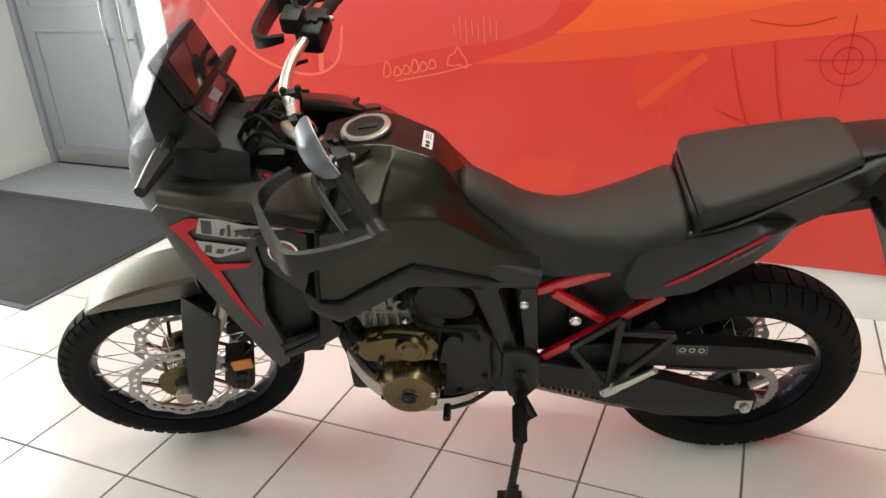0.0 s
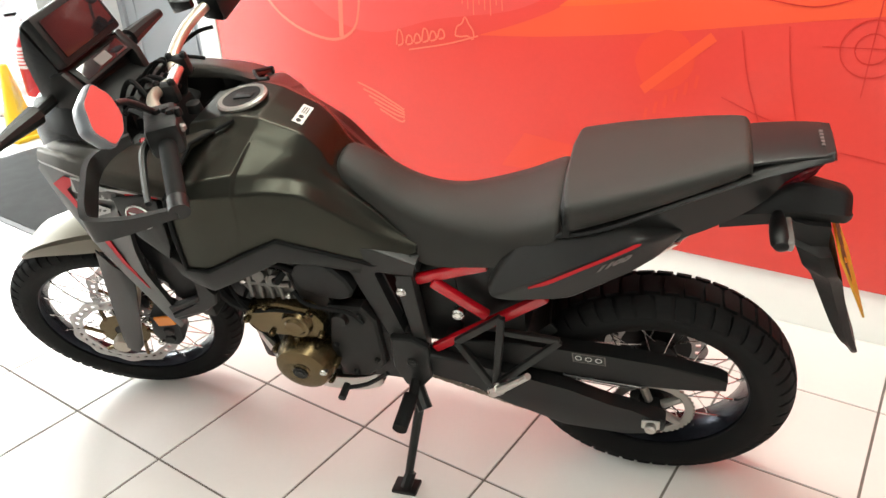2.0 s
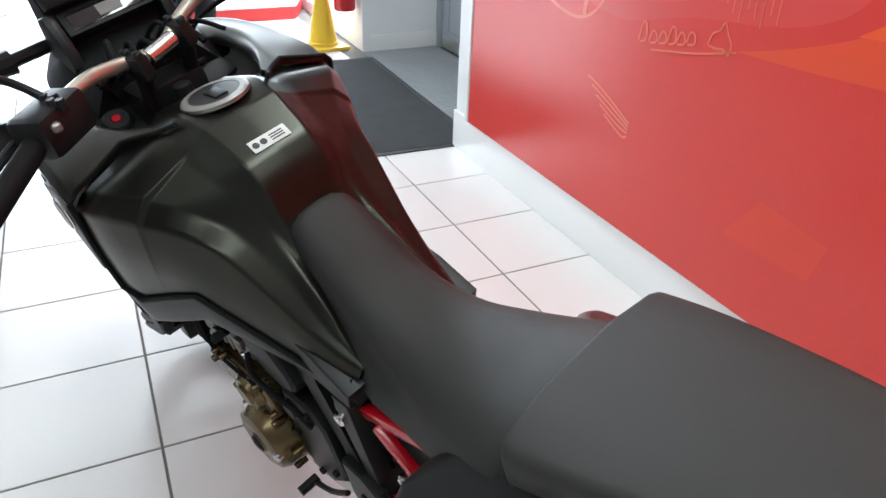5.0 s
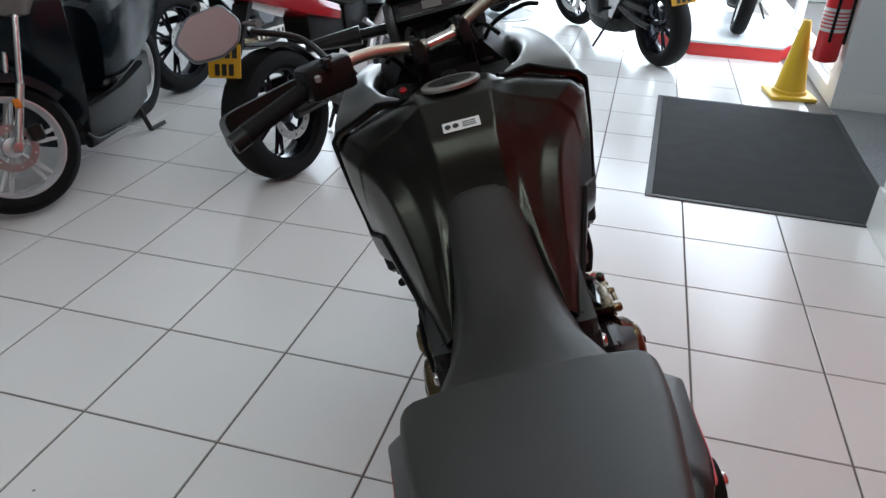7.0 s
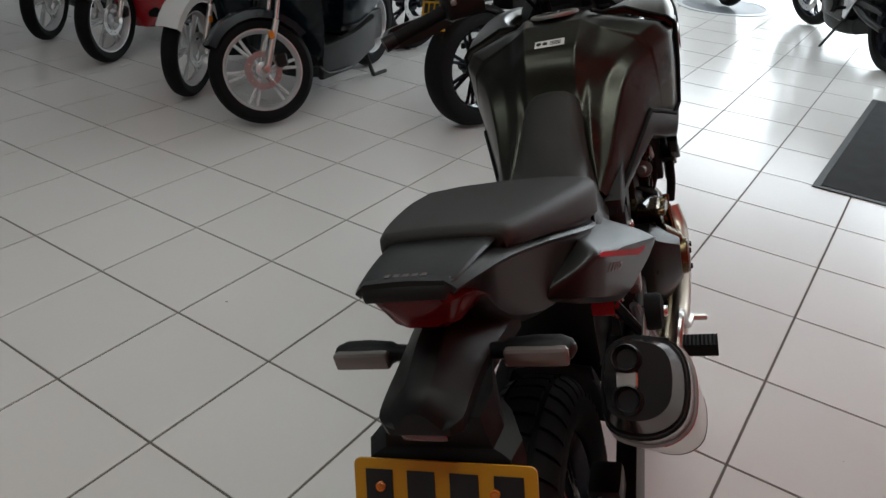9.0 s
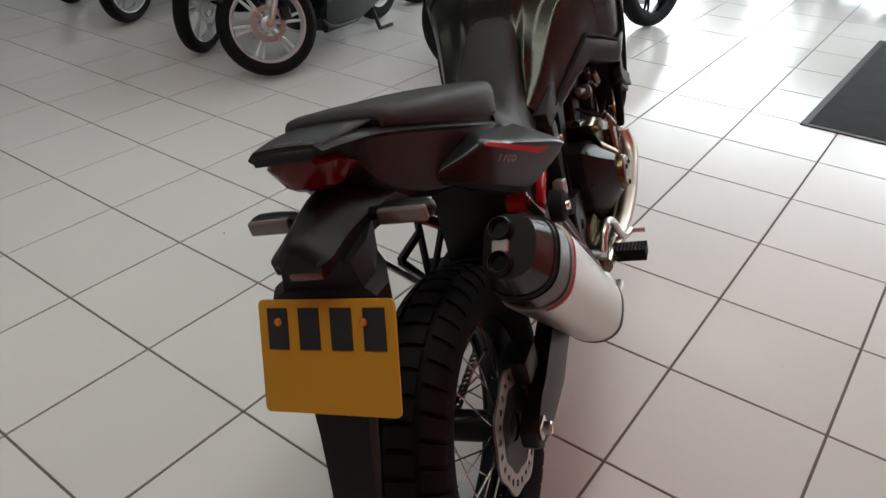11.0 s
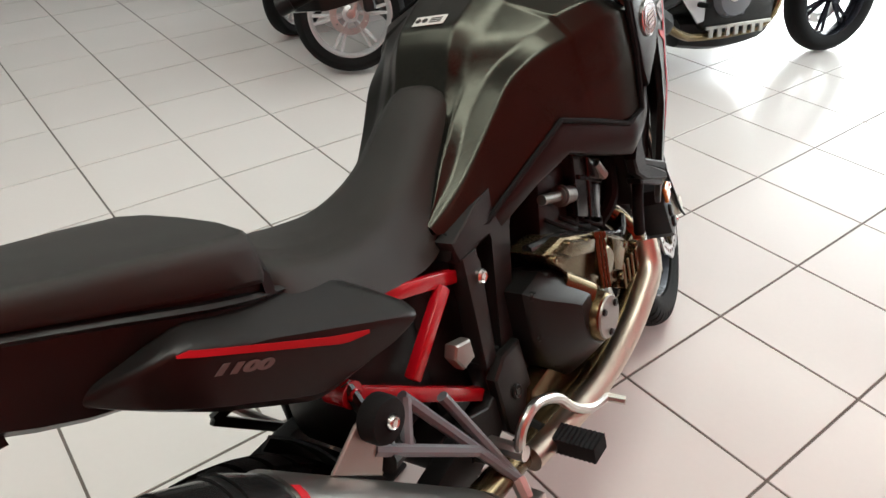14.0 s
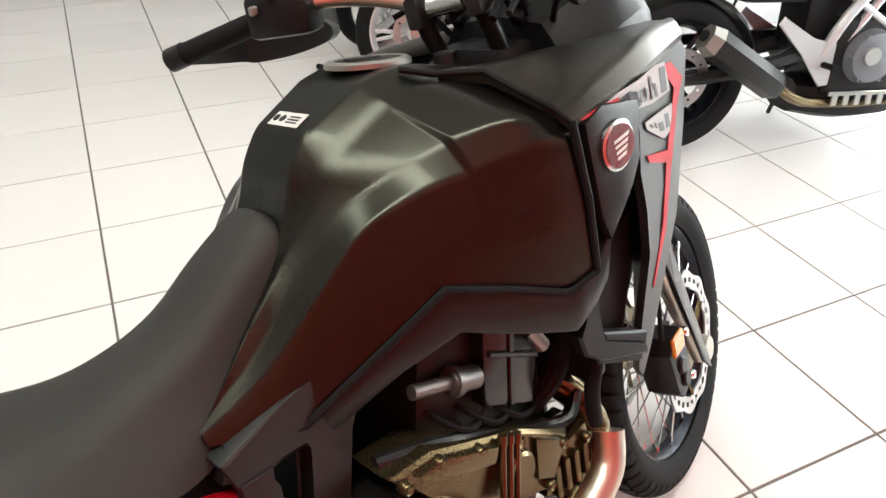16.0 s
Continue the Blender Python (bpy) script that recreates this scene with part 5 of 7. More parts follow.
for k in range(7):
    a = 2 * math.pi * k / 7 + 0.4
    part("cover_bolt", bolt(bmesh.new(), (0.875 + 0.086 * math.cos(a), 0.178, 0.445 + 0.086 * math.sin(a)), 0.009, 0.014), "bronze", alt)
part("cover_plug", lathed([(0.0, 0.226), (0.010, 0.228), (0.014, 0.224), (0.020, 0.226), (0.020, 0.218)], (0.875, 0, 0.445), "y", 24), "engine", bike)
part("cover_bolt", bolt(bmesh.new(), (0.812, 0.213, 0.450), 0.011, 0.008), "steel", bike)
part("airbox_cover", slabbed([(0.835, 0.775), (0.80, 0.795), (0.745, 0.785), (0.705, 0.735), (0.695, 0.705), (0.705, 0.680), (0.735, 0.668), (0.79, 0.672), (0.835, 0.690), (0.848, 0.735)], 0.11, 0.165, 0.016, 3), "plastic", bike, "smooth black plastic engine cover")
sprk = slabbed([(0.78, 0.64), (0.69, 0.645), (0.66, 0.60), (0.66, 0.44), (0.72, 0.38), (0.80, 0.37), (0.80, 0.50)], 0.12, 0.160, 0.014, 3)
lathe(sprk, [(0.0, 0.172), (0.018, 0.172), (0.024, 0.160), (0.024, 0.14)], (0.752, 0, 0.602), "y", 20)
spc = part("sprocket_cover", sprk, "engine", bike, "dark cast sprocket cover")
for x, z in ((0.70, 0.62), (0.68, 0.46), (0.75, 0.40), (0.785, 0.50)):
    part("cover_bolt", bolt(bmesh.new(), (x, 0.163, z), 0.008, 0.006), "engine", spc)
part("shift_lever", tube(tubed([(0.66, 0.165, 0.415), (0.72, 0.175, 0.37), (0.79, 0.18, 0.345)], 0.006, 8, 3), [(0.785, 0.17, 0.347), (0.785, 0.215, 0.347)], 0.011, 8), "black", bike)
skid = []
for x, z, w in ((1.045, 0.455, 0.12), (1.0, 0.380, 0.14), (0.94, 0.325, 0.15), (0.87, 0.290, 0.15), (0.77, 0.288, 0.145), (0.71, 0.302, 0.135)):
    skid.append([(x, w, z + 0.06), (x + 0.004, w * 0.96, z), (x + 0.006, 0.0, z - 0.012), (x + 0.004, -w * 0.96, z), (x, -w, z + 0.06), (x - 0.01, -w * 0.9, z + 0.06), (x - 0.006, -w * 0.9, z + 0.008), (x - 0.006, 0, z), (x - 0.006, w * 0.9, z + 0.008), (x - 0.01, w * 0.9, z + 0.06)])
part("skid_plate", loft(bmesh.new(), blend(skid, 3)), "alu", bike, "bare aluminium skid plate")
part("down_tube", tube(tubed([(1.15, 0.06, 0.95), (1.07, 0.085, 0.62), (1.01, 0.095, 0.42), (0.80, 0.09, 0.335)], 0.016, 10, 4), [(1.15, -0.06, 0.95), (1.07, -0.085, 0.62), (1.01, -0.095, 0.42), (0.80, -0.09, 0.335)], 0.016, 10, 4), "black", bike)
rad = boxed((1.075, -0.20, 0.60), (1.115, 0.20, 0.93), 0.008, 2)
part("radiator", rad, "engine", bike)
for q in (1, -1):
    part("radiator_hose", tubed([(1.08, 0.15 * q, 0.70), (1.03, 0.17 * q, 0.64), (0.98, 0.155 * q, 0.60)], 0.018, 10, 4), "rubber", bike)

# right-hand side of the engine
part("front_casting", boxed((0.930, -0.130, 0.345), (1.055, 0.115, 0.735), 0.018, 2), "engine", bike, "dark cast front of the engine")
rim_pts = [(0.640, 0.640), (0.705, 0.646), (0.762, 0.622), (0.828, 0.540), (0.850, 0.44), (0.812, 0.385), (0.735, 0.400), (0.672, 0.462), (0.640, 0.545)]
case = loft(bmesh.new(), [[(0.745 + (x - 0.745) * k, y, 0.515 + (z - 0.515) * k) for x, z in rim_pts] for y, k in ((-0.12, 1.0), (-0.178, 1.0), (-0.186, 0.96))]
            + [[(0.745 + (x - 0.745) * k + dx, y, 0.515 + (z - 0.515) * k) for x, z in rim_pts] for y, k, dx in ((-0.205, 0.80, 0.006), (-0.236, 0.52, 0.028), (-0.240, 0.47, 0.030))])
clu = part("clutch_cover", case, "engine", bike, "satin black faceted clutch cover", 24)
for x, z in ((0.655, 0.628), (0.715, 0.634), (0.654, 0.545), (0.690, 0.462), (0.835, 0.45)):
    part("cover_bolt", bolt(bmesh.new(), (x, -0.184, z), 0.009, -0.008), "engine", clu)
part("clutch_cap", lathed([(0.0, -0.257), (0.040, -0.257), (0.045, -0.253), (0.047, -0.246), (0.050, -0.19)], (0.786, 0, 0.514), "y", 36), "bronze", bike, "round bronze cap with three bolts")
face = lathed([(0.0, -0.2595), (0.040, -0.2595), (0.0415, -0.256)], (0.786, 0, 0.514), "y", 32)
part("cap_face", face, "case", bike, "bare metal disc on the clutch cap")
for x, z in ((0.812, 0.530), (0.766, 0.536), (0.782, 0.484)):
    part("cap_bolt", bolt(bmesh.new(), (x, -0.261, z), 0.007, -0.003), "engine", bike)
rb = slabbed([(0.692, 0.690), (0.760, 0.688), (0.915, 0.622), (1.01, 0.560), (0.955, 0.484), (0.864, 0.515), (0.815, 0.545), (0.745, 0.628)], -0.205, -0.12, 0.014, 3)
lathe(rb, [(0.0, -0.219), (0.026, -0.219), (0.031, -0.215), (0.034, -0.20)], (0.890, 0, 0.570), "y", 24)
slab(rb, [(0.725, 0.678), (0.765, 0.678), (0.860, 0.636), (0.850, 0.612), (0.762, 0.648)], -0.216, -0.20, 0.006, 2)
slab(rb, [(0.930, 0.600), (0.990, 0.560), (0.958, 0.510), (0.925, 0.530)], -0.214, -0.20, 0.006, 2)
rbo = part("valve_gear_cover", rb, "bronze", bike, "bronze engine cover on the exhaust side")
for x, z in ((0.71, 0.672), (0.765, 0.672), (0.83, 0.645), (0.90, 0.615), (0.985, 0.556), (0.95, 0.502), (0.88, 0.525)):
    part("cover_bolt", bolt(bmesh.new(), (x, -0.208, z), 0.009, -0.008), "bronze", rbo)
part("oil_filter_neck", tubed([(0.742, -0.190, 0.604), (0.782, -0.222, 0.560)], 0.027, 20), "bronze", rbo)
for k in range(3):
    part("oil_pipe", tube(tubed([(0.868 + k * 0.013, -0.212, 0.630 - k * 0.006), (0.838 + k * 0.013, -0.226, 0.540 - k * 0.006)], 0.0048, 8), [(0.868 + k * 0.013, -0.212, 0.632 - k * 0.006), (0.871 + k * 0.013, -0.211, 0.645 - k * 0.006)], 0.007, 8), "bronze", bike, "thin bronze oil pipe")
block = slabbed([(1.055, 0.545), (1.065, 0.475), (1.0, 0.436), (0.95, 0.470), (0.965, 0.530)], -0.20, -0.13, 0.008, 2)
for k in range(4):
    box(block, (0.965 + k * 0.022, -0.212, 0.462), (0.975 + k * 0.022, -0.199, 0.520), 0.002)
bolt(block, (1.045, -0.203, 0.525), 0.009, -0.008)
part("tensioner_block", block, "bronze", bike, "ribbed bronze tensioner block")
part("lower_case", slabbed([(0.86, 0.43), (0.80, 0.41), (0.72, 0.455), (0.62, 0.45), (0.58, 0.38), (0.66, 0.33), (0.86, 0.34)], -0.175, -0.12, 0.012, 2), "bronze", bike)
part("water_pump", bolt(tubed([(0.90, -0.13, 0.44), (0.90, -0.19, 0.44)], 0.030, 16), (0.90, -0.193, 0.44), 0.012, -0.005), "engine", bike)
part("throttle_body", tube(tubed([(0.86, -0.06, 0.735), (0.86, -0.135, 0.735)], 0.030, 16), [(0.82, -0.135, 0.72), (0.95, -0.14, 0.70)], 0.012, 10), "engine", bike)
part("sensor", tube(tube(tubed([(0.772, -0.168, 0.754), (0.83, -0.168, 0.735)], 0.010, 12), [(0.83, -0.168, 0.735), (0.878, -0.166, 0.717)], 0.017, 12), [(0.835, -0.168, 0.733), (0.845, -0.168, 0.729)], 0.021, 12), "cast", bike, "grey sensor plug")
relay = part("relay_block", slabbed([(0.897, 0.793), (1.000, 0.735), (0.972, 0.620), (0.880, 0.668)], -0.176, -0.11, 0.008, 2), "gloss", bike, "glossy black relay block")
part("relay_rib", slabbed([(0.900, 0.748), (0.990, 0.700), (0.987, 0.692), (0.897, 0.740)], -0.181, -0.17, 0.002, 1), "gloss", relay)
part("relay_rib", slabbed([(0.940, 0.768), (0.950, 0.763), (0.932, 0.642), (0.922, 0.647)], -0.180, -0.17, 0.002, 1), "gloss", relay)
part("wire_plug", tubed([(0.985, -0.17, 0.735), (1.005, -0.175, 0.700)], 0.012, 10), "case", bike)
part("coolant_hose", tubed([(0.70, -0.165, 0.690), (0.80, -0.18, 0.664), (0.935, -0.185, 0.598), (1.03, -0.18, 0.556), (1.075, -0.165, 0.575)], 0.012, 10, 5), "gloss", bike, "black coolant pipe")
for k in range(3):
    part("wire", tubed([(0.80 + k * 0.05, -0.15, 0.70 - k * 0.02), (0.83 + k * 0.05, -0.185, 0.668 - k * 0.02), (0.88 + k * 0.05, -0.17, 0.655 - k * 0.02), (0.93 + k * 0.04, -0.15, 0.70 - k * 0.02)], 0.004, 6, 5), "rubber", bike)
part("header_pipe", tubed([(0.94, -0.10, 0.62), (1.05, -0.13, 0.60), (1.095, -0.175, 0.52), (1.06, -0.195, 0.45), (0.97, -0.198, 0.405), (0.80, -0.195, 0.36), (0.62, -0.185, 0.37), (0.46, -0.19, 0.395), (0.36, -0.20, 0.42)], 0.026, 14, 5), "bronze", bike, "heat-tinted exhaust header pipe")
part("heat_shield", tubed([(1.095, -0.205, 0.505), (1.065, -0.222, 0.455), (0.99, -0.228, 0.420), (0.89, -0.228, 0.385), (0.76, -0.224, 0.366), (0.62, -0.215, 0.372), (0.52, -0.21, 0.385)], (0.028, 0.024), 14, 5), "tinted", bike, "copper-tinted exhaust heat shield")
part("hose_loop", tubed([(1.10, -0.19, 0.72), (1.075, -0.215, 0.67), (1.050, -0.22, 0.61), (1.062, -0.212, 0.545)], 0.012, 12, 6), "rubber", bike)
part("heel_guard", slabbed([(0.50, 0.50), (0.45, 0.52), (0.43, 0.44), (0.47, 0.40), (0.51, 0.42)], -0.165, -0.158, 0.002, 1), "black", bike)
part("brake_pedal", tube(tube(tubed([(0.478, -0.225, 0.440), (0.486, -0.23, 0.478), (0.515, -0.235, 0.500), (0.550, -0.235, 0.494), (0.599, -0.236, 0.463), (0.637, -0.238, 0.415), (0.690, -0.242, 0.370), (0.742, -0.248, 0.358)], 0.0095, 10, 5), [(0.742, -0.24, 0.358), (0.752, -0.285, 0.352)], 0.009, 8), [(0.48, -0.15, 0.44), (0.48, -0.235, 0.44)], 0.014, 10), "alu", bike, "bare alloy brake pedal")
part("fluid_reservoir", slabbed([(0.458, 0.655), (0.496, 0.643), (0.497, 0.607), (0.464, 0.604), (0.448, 0.635)], -0.168, -0.142, 0.008, 3), "case", bike, "white brake fluid reservoir")

# muffler
ax0, ax1 = Vector((0.302, -0.212, 0.415)), Vector((-0.066, -0.205, 0.783))
axd = (ax1 - ax0).normalized()
axn = Vector((-axd.z, 0, axd.x)) * -1
shape = [(0.070, 0.035), (0.076, 0.0), (0.062, -0.048), (0.02, -0.066), (-0.045, -0.058), (-0.075, -0.018), (-0.072, 0.035), (-0.045, 0.058), (0.04, 0.058)]
shape = [(p.x, p.y) for p in curve_points([(a, b, 0) for a, b in shape + shape[:3]], 4)][4:-4]


def muffler(t0, t1, k0, k1, steps=4):
    rings = []
    for i in range(steps + 1):
        t, k = t0 + (t1 - t0) * i / steps, k0 + (k1 - k0) * i / steps
        c = ax0.lerp(ax1, t)
        rings.append([c + axn * a * k + Vector((0, b * k, 0)) for a, b in shape])
    bm = loft(bmesh.new(), rings)
    return bm


can = part("muffler", muffler(-0.10, 0.77, 0.97, 1.07), "alu", bike, "brushed steel muffler with a black end cap", 40)
part("muffler_strap", muffler(-0.115, -0.085, 0.985, 0.985, 1), "black", can)
arc = [(a, b) for a, b in shape[2:17]]
part("muffler_red_band", loft(bmesh.new(), [[ax0.lerp(ax1, t) + axn * a * k + Vector((0, b * k, 0)) for t, k in ((0.742, 1.066), (0.742, 1.076), (0.769, 1.078), (0.769, 1.068))] for a, b in arc]), "decal_red", can)
part("muffler_cap", muffler(0.77, 0.89, 1.015, 0.985), "gloss", can, "black tapered muffler end cap", 40)
part("muffler_lip", muffler(0.89, 0.915, 0.94, 0.92, 1), "plastic", can, "", 40)
part("muffler_tip", muffler(0.915, 1.03, 0.89, 0.70), "gloss", can, "black tapered muffler tip", 40)
for a in (0.036, -0.034):
    c = ax0.lerp(ax1, 1.02) + axn * a * 0.8 + Vector((0, 0.012, 0))
    part("outlet", turned(lathed([(0.015, -0.03), (0.015, 0.014), (0.0175, 0.018), (0.020, 0.014), (0.020, -0.03)], (0, 0, 0), "z", 20, True), Matrix.Translation(c) @ Vector((0, 0, 1)).rotation_difference(axd).to_matrix().to_4x4()), "black", can, "round muffler outlet")
part("outlet_plate", turned(boxed((-0.011, -0.014, -0.002), (0.011, 0.014, 0.006), 0.002, 1), Matrix.Translation(ax0.lerp(ax1, 1.03) + Vector((0, 0.012, 0))) @ Vector((0, 0, 1)).rotation_difference(axd).to_matrix().to_4x4()), "alu", can)
part("muffler_bracket", tube(tubed([(0.30, -0.17, 0.60), (0.24, -0.19, 0.62)], 0.016, 10), [(0.262, -0.13, 0.72), (0.255, -0.19, 0.63)], 0.010, 8), "black", bike)

# side stand
part("side_stand", tube(tube(tubed([(0.60, 0.135, 0.385), (0.585, 0.165, 0.36), (0.56, 0.20, 0.33)], 0.020, 10, 3), [(0.575, 0.185, 0.345), (0.62, 0.285, 0.10)], (0.013, 0.011), 10), [(0.61, 0.27, 0.13), (0.62, 0.30, 0.10)], 0.016, 8), "black", bike, "black side stand folded out")
part("stand_foot", turned(boxed((-0.035, -0.028, -0.006), (0.035, 0.028, 0.006), 0.004, 2), Matrix.Translation((0.622, 0.292, 0.0905)) @ Matrix.Rotation(radians(16), 4, "X")), "black", bike)

# ---- front end ----
for s in (1, -1):
    y = 0.102 * s
    leg = lathe(tubed([(1.556, y, 0.325), (1.335, y, 0.75)], 0.019, 16), [(0.0, -0.02), (0.026, -0.018), (0.03, 0.0), (0.026, 0.018), (0.0, 0.02)], (1.573, y, 0.335), "y", 18)
    part("fork_leg", turned(leg, steer), "fork", bike, "champagne metal fork tube")
    part("fork_tube", turned(tubed([(1.345, y, 0.73), (1.170, y, 1.066)], 0.028, 18), steer), "black", bike)
    def guard(s=s):
        outline = [(1.462, 0.735), (1.408, 0.712), (1.384, 0.650), (1.438, 0.501), (1.492, 0.352), (1.520, 0.322), (1.560, 0.330), (1.556, 0.365), (1.532, 0.465), (1.500, 0.605)]
        face = lambda x, z: s * (0.138 - 10.0 * (x - 1.458 + (z - 0.53) * 0.30) ** 2)
        back = lambda x, z: face(x, z) - 0.007 * s
        return turned(slabbed(outline, back, face, 0.003, 2) if s > 0 else slabbed(outline, face, back, 0.003, 2), steer)
    part("fork_guard", guard(), "plastic2", bike, "dark grey plastic fork guard")
    cal = slabbed([(1.425, 0.470), (1.370, 0.470), (1.352, 0.440), (1.372, 0.345), (1.395, 0.325), (1.440, 0.340), (1.448, 0.39)], min(0.052 * s, 0.122 * s), max(0.052 * s, 0.122 * s), 0.008, 2)
    for x, z in ((1.395, 0.40), (1.405, 0.365)):
        lathe(cal, [(0, 0.130 * s), (0.014, 0.130 * s), (0.017, 0.126 * s), (0.018, 0.11 * s)], (x, 0, z), "y", 18)
    caliper = part("front_caliper", turned(cal, steer), "black", bike, "black radial brake caliper")
    for x, z in ((1.432, 0.455), (1.436, 0.355)):
        part("caliper_bolt", turned(bolt(bmesh.new(), (x, 0.124 * s, z), 0.010, 0.008 * s), steer), "steel", caliper)
    part("brake_hose", turned(tubed([(1.375, 0.10 * s, 0.46), (1.335, 0.12 * s, 0.52), (1.33, 0.125 * s, 0.62), (1.31, 0.11 * s, 0.76)], 0.005, 8, 5), steer), "rubber", bike)
    part("reflector", turned(boxed((1.352, min(0.124 * s, 0.133 * s), 0.438), (1.408, max(0.124 * s, 0.133 * s), 0.478), 0.003, 1), steer), "amber", bike, "amber side reflector")
part("fork_clamp", turned(boxed((1.17, -0.145, 0.90), (1.27, 0.145, 0.945), 0.02, 2), steer @ Matrix.Translation((1.22, 0, 0.92)) @ Matrix.Rotation(radians(-27.5), 4, "Y") @ Matrix.Translation((-1.22, 0, -0.92))), "black", bike)
part("top_clamp", turned(boxed((1.10, -0.14, 1.042), (1.215, 0.14, 1.066), 0.012, 2), steer @ Matrix.Translation((1.17, 0, 1.055)) @ Matrix.Rotation(radians(-27.5), 4, "Y") @ Matrix.Translation((-1.17, 0, -1.055))), "black", bike)
for s in (1, -1):
    tip = Matrix.Translation((1.167, 0.102 * s, 1.072)) @ Matrix.Rotation(radians(-27.5), 4, "Y")
    part("fork_cap", turned(lathed([(0.010, 0.008), (0.022, 0.008), (0.026, 0.004), (0.026, -0.01), (0.010, -0.01)], (0, 0, 0), "z", 18, True), steer @ tip), "black", bike)
    part("fork_adjuster", turned(lathed([(0, 0.010), (0.008, 0.010), (0.0095, 0.006), (0.0095, -0.01)], (0, 0, 0), "z", 14), steer @ tip), "red", bike, "small red fork adjuster")


def fender():
    rings = []
    for x, zt, zb, w in ((1.738, 0.672, 0.664, 0.026), (1.720, 0.690, 0.674, 0.044), (1.656, 0.732, 0.694, 0.060), (1.556, 0.763, 0.697, 0.066), (1.483, 0.774, 0.699, 0.068), (1.42, 0.778, 0.706, 0.068)):
        h = zt - zb
        half = [(0.0, zt), (w * 0.55, zt - 0.003), (w * 0.90, zt - h * 0.14), (w, zt - h * 0.30), (w * 0.98, zb)]
        inner = [(w * 0.98 - 0.004, zb), (w - 0.005, zt - h * 0.34), (w * 0.86, zt - h * 0.2 - 0.004), (w * 0.5, zt - 0.009), (0.0, zt - 0.006)]
        full = [(x, -y, z) for y, z in half[:0:-1]] + [(x, y, z) for y, z in half] + [(x, y, z) for y, z in inner] + [(x, -y, z) for y, z in inner[-2::-1]]
        rings.append(full)
    return turned(loft(bmesh.new(), blend(rings, 3)), steer)


part("front_fender", fender(), "gun", bike, "matt front mudguard, paint lightened for reflections", 24)
cowl = []
for x, zt, zb, w in ((1.17, 1.13, 0.99, 0.140), (1.27, 1.165, 0.955, 0.160), (1.36, 1.175, 0.935, 0.142), (1.43, 1.15, 0.925, 0.105), (1.475, 1.10, 0.935, 0.070), (1.50, 1.04, 0.96, 0.035)):
    half = [(0.01, zt), (w * 0.65, zt - 0.012), (w * 0.95, zt - 0.07), (w, (zt + zb) / 2 - 0.01), (w * 0.75, zb + 0.01), (0.01, zb)]
    cowl.append([(x, y, q) for y, q in half] + [(x, -y, q) for y, q in half[::-1]])
part("front_cowl", loft(bmesh.new(), blend(cowl, 3)), "plastic", bike, "black front cowl round the headlamps", 28)


def fair(x, z):
    return 0.262 - 0.30 * max(0.0, x - 1.14) - 0.14 * max(0.0, 0.80 - z)


def fairing():
    pts = [(1.385, 1.035), (1.362, 0.93), (1.305, 0.80), (1.225, 0.60), (1.195, 0.55), (1.165, 0.585), (1.15, 0.66), (1.175, 0.79), (1.165, 0.865), (1.138, 0.925), (1.150, 0.985), (1.12, 1.035), (1.02, 1.030), (1.02, 1.042), (1.15, 1.056), (1.27, 1.064), (1.36, 1.06)]
    return slabbed(pts, lambda x, z: fair(x, z) - 0.014, lambda x, z: fair(x, z) - 0.5 * max(0, z - 1.055), 0.004, 2)


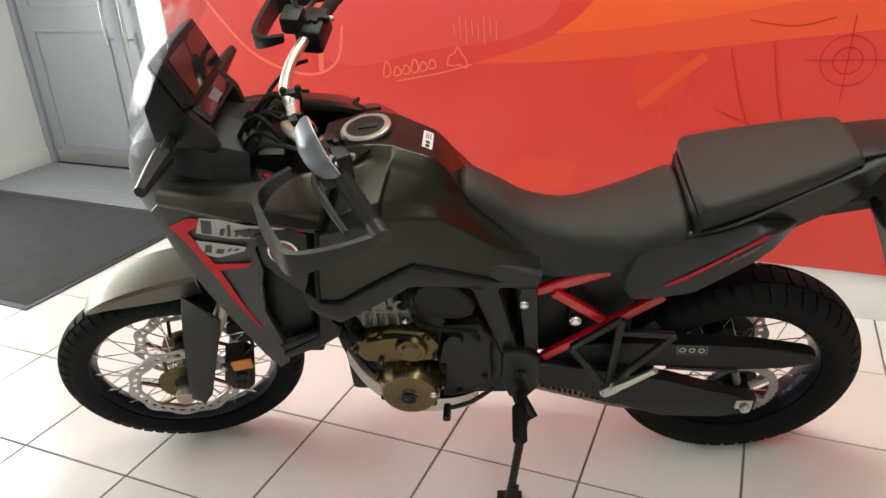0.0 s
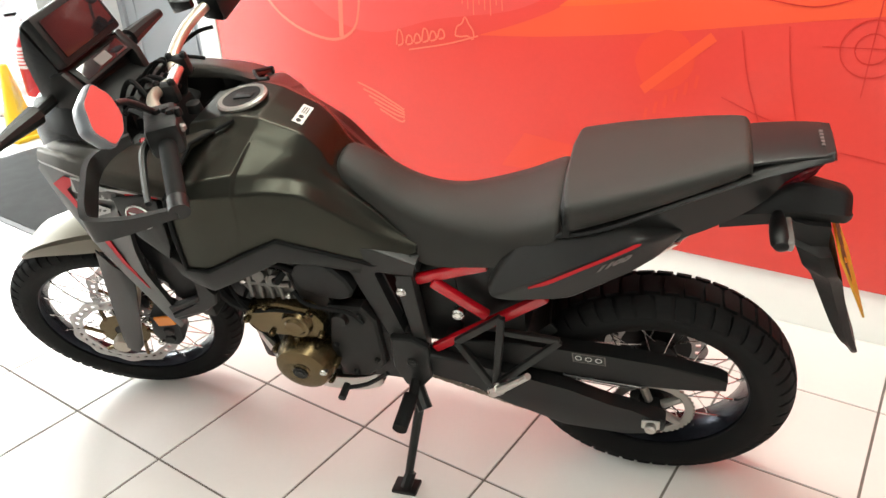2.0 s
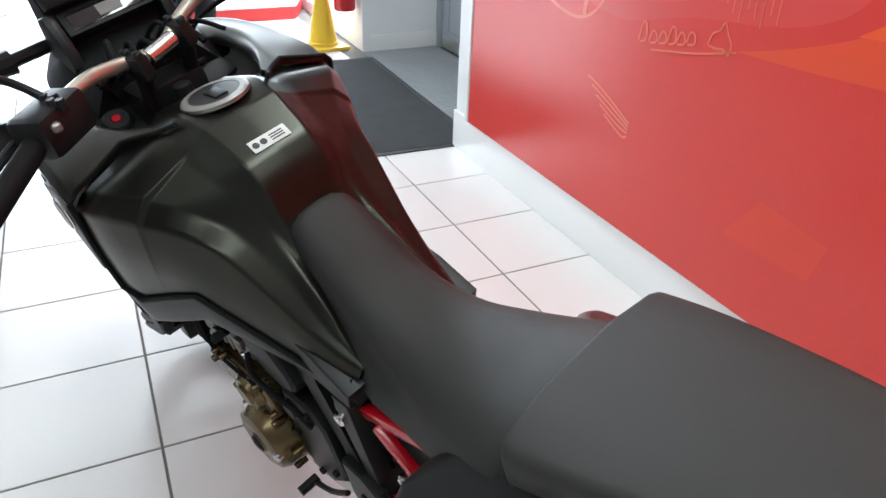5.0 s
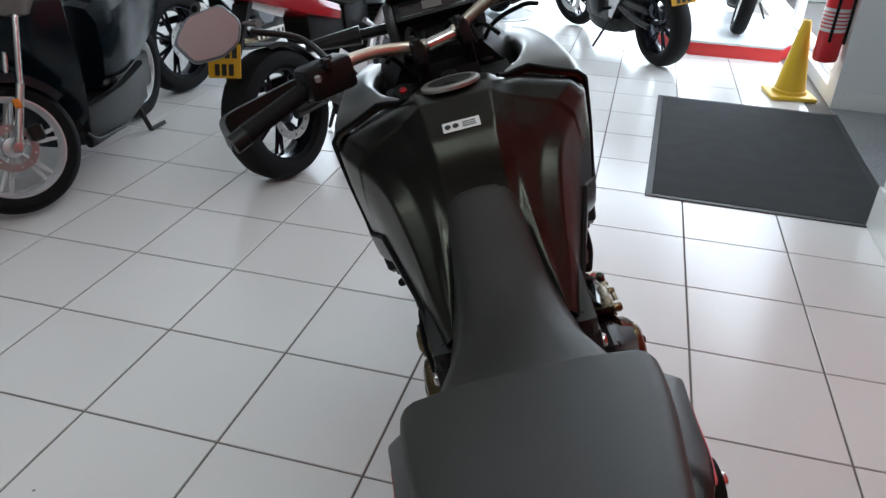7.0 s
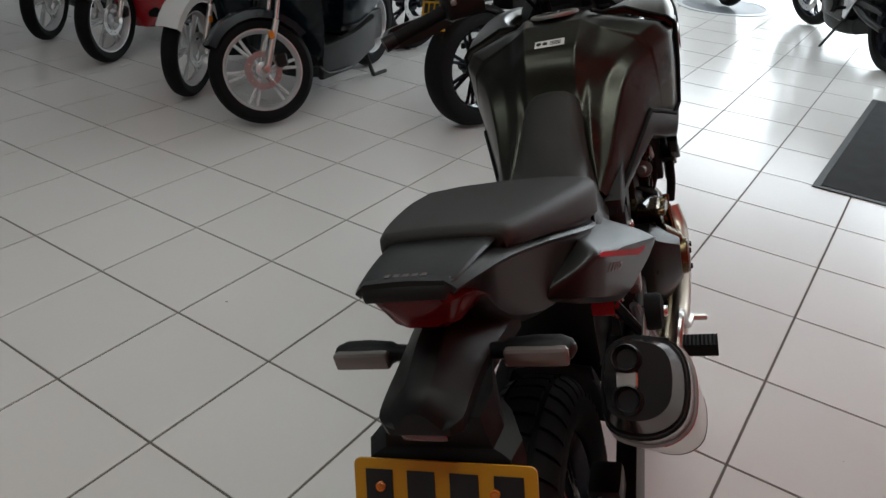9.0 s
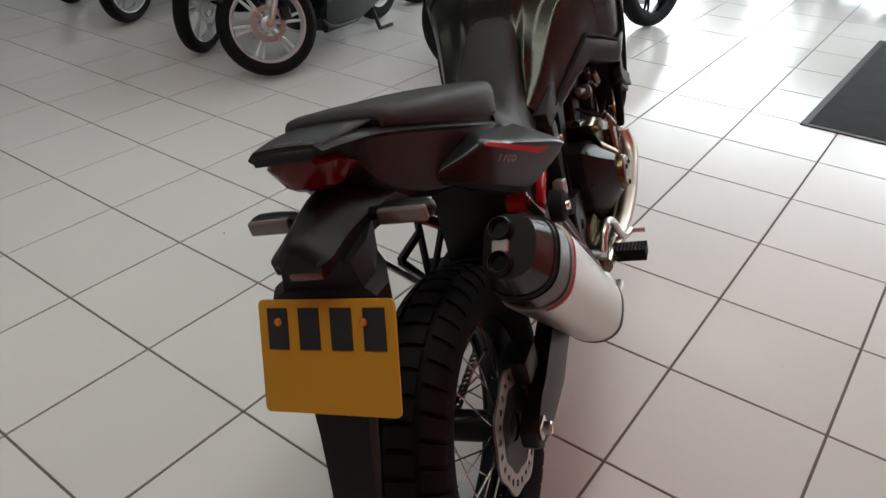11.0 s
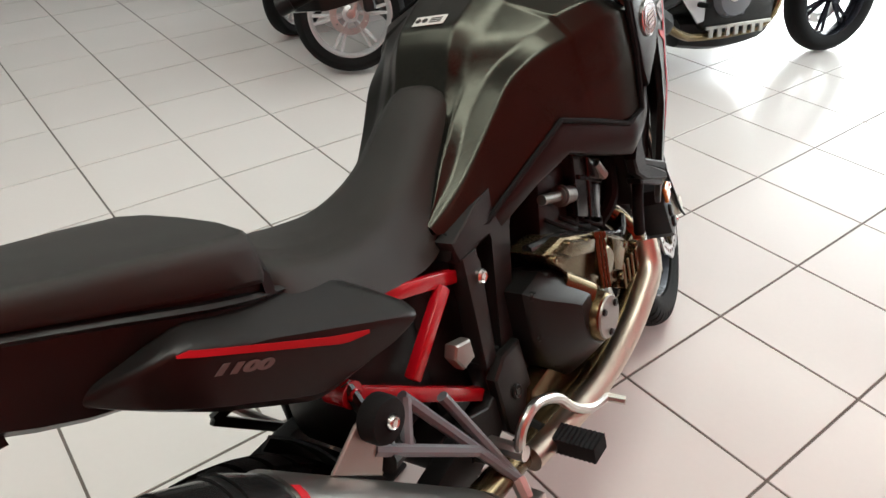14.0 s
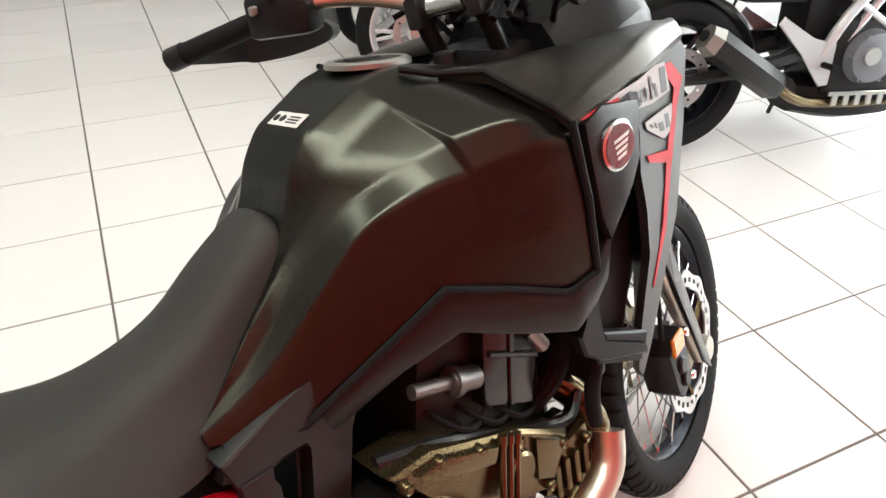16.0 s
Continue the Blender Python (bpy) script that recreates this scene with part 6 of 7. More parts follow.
shrouds = both("side_fairing", fairing, "fairing", "matt grey side fairing with a red and silver graphic")
for s, sh in zip((1, -1), shrouds):
    fo = lambda x, z: s * (fair(x, z) - 0.5 * max(0, z - 1.055) + 0.0006)
    fi = lambda x, z: s * (fair(x, z) - 0.5 * max(0, z - 1.055) + 0.0018)
    part("fairing_stripe", slabbed([(1.318, 0.962), (1.284, 0.955), (1.256, 0.905), (1.226, 0.815), (1.196, 0.722), (1.204, 0.722), (1.240, 0.800), (1.272, 0.872)][::-1], fo, fi, 0), "decal_red", sh)
    part("stripe_branch", slabbed([(1.262, 0.917), (1.166, 0.942), (1.176, 0.929), (1.258, 0.899)][::-1], fo, fi, 0), "decal_red", sh)
    part("fairing_flash", slabbed([(1.352, 1.002), (1.300, 0.945), (1.286, 0.955), (1.305, 0.998), (1.275, 1.020), (1.262, 1.042), (1.290, 1.040)], fo, fi, 0), "decal_red", sh)
    gf = lambda x, z: fi(x, z) + 0.0002 * s
    gi = lambda x, z: fi(x, z) + 0.0007 * s
    part("fairing_graphic", slabbed([(1.262, 1.046), (1.284, 1.000), (1.20, 1.004), (1.12, 1.016), (1.075, 1.034), (1.035, 1.040), (1.15, 1.050), (1.215, 1.052)], fo, fi, 0), "graphic", sh, "slanted silver patch of a model graphic")
    part("lower_graphic", slabbed([(1.292, 0.978), (1.282, 0.940), (1.245, 0.940), (1.172, 0.976), (1.165, 0.988), (1.22, 0.984)], fo, fi, 0), "graphic", sh, "slanted silver patch of a model graphic")
    for a, b, c, d in ((1.268, 1.004, 0.026, 0.040), (1.224, 1.007, 0.012, 0.024), (1.204, 1.009, 0.009, 0.036), (1.186, 1.013, 0.010, 0.022), (1.166, 1.016, 0.014, 0.022), (1.142, 1.021, 0.014, 0.020), (1.278, 0.948, 0.018, 0.026), (1.250, 0.952, 0.020, 0.018), (1.218, 0.964, 0.009, 0.014), (1.202, 0.970, 0.012, 0.011)):
        part("graphic_bar", slabbed([(a, b), (a - c, b + 0.003), (a - c - 0.009, b + d), (a - 0.009, b + d - 0.003)], gf, gi, 0), "ink", sh)
    part("upper_flash", slabbed([(1.10, 1.032), (1.022, 1.033), (1.022, 1.038), (1.10, 1.040)], fo, fi, 0), "decal_red", sh)
both("inner_shroud", lambda: slabbed([(1.18, 0.98), (1.21, 0.90), (1.18, 0.78), (1.13, 0.63), (1.08, 0.70), (1.07, 0.86), (1.11, 0.94), (1.12, 1.02)], 0.19, 0.215, 0.006, 2), "plastic", "black inner radiator shroud")


def badge_panel():
    return slabbed([(1.025, 1.028), (1.06, 1.042), (1.135, 1.03), (1.135, 0.955), (1.115, 0.92), (1.062, 0.862), (1.045, 0.90)], 0.235, 0.268, 0.006, 2)


bps = both("badge_panel", badge_panel, "plastic2", "dark grey panel carrying a round badge")
for s, bp_ in zip((1, -1), bps):
    rim_ = lathed([(0.0, 0.2735 * s), (0.030, 0.2735 * s), (0.033, 0.272 * s), (0.033, 0.266 * s)], (1.082, 0, 0.985), "y", 32)
    bd = part("badge", rim_, "steel", bp_, "round chrome-edged badge")
    part("badge_field", lathed([(0.0, 0.2750 * s), (0.0285, 0.2750 * s), (0.0285, 0.272 * s)], (1.082, 0, 0.985), "y", 32), "badge_red", bp_)
    wing = bmesh.new()
    for k in range(4):
        slab(wing, [(1.082 + 0.018 - k * 0.002, 1.0 - k * 0.008), (1.082 - 0.014 + k * 0.002, 0.994 - k * 0.0075), (1.082 - 0.014 + k * 0.002, 0.990 - k * 0.0075), (1.082 + 0.015 - k * 0.002, 0.995 - k * 0.008)], 0.2752 * s, 0.2758 * s, 0)
    part("badge_wing", wing, "decal_white", bp_)

# instruments and screen
def tilted(cx, cz, th, lo, hi, bev):
    bm = boxed(lo, hi, bev, 2)
    bm.transform(Matrix.Translation((cx, 0, cz)) @ Matrix.Rotation(th, 4, "Y"))
    return bm


dash = part("instrument_display", tilted(1.272, 1.296, 0.37, (0.0, -0.100, -0.058), (0.035, 0.100, 0.058), 0.008), "plastic", bike, "black touch-screen instrument display")
part("display_glass", tilted(1.270, 1.297, 0.37, (-0.0015, -0.086, -0.043), (0.003, 0.086, 0.043), 0.001), "screen", dash)
low = part("lower_display", tilted(1.252, 1.210, 0.76, (0.0, -0.088, -0.025), (0.03, 0.088, 0.025), 0.005), "plastic", bike, "small lower instrument panel")
part("lower_glass", tilted(1.251, 1.210, 0.76, (-0.0015, -0.075, -0.017), (0.003, 0.075, 0.017), 0.001), "screen", low)
part("lower_digits", tilted(1.250, 1.210, 0.76, (-0.0022, -0.022, -0.011), (-0.0005, 0.022, 0.011), 0.0), "decal_grey", low)
part("dash_shell", loft(bmesh.new(), [[(x, w, zt), (x, w * 1.1, zb), (x, -w * 1.1, zb), (x, -w, zt)] for x, zt, zb, w in ((1.262, 1.195, 1.12, 0.085), (1.285, 1.23, 1.09, 0.10), (1.33, 1.33, 1.06, 0.10), (1.37, 1.25, 1.05, 0.09))]), "plastic", bike, "", 30)
both("dash_arm", lambda: slabbed([(1.225, 1.14), (1.235, 1.185), (1.27, 1.23), (1.31, 1.22), (1.34, 1.12), (1.27, 1.08)], 0.088, 0.112, 0.010, 2), "plastic2")
both("cowl_knob", lambda: lathe(bmesh.new(), [(0, 0.178), (0.014, 0.178), (0.018, 0.172), (0.020, 0.14)], (1.235, 0, 1.055), "y", 20), "plastic2")
sc = []
for x, z, w in ((1.455, 1.15, 0.150), (1.415, 1.24, 0.160), (1.37, 1.32, 0.150), (1.31, 1.40, 0.120), (1.28, 1.435, 0.080)):
    arc = [(w * math.sin(a), 0.075 * (math.cos(a) - 1)) for a in [radians(d) for d in (-85, -60, -36, -12, 12, 36, 60, 85)]]
    sc.append([(x + dx, y, z) for y, dx in arc] + [(x + dx - 0.004, y * 0.985, z) for y, dx in arc[::-1]])
screen_ob = part("windscreen", loft(bmesh.new(), blend(sc, 3)), "glass", bike, "clear curved windscreen", 60)
screen_ob.visible_shadow = False


def front_signal():
    return tube(tubed([(1.33, 0.08, 1.165), (1.316, 0.19, 1.170)], 0.013, 10), [(1.316, 0.18, 1.170), (1.314, 0.25, 1.173), (1.311, 0.313, 1.175)], (0.023, 0.012), 10)


both("front_signal", front_signal, "plastic2", "dark front turn signal")

# handlebar and controls
def bar_pts():
    left = [Vector(p) for p in ((1.083, 0.02, 1.163), (1.083, 0.07, 1.168), (1.045, 0.135, 1.185), (0.99, 0.195, 1.192), (0.935, 0.265, 1.178), (0.845, 0.402, 1.140))]
    right = [steer @ (flip @ (unsteer @ p)) for p in left]
    return right[::-1] + left


part("handlebar", tubed(bar_pts(), 0.0125, 14, 5), "bar", bike, "champagne anodised tapered handlebar")
part("bar_pad", turned(tubed([(1.082, -0.03, 1.166), (1.082, 0.03, 1.166)], 0.0150, 14), steer), "steel", bike)
for y in (0.052, -0.052):
    cl = tube(boxed((1.060, y - 0.013, 1.140), (1.106, y + 0.013, 1.186), 0.008, 2), [(1.085, y, 1.15), (1.125, y, 1.05)], 0.014, 12)
    for x in (1.066, 1.100):
        bolt(cl, (x, y, 1.188), 0.008, 0.006, "z")
    part("bar_clamp", turned(cl, steer), "black", bike, "black bar clamp")
both_steered("grip", lambda: tubed([(0.935, 0.265, 1.178), (0.853, 0.390, 1.1435)], 0.0175, 16), "rubber", "black rubber grip")
both_steered("bar_weight", lambda: tubed([(0.853, 0.390, 1.1435), (0.836, 0.416, 1.136)], 0.0195, 16), "black")


def switchgear():
    bm = bmesh.new()
    bmesh.ops.create_cube(bm, size=1.0)
    bm.transform(Matrix.Translation((0.957, 0.232, 1.183)) @ Matrix.Rotation(radians(-57), 4, "Z") @ Matrix.Diagonal((0.105, 0.066, 0.066, 1)))
    bmesh.ops.bevel(bm, geom=list(bm.edges), offset=0.012, segments=2, affect="EDGES", profile=0.5)
    for k in range(4):
        lathe(bm, [(0, 0.006), (0.006, 0.006), (0.008, 0.0), (0.008, -0.01)], (0.925 + 0.014 * k, 0.215 + 0.008 * (k % 2), 1.217), "z", 10)
    return bm


both_steered("switchgear", switchgear, "plastic", "black switch cluster")
both_steered("switch_button", lambda: boxed((0.903, 0.232, 1.188), (0.916, 0.246, 1.202), 0.003, 1), "case")
both_steered("lever", lambda: tubed([(0.975, 0.245, 1.178), (0.975, 0.29, 1.172), (0.935, 0.36, 1.155), (0.900, 0.41, 1.145)], (0.009, 0.006), 8, 4), "black")


def handguard():
    path = curve_points([(0.842, 0.414, 1.136), (0.92, 0.446, 1.126), (0.985, 0.464, 1.122), (1.012, 0.450, 1.122), (1.055, 0.385, 1.128), (1.088, 0.320, 1.140), (1.075, 0.280, 1.155), (1.03, 0.25, 1.172)], 5)
    rings = []
    for i, p in enumerate(path):
        d = (path[min(i + 1, len(path) - 1)] - path[max(i - 1, 0)]).normalized()
        out = d.cross(Vector((0, 0, 1))).normalized()
        h = 0.010 + 0.020 * max(0.0, math.sin(math.pi * i / (len(path) - 1))) ** 1.5
        rings.append([p + out * 0.006 + Vector((0, 0, h)), p + out * 0.006 - Vector((0, 0, h)), p - out * 0.006 - Vector((0, 0, h)), p - out * 0.006 + Vector((0, 0, h))])
    bm = loft(bmesh.new(), rings)
    return bm


both_steered("handguard", handguard, "plastic2", "dark grey wrap-round hand guard")
both_steered("mirror_stalk", lambda: tubed([(0.965, 0.215, 1.205), (0.985, 0.26, 1.26), (0.945, 0.335, 1.302)], 0.0065, 10, 5), "black")


def mirror_plate(levels):
    """Outlines at growing depth, each with its own scale: a flat glass or a domed shell."""
    out = [(-0.062, -0.010), (-0.050, 0.036), (0.020, 0.048), (0.068, 0.022), (0.060, -0.028), (0.006, -0.046), (-0.036, -0.040)]
    loop = out[-1:] + out + out[:1]
    line = rounded([(0, y, z) for y, z in loop], [0.012] * len(loop))[1:-1]
    bm = loft(bmesh.new(), [[(d, p.y * k, p.z * k) for p in line] for d, k in levels])
    bm.transform(Matrix.Translation((0.912, 0.398, 1.322)) @ Matrix.Rotation(radians(22), 4, "Z") @ Matrix.Rotation(radians(20), 4, "Y") @ Matrix.Rotation(radians(-14), 4, "X") @ Matrix.Diagonal((1, 0.96, 0.98, 1)))
    return bm


both_steered("mirror", lambda: mirror_plate(((0.0, 0.97), (0.003, 1.0), (0.012, 0.99), (0.026, 0.86), (0.036, 0.62), (0.041, 0.3))), "shell", "grey rear-view mirror")
both_steered("mirror_glass", lambda: mirror_plate(((-0.0012, 0.92), (0.002, 0.92))), "mirror", "mirror glass")
part("cable", tubed([(1.0, 0.21, 1.185), (1.06, 0.17, 1.18), (1.14, 0.11, 1.14), (1.19, 0.06, 1.04)], 0.005, 8, 6), "rubber", bike)
part("cable", tubed([(1.09, -0.21, 1.185), (1.13, -0.18, 1.18), (1.18, -0.11, 1.14), (1.21, -0.06, 1.04)], 0.005, 8, 6), "rubber", bike)
res = boxed((-0.030, -0.024, -0.022), (0.030, 0.024, 0.022), 0.008, 2)
part("brake_reservoir", turned(res, steer @ flip @ unsteer @ Matrix.Translation((1.000, 0.235, 1.225)) @ Matrix.Rotation(radians(-57), 4, "Z")), "plastic", bike, "black brake fluid reservoir")
for k in range(7):
    y = -0.075 + k * 0.025
    part("cable", tubed([(1.075 + 0.01 * (k % 3), y * 1.6, 1.150 - 0.008 * (k % 2)), (1.135 + 0.012 * (k % 2), y * 1.2, 1.165 + 0.012 * (k % 3)), (1.185 + 0.01 * (k % 3), y * 0.8 + 0.01, 1.125), (1.215, y * 0.7, 1.06), (1.225, y * 0.6, 0.99)], 0.0045 + 0.0015 * (k % 2), 8, 5), "rubber", bike)
for x, y, z in ((1.165, 0.075, 1.128), (1.19, 0.05, 1.10), (1.155, -0.06, 1.13), (1.20, -0.03, 1.14)):
    part("wire_connector", turned(boxed((-0.016, -0.010, -0.008), (0.016, 0.010, 0.008), 0.003, 1), pose(x, y, z, 20, 35, 30)), "plastic", bike)
part("ignition", lathed([(0, 0.012), (0.010, 0.012), (0.016, 0.010), (0.018, -0.01)], (1.06, 0.0, 1.092), "z", 20), "black", bike)
part("head_stock", boxed((1.10, -0.07, 0.90), (1.22, 0.07, 1.10), 0.02, 2), "black", bike)


# ---- the other machines on the floor ----
def cast_wheel(parent, name, R, r, w, c, n, mat, turn, disc=0.0, disc_side=1, blocks=0):
    """A cast wheel with n twin spokes, its tyre and brake disc."""
    c = Vector(c)
    bm = rim_mesh(bmesh.new(), r, w * 0.72, c, 0.024)
    hub = lathed([(0.02, -w * 0.42), (0.042, -w * 0.36), (0.042, w * 0.36), (0.02, w * 0.42)], c, "y", 20)
    arms = []
    for k in range(n):
        a = 2 * math.pi * k / n
        for da in (-0.11, 0.11):
            p0 = c + Vector((0.035 * math.cos(a), 0, 0.035 * math.sin(a)))
            p1 = c + Vector(((r - 0.018) * math.cos(a + da), 0, (r - 0.018) * math.sin(a + da)))
            arms.append(turned(tubed([p0, p1], (0.013, 0.009), 6), turn))
    whl = part(name, turned(bm, turn), mat, parent)
    for arm_bm in arms:
        part("spoke", arm_bm, mat, whl)
    part("hub", turned(hub, turn), mat, whl)
    ty = bmesh.new()
    prof = [(r - 0.004, -0.36 * w), (r + 0.01, -0.46 * w), ((R + r) / 2, -0.5 * w), (R - 0.022, -0.44 * w), (R - 0.006, -0.26 * w), (R, 0), (R - 0.006, 0.26 * w), (R - 0.022, 0.44 * w), ((R + r) / 2, 0.5 * w), (r + 0.01, 0.46 * w), (r - 0.004, 0.36 * w)]
    lathe(ty, prof, c, "y", 56, True)
    part("tyre", turned(ty, turn), "rubber", whl, "black road tyre")
    if disc:
        part("brake_disc", turned(disc_mesh(bmesh.new(), disc, disc * 0.68, disc_side * (w * 0.5 + 0.004), c, 1, 0.004, 12), turn), "disc", whl)
    return whl


def plate_for(parent, c, tilt, w=0.225, h=0.165):
    m = Matrix.Translation(c) @ Matrix.Rotation(radians(tilt), 4, "Y")
    bm = boxed((-0.002, -w / 2, -h / 2), (0.002, w / 2, h / 2), 0.0)
    pl = part("number_plate", turned(bm, m), "plate", parent, "yellow number plate")
    ink = bmesh.new()
    for z0, n in ((0.012, 4), (-0.062, 3)):
        for k in range(n):
            y = (n - 1) * 0.022 - k * 0.044
            box(ink, (-0.0034, y - 0.015, z0), (-0.0022, y + 0.015, z0 + 0.05))
    part("plate_print", turned(ink, m), "ink", pl)
    return pl


def body(rows, n=3):
    """A rounded shell along x from rows of x, top, bottom and half width."""
    out = []
    for x, zt, zb, w in rows:
        h = zt - zb
        half = [(0.005, zt), (w * 0.6, zt - h * 0.03), (w * 0.92, zt - h * 0.18), (w, zt - h * 0.5), (w * 0.9, zb + h * 0.12), (w * 0.55, zb), (0.005, zb)]
        out.append([(x, y, z) for y, z in half] + [(x, -y, z) for y, z in half[::-1]])
    return loft(bmesh.new(), blend(out, n))


def scooter(x, y, heading, turn_deg, paint, fender, label, group):
    """A big-wheeled scooter on its centre stand; x, y: where the front tyre stands."""
    front = Vector((1.28, 0, 0.283))
    m = Matrix.Translation((x, y, 0)) @ Matrix.Rotation(radians(heading), 4, "Z") @ Matrix.Translation((-1.28, 0, 0))
    s = thing("scooter", m, label, "scooter", group)
    ax = Vector((-0.44, 0, 0.9)).normalized()
    at = Vector((1.05, 0, 0.85))
    st = Matrix.Translation(at) @ Matrix.Rotation(radians(turn_deg), 4, ax) @ Matrix.Translation(-at)
    fix = Vector((x, y, 0)) - (m @ (st @ Vector((1.28, 0, 0))))
    s.matrix_world = Matrix.Translation((fix.x, fix.y, 0)) @ m
    cast_wheel(s, "front_wheel", 0.283, 0.218, 0.095, front, 6, "silver", st, 0.10, 1)
    cast_wheel(s, "rear_wheel", 0.275, 0.19, 0.12, (0.0, 0, 0.278), 5, "silver", still, 0.10, -1)
    for d in (0.085, -0.085):
        part("fork_leg", turned(lathe(tubed([(1.275, d, 0.275), (1.16, d, 0.52)], 0.017, 12), [(0, -0.022), (0.02, -0.02), (0.024, 0), (0.02, 0.02), (0, 0.022)], (1.28, d, 0.283), "y", 14), st), "alu", s, "bright alloy fork leg")
        part("fork_tube", turned(tubed([(1.16, d, 0.52), (1.06, d, 0.78)], 0.013, 12), st), "steel", s)
    part("reflector", turned(boxed((1.195, 0.10, 0.43), (1.225, 0.112, 0.47), 0.003), st), "amber", s)
    part("brake_caliper", turned(boxed((1.15, 0.055, 0.28), (1.21, 0.09, 0.35), 0.01), st), "engine", s)
    rings = []
    for k in range(10):
        a = radians(35 + k * 13)
        rr, w = 0.318, 0.070
        rings.append([(front.x + r * math.cos(a), q, front.z + r * math.sin(a)) for r, q in ((rr - 0.05, -w), (rr - 0.01, -w * 0.9), (rr + 0.008, 0), (rr - 0.01, w * 0.9), (rr - 0.05, w), (rr - 0.051, w - 0.004), (rr - 0.014, w * 0.84), (rr + 0.003, 0), (rr - 0.014, -w * 0.84), (rr - 0.051, -w + 0.004))])
    part("front_fender", turned(loft(bmesh.new(), rings), st), fender, s, "glossy front mudguard")
    shield = []
    for z, xf, xb, w in ((0.17, 0.97, 0.90, 0.15), (0.28, 1.00, 0.92, 0.20), (0.40, 1.03, 0.94, 0.222), (0.54, 1.06, 0.95, 0.226), (0.70, 1.08, 0.95, 0.21), (0.86, 1.05, 0.92, 0.18), (1.0, 0.98, 0.88, 0.12)):
        shield.append([(xf, 0.04, z), (xf - 0.03, w * 0.6, z), (xb + 0.02, w, z), (xb, w * 0.96, z), (xb - 0.01, 0, z), (xb, -w * 0.96, z), (xb + 0.02, -w, z), (xf - 0.03, -w * 0.6, z), (xf, -0.04, z)])
    part("leg_shield", loft(bmesh.new(), blend(shield, 3)), paint, s, "glossy curved leg shield")
    part("front_panel", body([(1.10, 0.88, 0.80, 0.06), (1.06, 0.94, 0.78, 0.10), (1.0, 0.97, 0.77, 0.12)]), "clearlens", s, "clear front lamp panel")
    part("shield_lip", tubed([(0.99, 0.205, 0.26), (0.90, 0.215, 0.20), (0.62, 0.21, 0.17)], 0.008, 8, 4), "black", s)
    for d in (1, -1):
        part("side_skirt", slabbed([(0.95, 0.36), (0.95, 0.17), (0.60, 0.15), (0.30, 0.22), (0.30, 0.42), (0.55, 0.35)], min(0.165 * d, 0.205 * d), max(0.165 * d, 0.205 * d), 0.014, 2), "plastic", s, "dark plastic side skirt")
    part("floorboard", boxed((0.50, -0.17, 0.24), (0.98, 0.17, 0.32), 0.03, 2), "plastic", s)
    part("rear_body", body([(0.56, 0.74, 0.34, 0.13), (0.42, 0.80, 0.34, 0.18), (0.15, 0.84, 0.44, 0.19), (-0.12, 0.86, 0.58, 0.16), (-0.30, 0.84, 0.70, 0.09)]), paint, s, "glossy rear bodywork")
    part("seat", body([(0.50, 0.80, 0.74, 0.10), (0.35, 0.86, 0.76, 0.15), (0.0, 0.90, 0.80, 0.16), (-0.26, 0.92, 0.84, 0.12)]), "seat", s, "black seat")
    part("engine", boxed((-0.02, -0.13, 0.20), (0.46, 0.10, 0.40), 0.03, 2), "engine", s)
    part("exhaust", tubed([(0.30, -0.17, 0.26), (0.10, -0.19, 0.30), (-0.22, -0.20, 0.40)], (0.045, 0.055), 14, 3), "black", s)
    stand = tube(tube(tubed([(0.30, 0.10, 0.24), (0.24, 0.16, 0.012)], 0.014, 8), [(0.30, -0.10, 0.24), (0.24, -0.16, 0.012)], 0.014, 8), [(0.29, -0.12, 0.17), (0.29, 0.12, 0.17)], 0.012, 8)
    tube(stand, [(0.24, 0.16, 0.012), (0.12, 0.19, 0.015)], 0.012, 8)
    part("centre_stand", stand, "black", s)
    return s


scooter(-0.603, -1.458, 12, -42, "teal", "teal", "dark teal big-wheeled scooter with bright alloy wheels, wheel turned", "row of scooters")
scooter(-0.65, -2.21, 16, 10, "teal", "pearl", "blue-black scooter with a white front mudguard", "row of scooters")
scooter(-0.76, -3.16, 16, 6, "cherry", "plastic", "dark red scooter with pale alloy wheels", "row of scooters")
scooter(-0.80, -3.97, 20, 14, "teal", "plastic", "black scooter at the end of the row", "row of scooters")


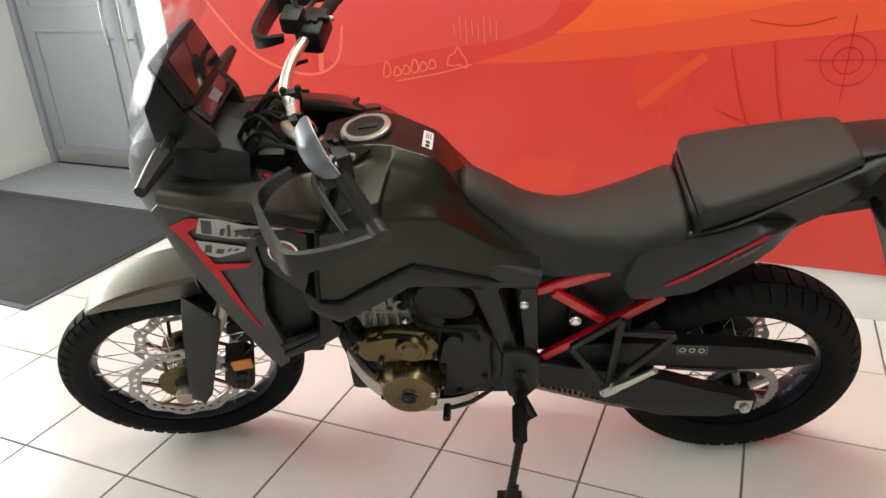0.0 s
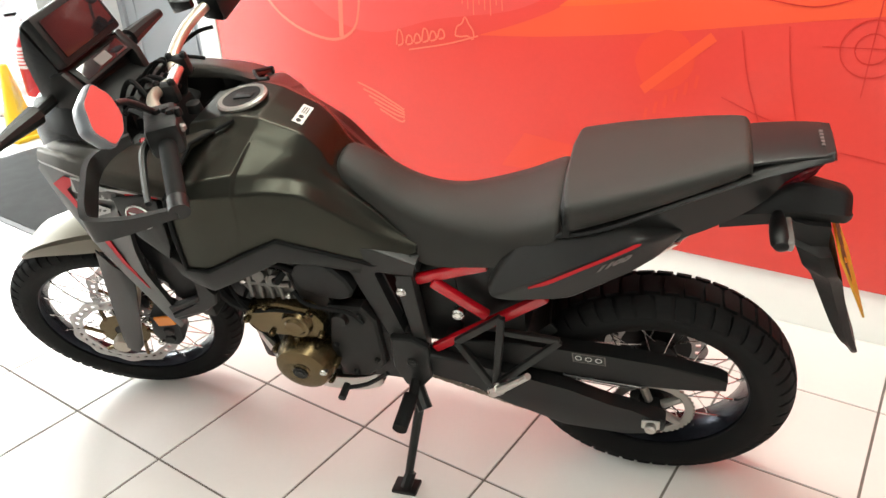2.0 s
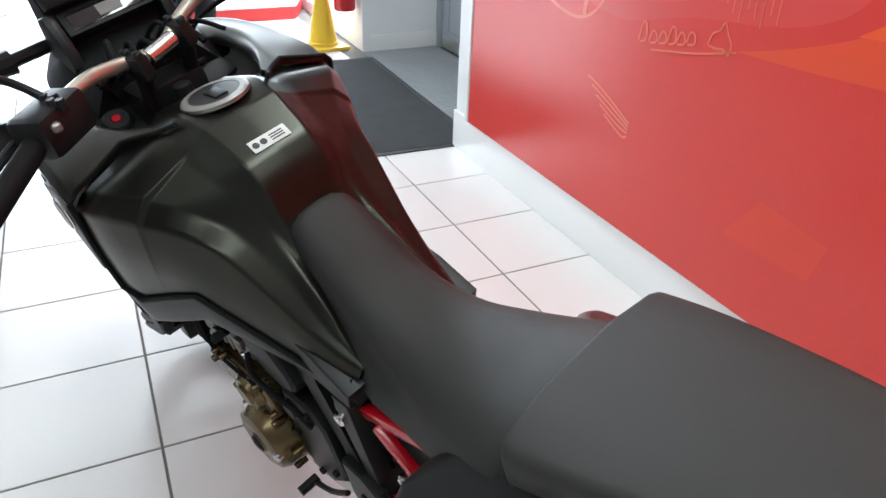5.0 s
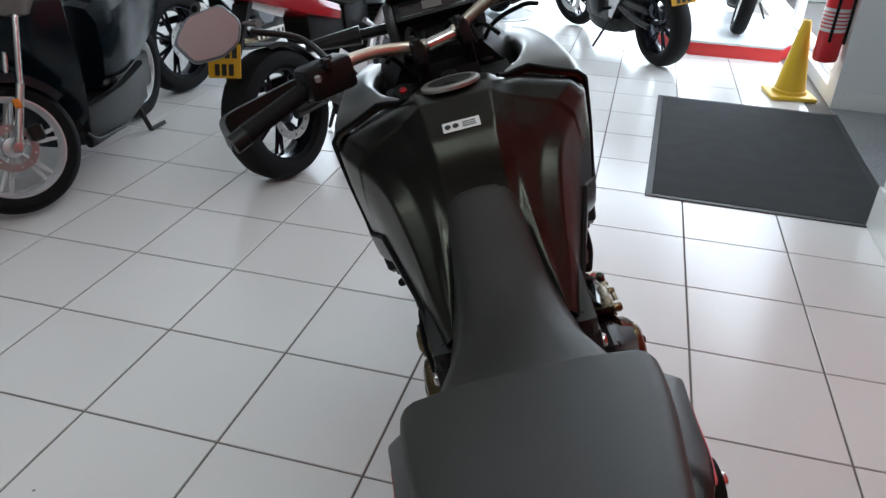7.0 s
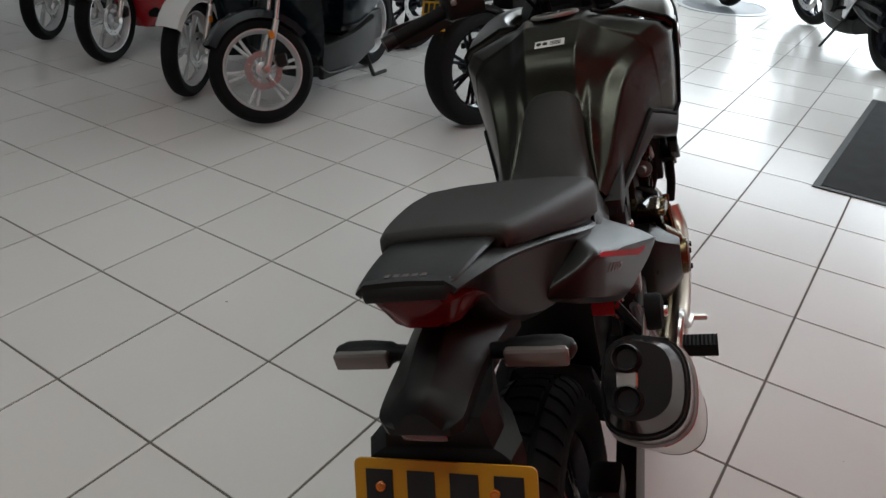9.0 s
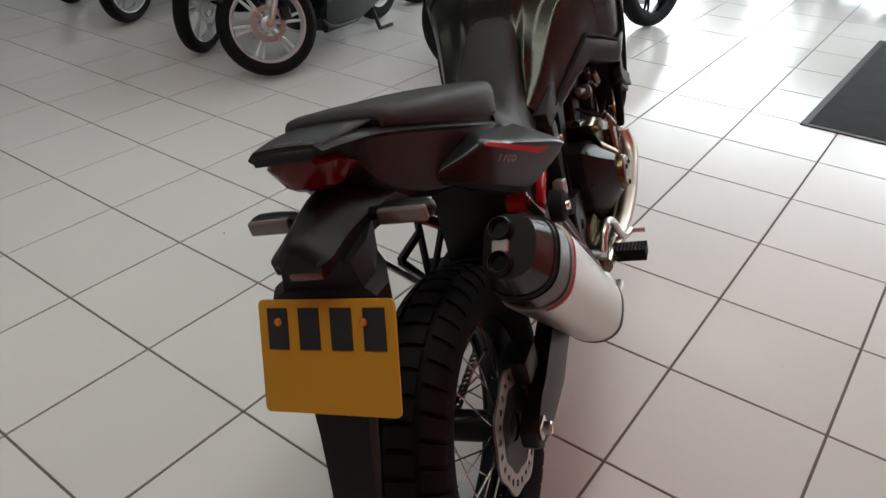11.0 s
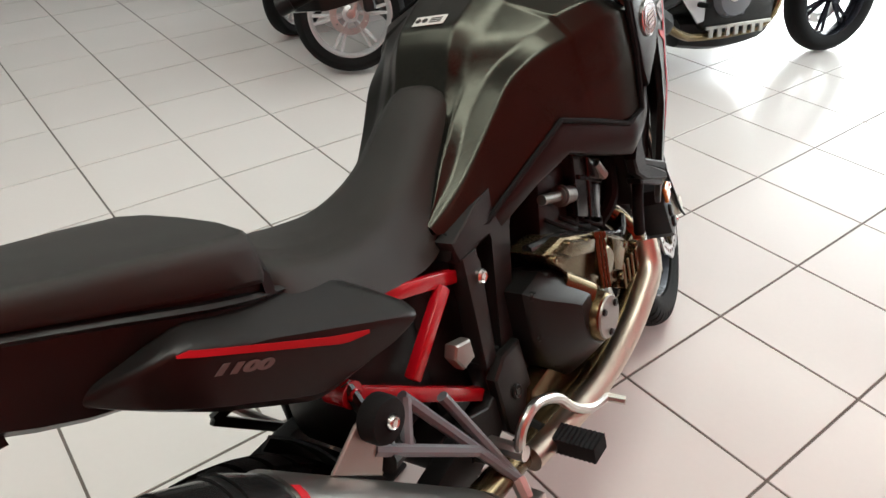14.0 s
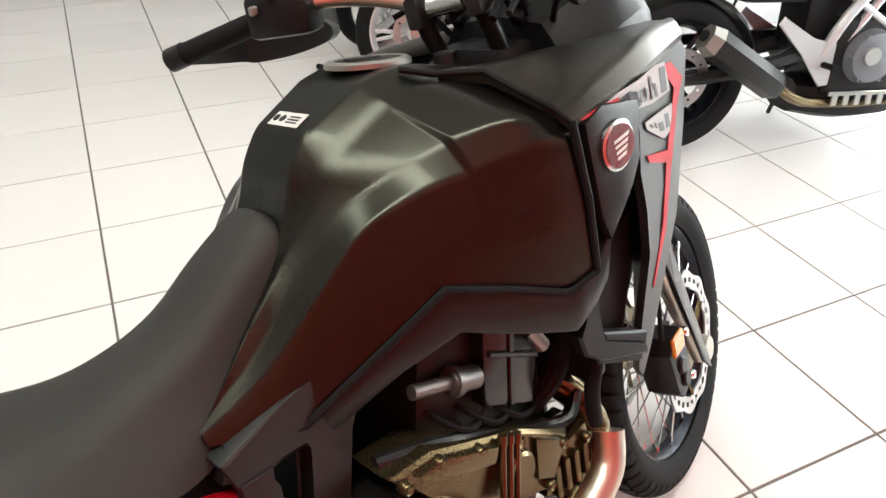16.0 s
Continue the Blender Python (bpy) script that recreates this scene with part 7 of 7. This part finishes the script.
def roadster(rear, front, lean, paint, panel, label, plate_z=0.52, cast="rim", z=0.0, turn_deg=0.0):
    """A road motorcycle standing on its side stand; rear, front: where the tyres stand."""
    rx, ry = rear
    d = Vector((front[0] - rx, front[1] - ry, 0))
    L = d.length
    f = d.normalized()
    left = Vector((-f.y, f.x, 0))
    m = Matrix(((f.x, left.x, 0, rx), (f.y, left.y, 0, ry), (0, 0, 1, z), (0, 0, 0, 1))) @ Matrix.Rotation(radians(-lean), 4, "X")
    b = thing("motorcycle", m, label, "motorcycle", "motorcycles on show")
    ax = Vector((-0.45, 0, 0.89)).normalized()
    at = Vector((L - 0.33, 0, 0.9))
    st = Matrix.Translation(at) @ Matrix.Rotation(radians(turn_deg), 4, ax) @ Matrix.Translation(-at)
    cast_wheel(b, "rear_wheel", 0.315, 0.22, 0.165, (0, 0, 0.317), 7, cast, still, 0.12, -1)
    cast_wheel(b, "front_wheel", 0.30, 0.22, 0.12, (L, 0, 0.303), 7, cast, st, 0.155, 1)
    k = L / 1.53
    for s in (1, -1):
        part("fork_leg", turned(tubed([(L, 0.095 * s, 0.30), (L - 0.30 * k, 0.095 * s, 0.90)], 0.024, 12), st), "case", b, "alloy fork leg")
        part("swingarm", tubed([(0.0, 0.115 * s, 0.317), (0.25, 0.12 * s, 0.35), (0.52 * k, 0.10 * s, 0.42)], (0.022, 0.034), 10, 3), "black", b)
        part("frame_rail", tubed([(0.55 * k, 0.13 * s, 0.40), (0.66 * k, 0.15 * s, 0.62), (0.95 * k, 0.13 * s, 0.80), (1.16 * k, 0.06 * s, 0.92)], 0.022, 10, 4), "silver", b, "silver painted frame rail")
        part("footrest_plate", slabbed([(0.66 * k, 0.44), (0.50 * k, 0.47), (0.36 * k, 0.56), (0.34 * k, 0.53), (0.46 * k, 0.41), (0.56 * k, 0.28), (0.68 * k, 0.30)], 0.14 * s - 0.006, 0.14 * s + 0.006, 0.004, 1), "silver", b, "bright alloy footrest plate")
        part("frame_brace", tube(tubed([(0.56 * k, 0.125 * s, 0.33), (0.80 * k, 0.15 * s, 0.72)], 0.017, 8), [(0.82 * k, 0.15 * s, 0.50), (0.58 * k, 0.14 * s, 0.66)], 0.015, 8), "silver", b, "silver frame brace")
        part("foot_peg", tubed([(0.56 * k, 0.14 * s, 0.37), (0.55 * k, 0.235 * s, 0.375)], 0.013, 8), "rubber", b)
        part("side_panel", slabbed([(0.98 * k, 0.98), (1.15 * k, 0.86), (1.12 * k, 0.66), (0.98 * k, 0.58), (0.80 * k, 0.70), (0.70 * k, 0.92)], 0.14 * s if s > 0 else -0.205, 0.205 if s > 0 else -0.14, 0.012, 2), panel, b, "side panel")
    part("engine", boxed((0.58 * k, -0.15, 0.24), (1.02 * k, 0.15, 0.56), 0.04, 3), "engine", b)
    part("inner_mudguard", boxed((0.22 * k, -0.085, 0.60), (0.70 * k, 0.085, 0.80), 0.03, 2), "plastic", b)
    part("battery_box", boxed((0.48 * k, -0.10, 0.40), (0.68 * k, 0.10, 0.78), 0.02, 2), "plastic", b)
    part("belly_pan", body([(0.50 * k, 0.30, 0.16, 0.10), (0.70 * k, 0.30, 0.13, 0.14), (0.95 * k, 0.32, 0.15, 0.14), (1.06 * k, 0.40, 0.22, 0.10)]), "plastic", b, "black belly pan under the engine")
    part("chain_guard", slabbed([(0.50 * k, 0.47), (0.10, 0.455), (0.02, 0.44), (0.02, 0.41), (0.50 * k, 0.42)], 0.10, 0.125, 0.006, 2), "plastic", b)
    part("seat_rail", tubed([(0.70 * k, 0.11, 0.72), (0.30 * k, 0.12, 0.76), (-0.02, 0.07, 0.86)], 0.016, 8, 4), "black", b)
    cov = lathed([(0.0, -0.20), (0.05, -0.20), (0.095, -0.19), (0.11, -0.15), (0.11, -0.10)], (0.74 * k, 0, 0.40), "y", 32)
    cov_ob = part("clutch_cover", cov, "midgrey", b, "round dark engine cover")
    for q in range(6):
        part("cover_bolt", bolt(bmesh.new(), (0.74 * k + 0.098 * math.cos(q * 1.047), -0.178, 0.40 + 0.098 * math.sin(q * 1.047)), 0.011, -0.012), "midgrey", cov_ob)
    part("cover_badge", lathed([(0.0, -0.207), (0.035, -0.207), (0.037, -0.199)], (0.72 * k, 0, 0.41), "y", 24), "alu", b)
    part("alternator_cover", lathed([(0.0, 0.20), (0.05, 0.20), (0.085, 0.19), (0.095, 0.15), (0.095, 0.10)], (0.78 * k, 0, 0.38), "y", 32), "engine", b)
    fins = boxed((0.81 * k, -0.145, 0.55), (0.99 * k, 0.145, 0.71), 0.01, 1)
    part("cylinder", fins, "engine", b)
    for q in range(6):
        part("cooling_fin", boxed((0.80 * k, -0.155, 0.56 + q * 0.024), (1.0 * k, 0.155, 0.572 + q * 0.024)), "engine", b)
    grid = bmesh.new()
    for q in range(7):
        box(grid, (0.62 * k + q * 0.052, -0.165, 0.205), (0.645 * k + q * 0.052, -0.155, 0.25), 0.002)
    part("skid_rail", box(grid, (0.60 * k, -0.165, 0.245), (0.99 * k, -0.155, 0.262), 0.002), "alu", b)
    part("tank", body([(1.18 * k, 0.99, 0.82, 0.10), (1.08 * k, 1.07, 0.80, 0.17), (0.92 * k, 1.08, 0.78, 0.18), (0.76 * k, 1.0, 0.78, 0.15), (0.64 * k, 0.88, 0.76, 0.10)]), paint, b, "glossy tank")
    part("seat", body([(0.72 * k, 0.86, 0.78, 0.10), (0.55 * k, 0.82, 0.74, 0.14), (0.36 * k, 0.86, 0.78, 0.14), (0.20 * k, 0.93, 0.84, 0.12), (-0.02, 0.95, 0.88, 0.09)]), "seat", b, "black seat")
    part("tail", body([(0.42 * k, 0.78, 0.68, 0.13), (0.20 * k, 0.86, 0.74, 0.125), (-0.02, 0.90, 0.82, 0.09), (-0.16, 0.93, 0.88, 0.05)]), paint, b, "glossy tail fairing")
    part("tail_lamp", boxed((-0.19, -0.05, 0.875), (-0.15, 0.05, 0.915), 0.012, 2), "redlens", b)
    part("plate_holder", loft(bmesh.new(), [[(-0.06, w, 0.86), (-0.10, w, 0.84), (-0.10, -w, 0.84), (-0.06, -w, 0.86)] for w in (0.05,)] + [[(-0.20, 0.04, 0.62), (-0.225, 0.04, 0.60), (-0.225, -0.04, 0.60), (-0.20, -0.04, 0.62)], [(-0.24, 0.035, 0.45), (-0.26, 0.035, 0.44), (-0.26, -0.035, 0.44), (-0.24, -0.035, 0.45)]]), "plastic", b)
    plate_for(b, (-0.262, 0, plate_z), 14, 0.20, 0.145)
    for s in (1, -1):
        part("rear_signal", tubed([(-0.14, 0.04 * s, 0.76), (-0.15, 0.14 * s, 0.76)], (0.010, 0.02), 10), "clearlens", b)
        part("grip", turned(tubed([(1.02 * k, 0.26 * s, 1.10), (0.94 * k, 0.40 * s, 1.08)], 0.017, 10), st), "rubber", b)
    part("handlebar", turned(tubed([(1.02 * k, -0.26, 1.10), (1.10 * k, -0.12, 1.09), (1.12 * k, 0.0, 1.06), (1.10 * k, 0.12, 1.09), (1.02 * k, 0.26, 1.10)], 0.012, 10, 4), st), "black", b)
    part("headlamp", body([(1.24 * k, 1.02, 0.82, 0.10), (1.34 * k, 0.98, 0.80, 0.12), (1.42 * k, 0.90, 0.78, 0.07)]), panel, b)
    part("front_fender", turned(loft(bmesh.new(), [[(L + r * math.cos(radians(a)), q, 0.303 + r * math.sin(radians(a))) for r, q in ((0.30, -0.07), (0.33, -0.05), (0.338, 0), (0.33, 0.05), (0.30, 0.07), (0.325, 0.045), (0.332, 0), (0.325, -0.045))] for a in range(40, 150, 12)]), st), "plastic", b)
    part("header_pipe", tubed([(1.0 * k, -0.08, 0.52), (1.08 * k, -0.10, 0.36), (0.96 * k, -0.12, 0.22), (0.60 * k, -0.13, 0.21), (0.46 * k, -0.16, 0.24), (0.37 * k, -0.18, 0.29)], 0.021, 10, 4), "bronze", b)
    rings = []
    p0, p1 = Vector((0.36 * k, -0.18, 0.29)), Vector((0.01, -0.22, 0.51))
    ad = (p1 - p0).normalized()
    an = Vector((ad.z, 0, -ad.x))
    for t, g in ((0.0, 0.75), (0.08, 1.0), (0.86, 1.05), (0.9, 1.0)):
        rings.append([p0.lerp(p1, t) + an * a * g + Vector((0, q * g, 0)) for a, q in ((0.055, 0.02), (0.055, -0.03), (0.02, -0.055), (-0.04, -0.05), (-0.06, 0.0), (-0.04, 0.045), (0.03, 0.045))])
    can = part("muffler", loft(bmesh.new(), rings), "plastic2", b, "dark muffler with a bright end piece")
    rings = [[p0.lerp(p1, t) + an * a * g + Vector((0, q * g, 0)) for a, q in ((0.055, 0.02), (0.055, -0.03), (0.02, -0.055), (-0.04, -0.05), (-0.06, 0.0), (-0.04, 0.045), (0.03, 0.045))] for t, g in ((0.88, 1.07), (1.0, 0.86))]
    part("muffler_end", loft(bmesh.new(), rings), "case", can, "bright muffler end piece")
    part("outlet", tubed([p0.lerp(p1, 0.97), p0.lerp(p1, 1.02)], 0.022, 14), "black", can)
    ly = math.tan(radians(lean))
    part("side_stand", tubed([(0.60 * k, 0.13, 0.26), (0.64 * k, 0.27, 0.27 * ly + 0.012)], (0.014, 0.010), 8), "black", b)
    part("hugger", loft(bmesh.new(), [[(r * math.sin(radians(a)), q, 0.317 + r * math.cos(radians(a))) for r, q in ((0.32, -0.09), (0.338, -0.07), (0.338, 0.07), (0.32, 0.09), (0.332, 0.066), (0.332, -0.066))] for a in range(-10, 95, 15)]), "plastic", b)
    return b


roadster((-1.345, -0.622), (-2.88, -0.195), 9, "cherry", "midgrey", "red and grey road motorcycle with silver footrest plates", 0.62)
roadster((-2.42, -1.88), (-3.94, -1.62), 8, "teal", "plastic", "black road motorcycle with a yellow rear plate", 0.50)
roadster((-4.37, 1.165), (-5.66, 0.36), 8, "teal", "midgrey", "dark road motorcycle with a yellow rear plate by the window", 0.60, turn_deg=14)

# plinth by the window, with a red machine on it
plinth = thing("display_plinth", pose(-5.6, 1.72, 0), "low eight-sided pale plinth with a red edge", "display plinth")
octo = [(0.76, -0.32), (0.76, 0.40), (0.42, 0.55), (-0.42, 0.55), (-0.76, 0.40), (-0.76, -0.32), (-0.42, -0.62), (0.42, -0.62)]


def octagon(k, z0, z1, bev):
    bm = bmesh.new()
    lo = [bm.verts.new((x * k, y * k, z0)) for x, y in octo]
    hi = [bm.verts.new((x * k, y * k, z1)) for x, y in octo]
    bm.faces.new(lo[::-1])
    bm.faces.new(hi)
    for i in range(8):
        bm.faces.new((lo[i], lo[(i + 1) % 8], hi[(i + 1) % 8], hi[i]))
    bmesh.ops.bevel(bm, geom=list(bm.edges), offset=bev, segments=2, affect="EDGES", profile=0.5)
    return bm


part("edge", octagon(1.0, 0.0, 0.105, 0.004), "plinthred", plinth, "red painted plinth edge")
part("top", octagon(1.012, 0.105, 0.125, 0.004), "plinthtop", plinth, "pale grey plinth top")
show = roadster((-6.55, 1.86), (-5.22, 1.78), 7, "cherry", "cherry", "red motorcycle on the low plinth", 0.55, z=0.127, cast="alu")

rug = thing("round_floor_disc", pose(-5.92, -0.52, 0), "round dark disc with pale rings set on the tiles", "floor disc")
part("disc", lathed([(0.0, 0.006), (0.40, 0.006), (0.41, 0.001)], (0, 0, 0), "z", 48), "midgrey", rug)
part("ring", lathed([(0.41, 0.001), (0.415, 0.009), (0.47, 0.009), (0.475, 0.001)], (0, 0, 0), "z", 48, True), "plinthtop", rug)
roadster((-7.05, -1.35), (-5.90, -0.50), 8, "teal", "plastic", "dark motorcycle with its front wheel on a round disc", 0.5, z=0.011)


# ---- floor tiles, one by one ----
def tile_mesh():
    h = S / 2 - 0.0036
    bm = boxed((-h, -h, -0.006), (h, h, 0.0), 0.0012, 1)
    return finish(bm, "tile", "tile", 20)


one_tile = tile_mesh()
rest = bmesh.new()
for i in range(-19, 10):
    for j in range(-14, 7):
        cx, cy = (i + 0.5) * S, (j + 0.5) * S
        if cy > 2.33 or (cy > 2.12 and cx > -1.6) or cx > 4.1 or cx < -8.1 or cy < -6.1:
            continue
        if -9 <= i < 6 and -8 <= j < 6:
            t = new("tile", one_tile)
            t.location = (cx, cy, 0)
            t.parent = ground
        else:
            box(rest, (cx - S / 2 + 0.0036, cy - S / 2 + 0.0036, -0.006), (cx + S / 2 - 0.0036, cy + S / 2 - 0.0036, 0.0))
far = part("tiles", rest, "tile", ground)
tagged(far, "pale glazed floor tiles further off", kind="stuff")
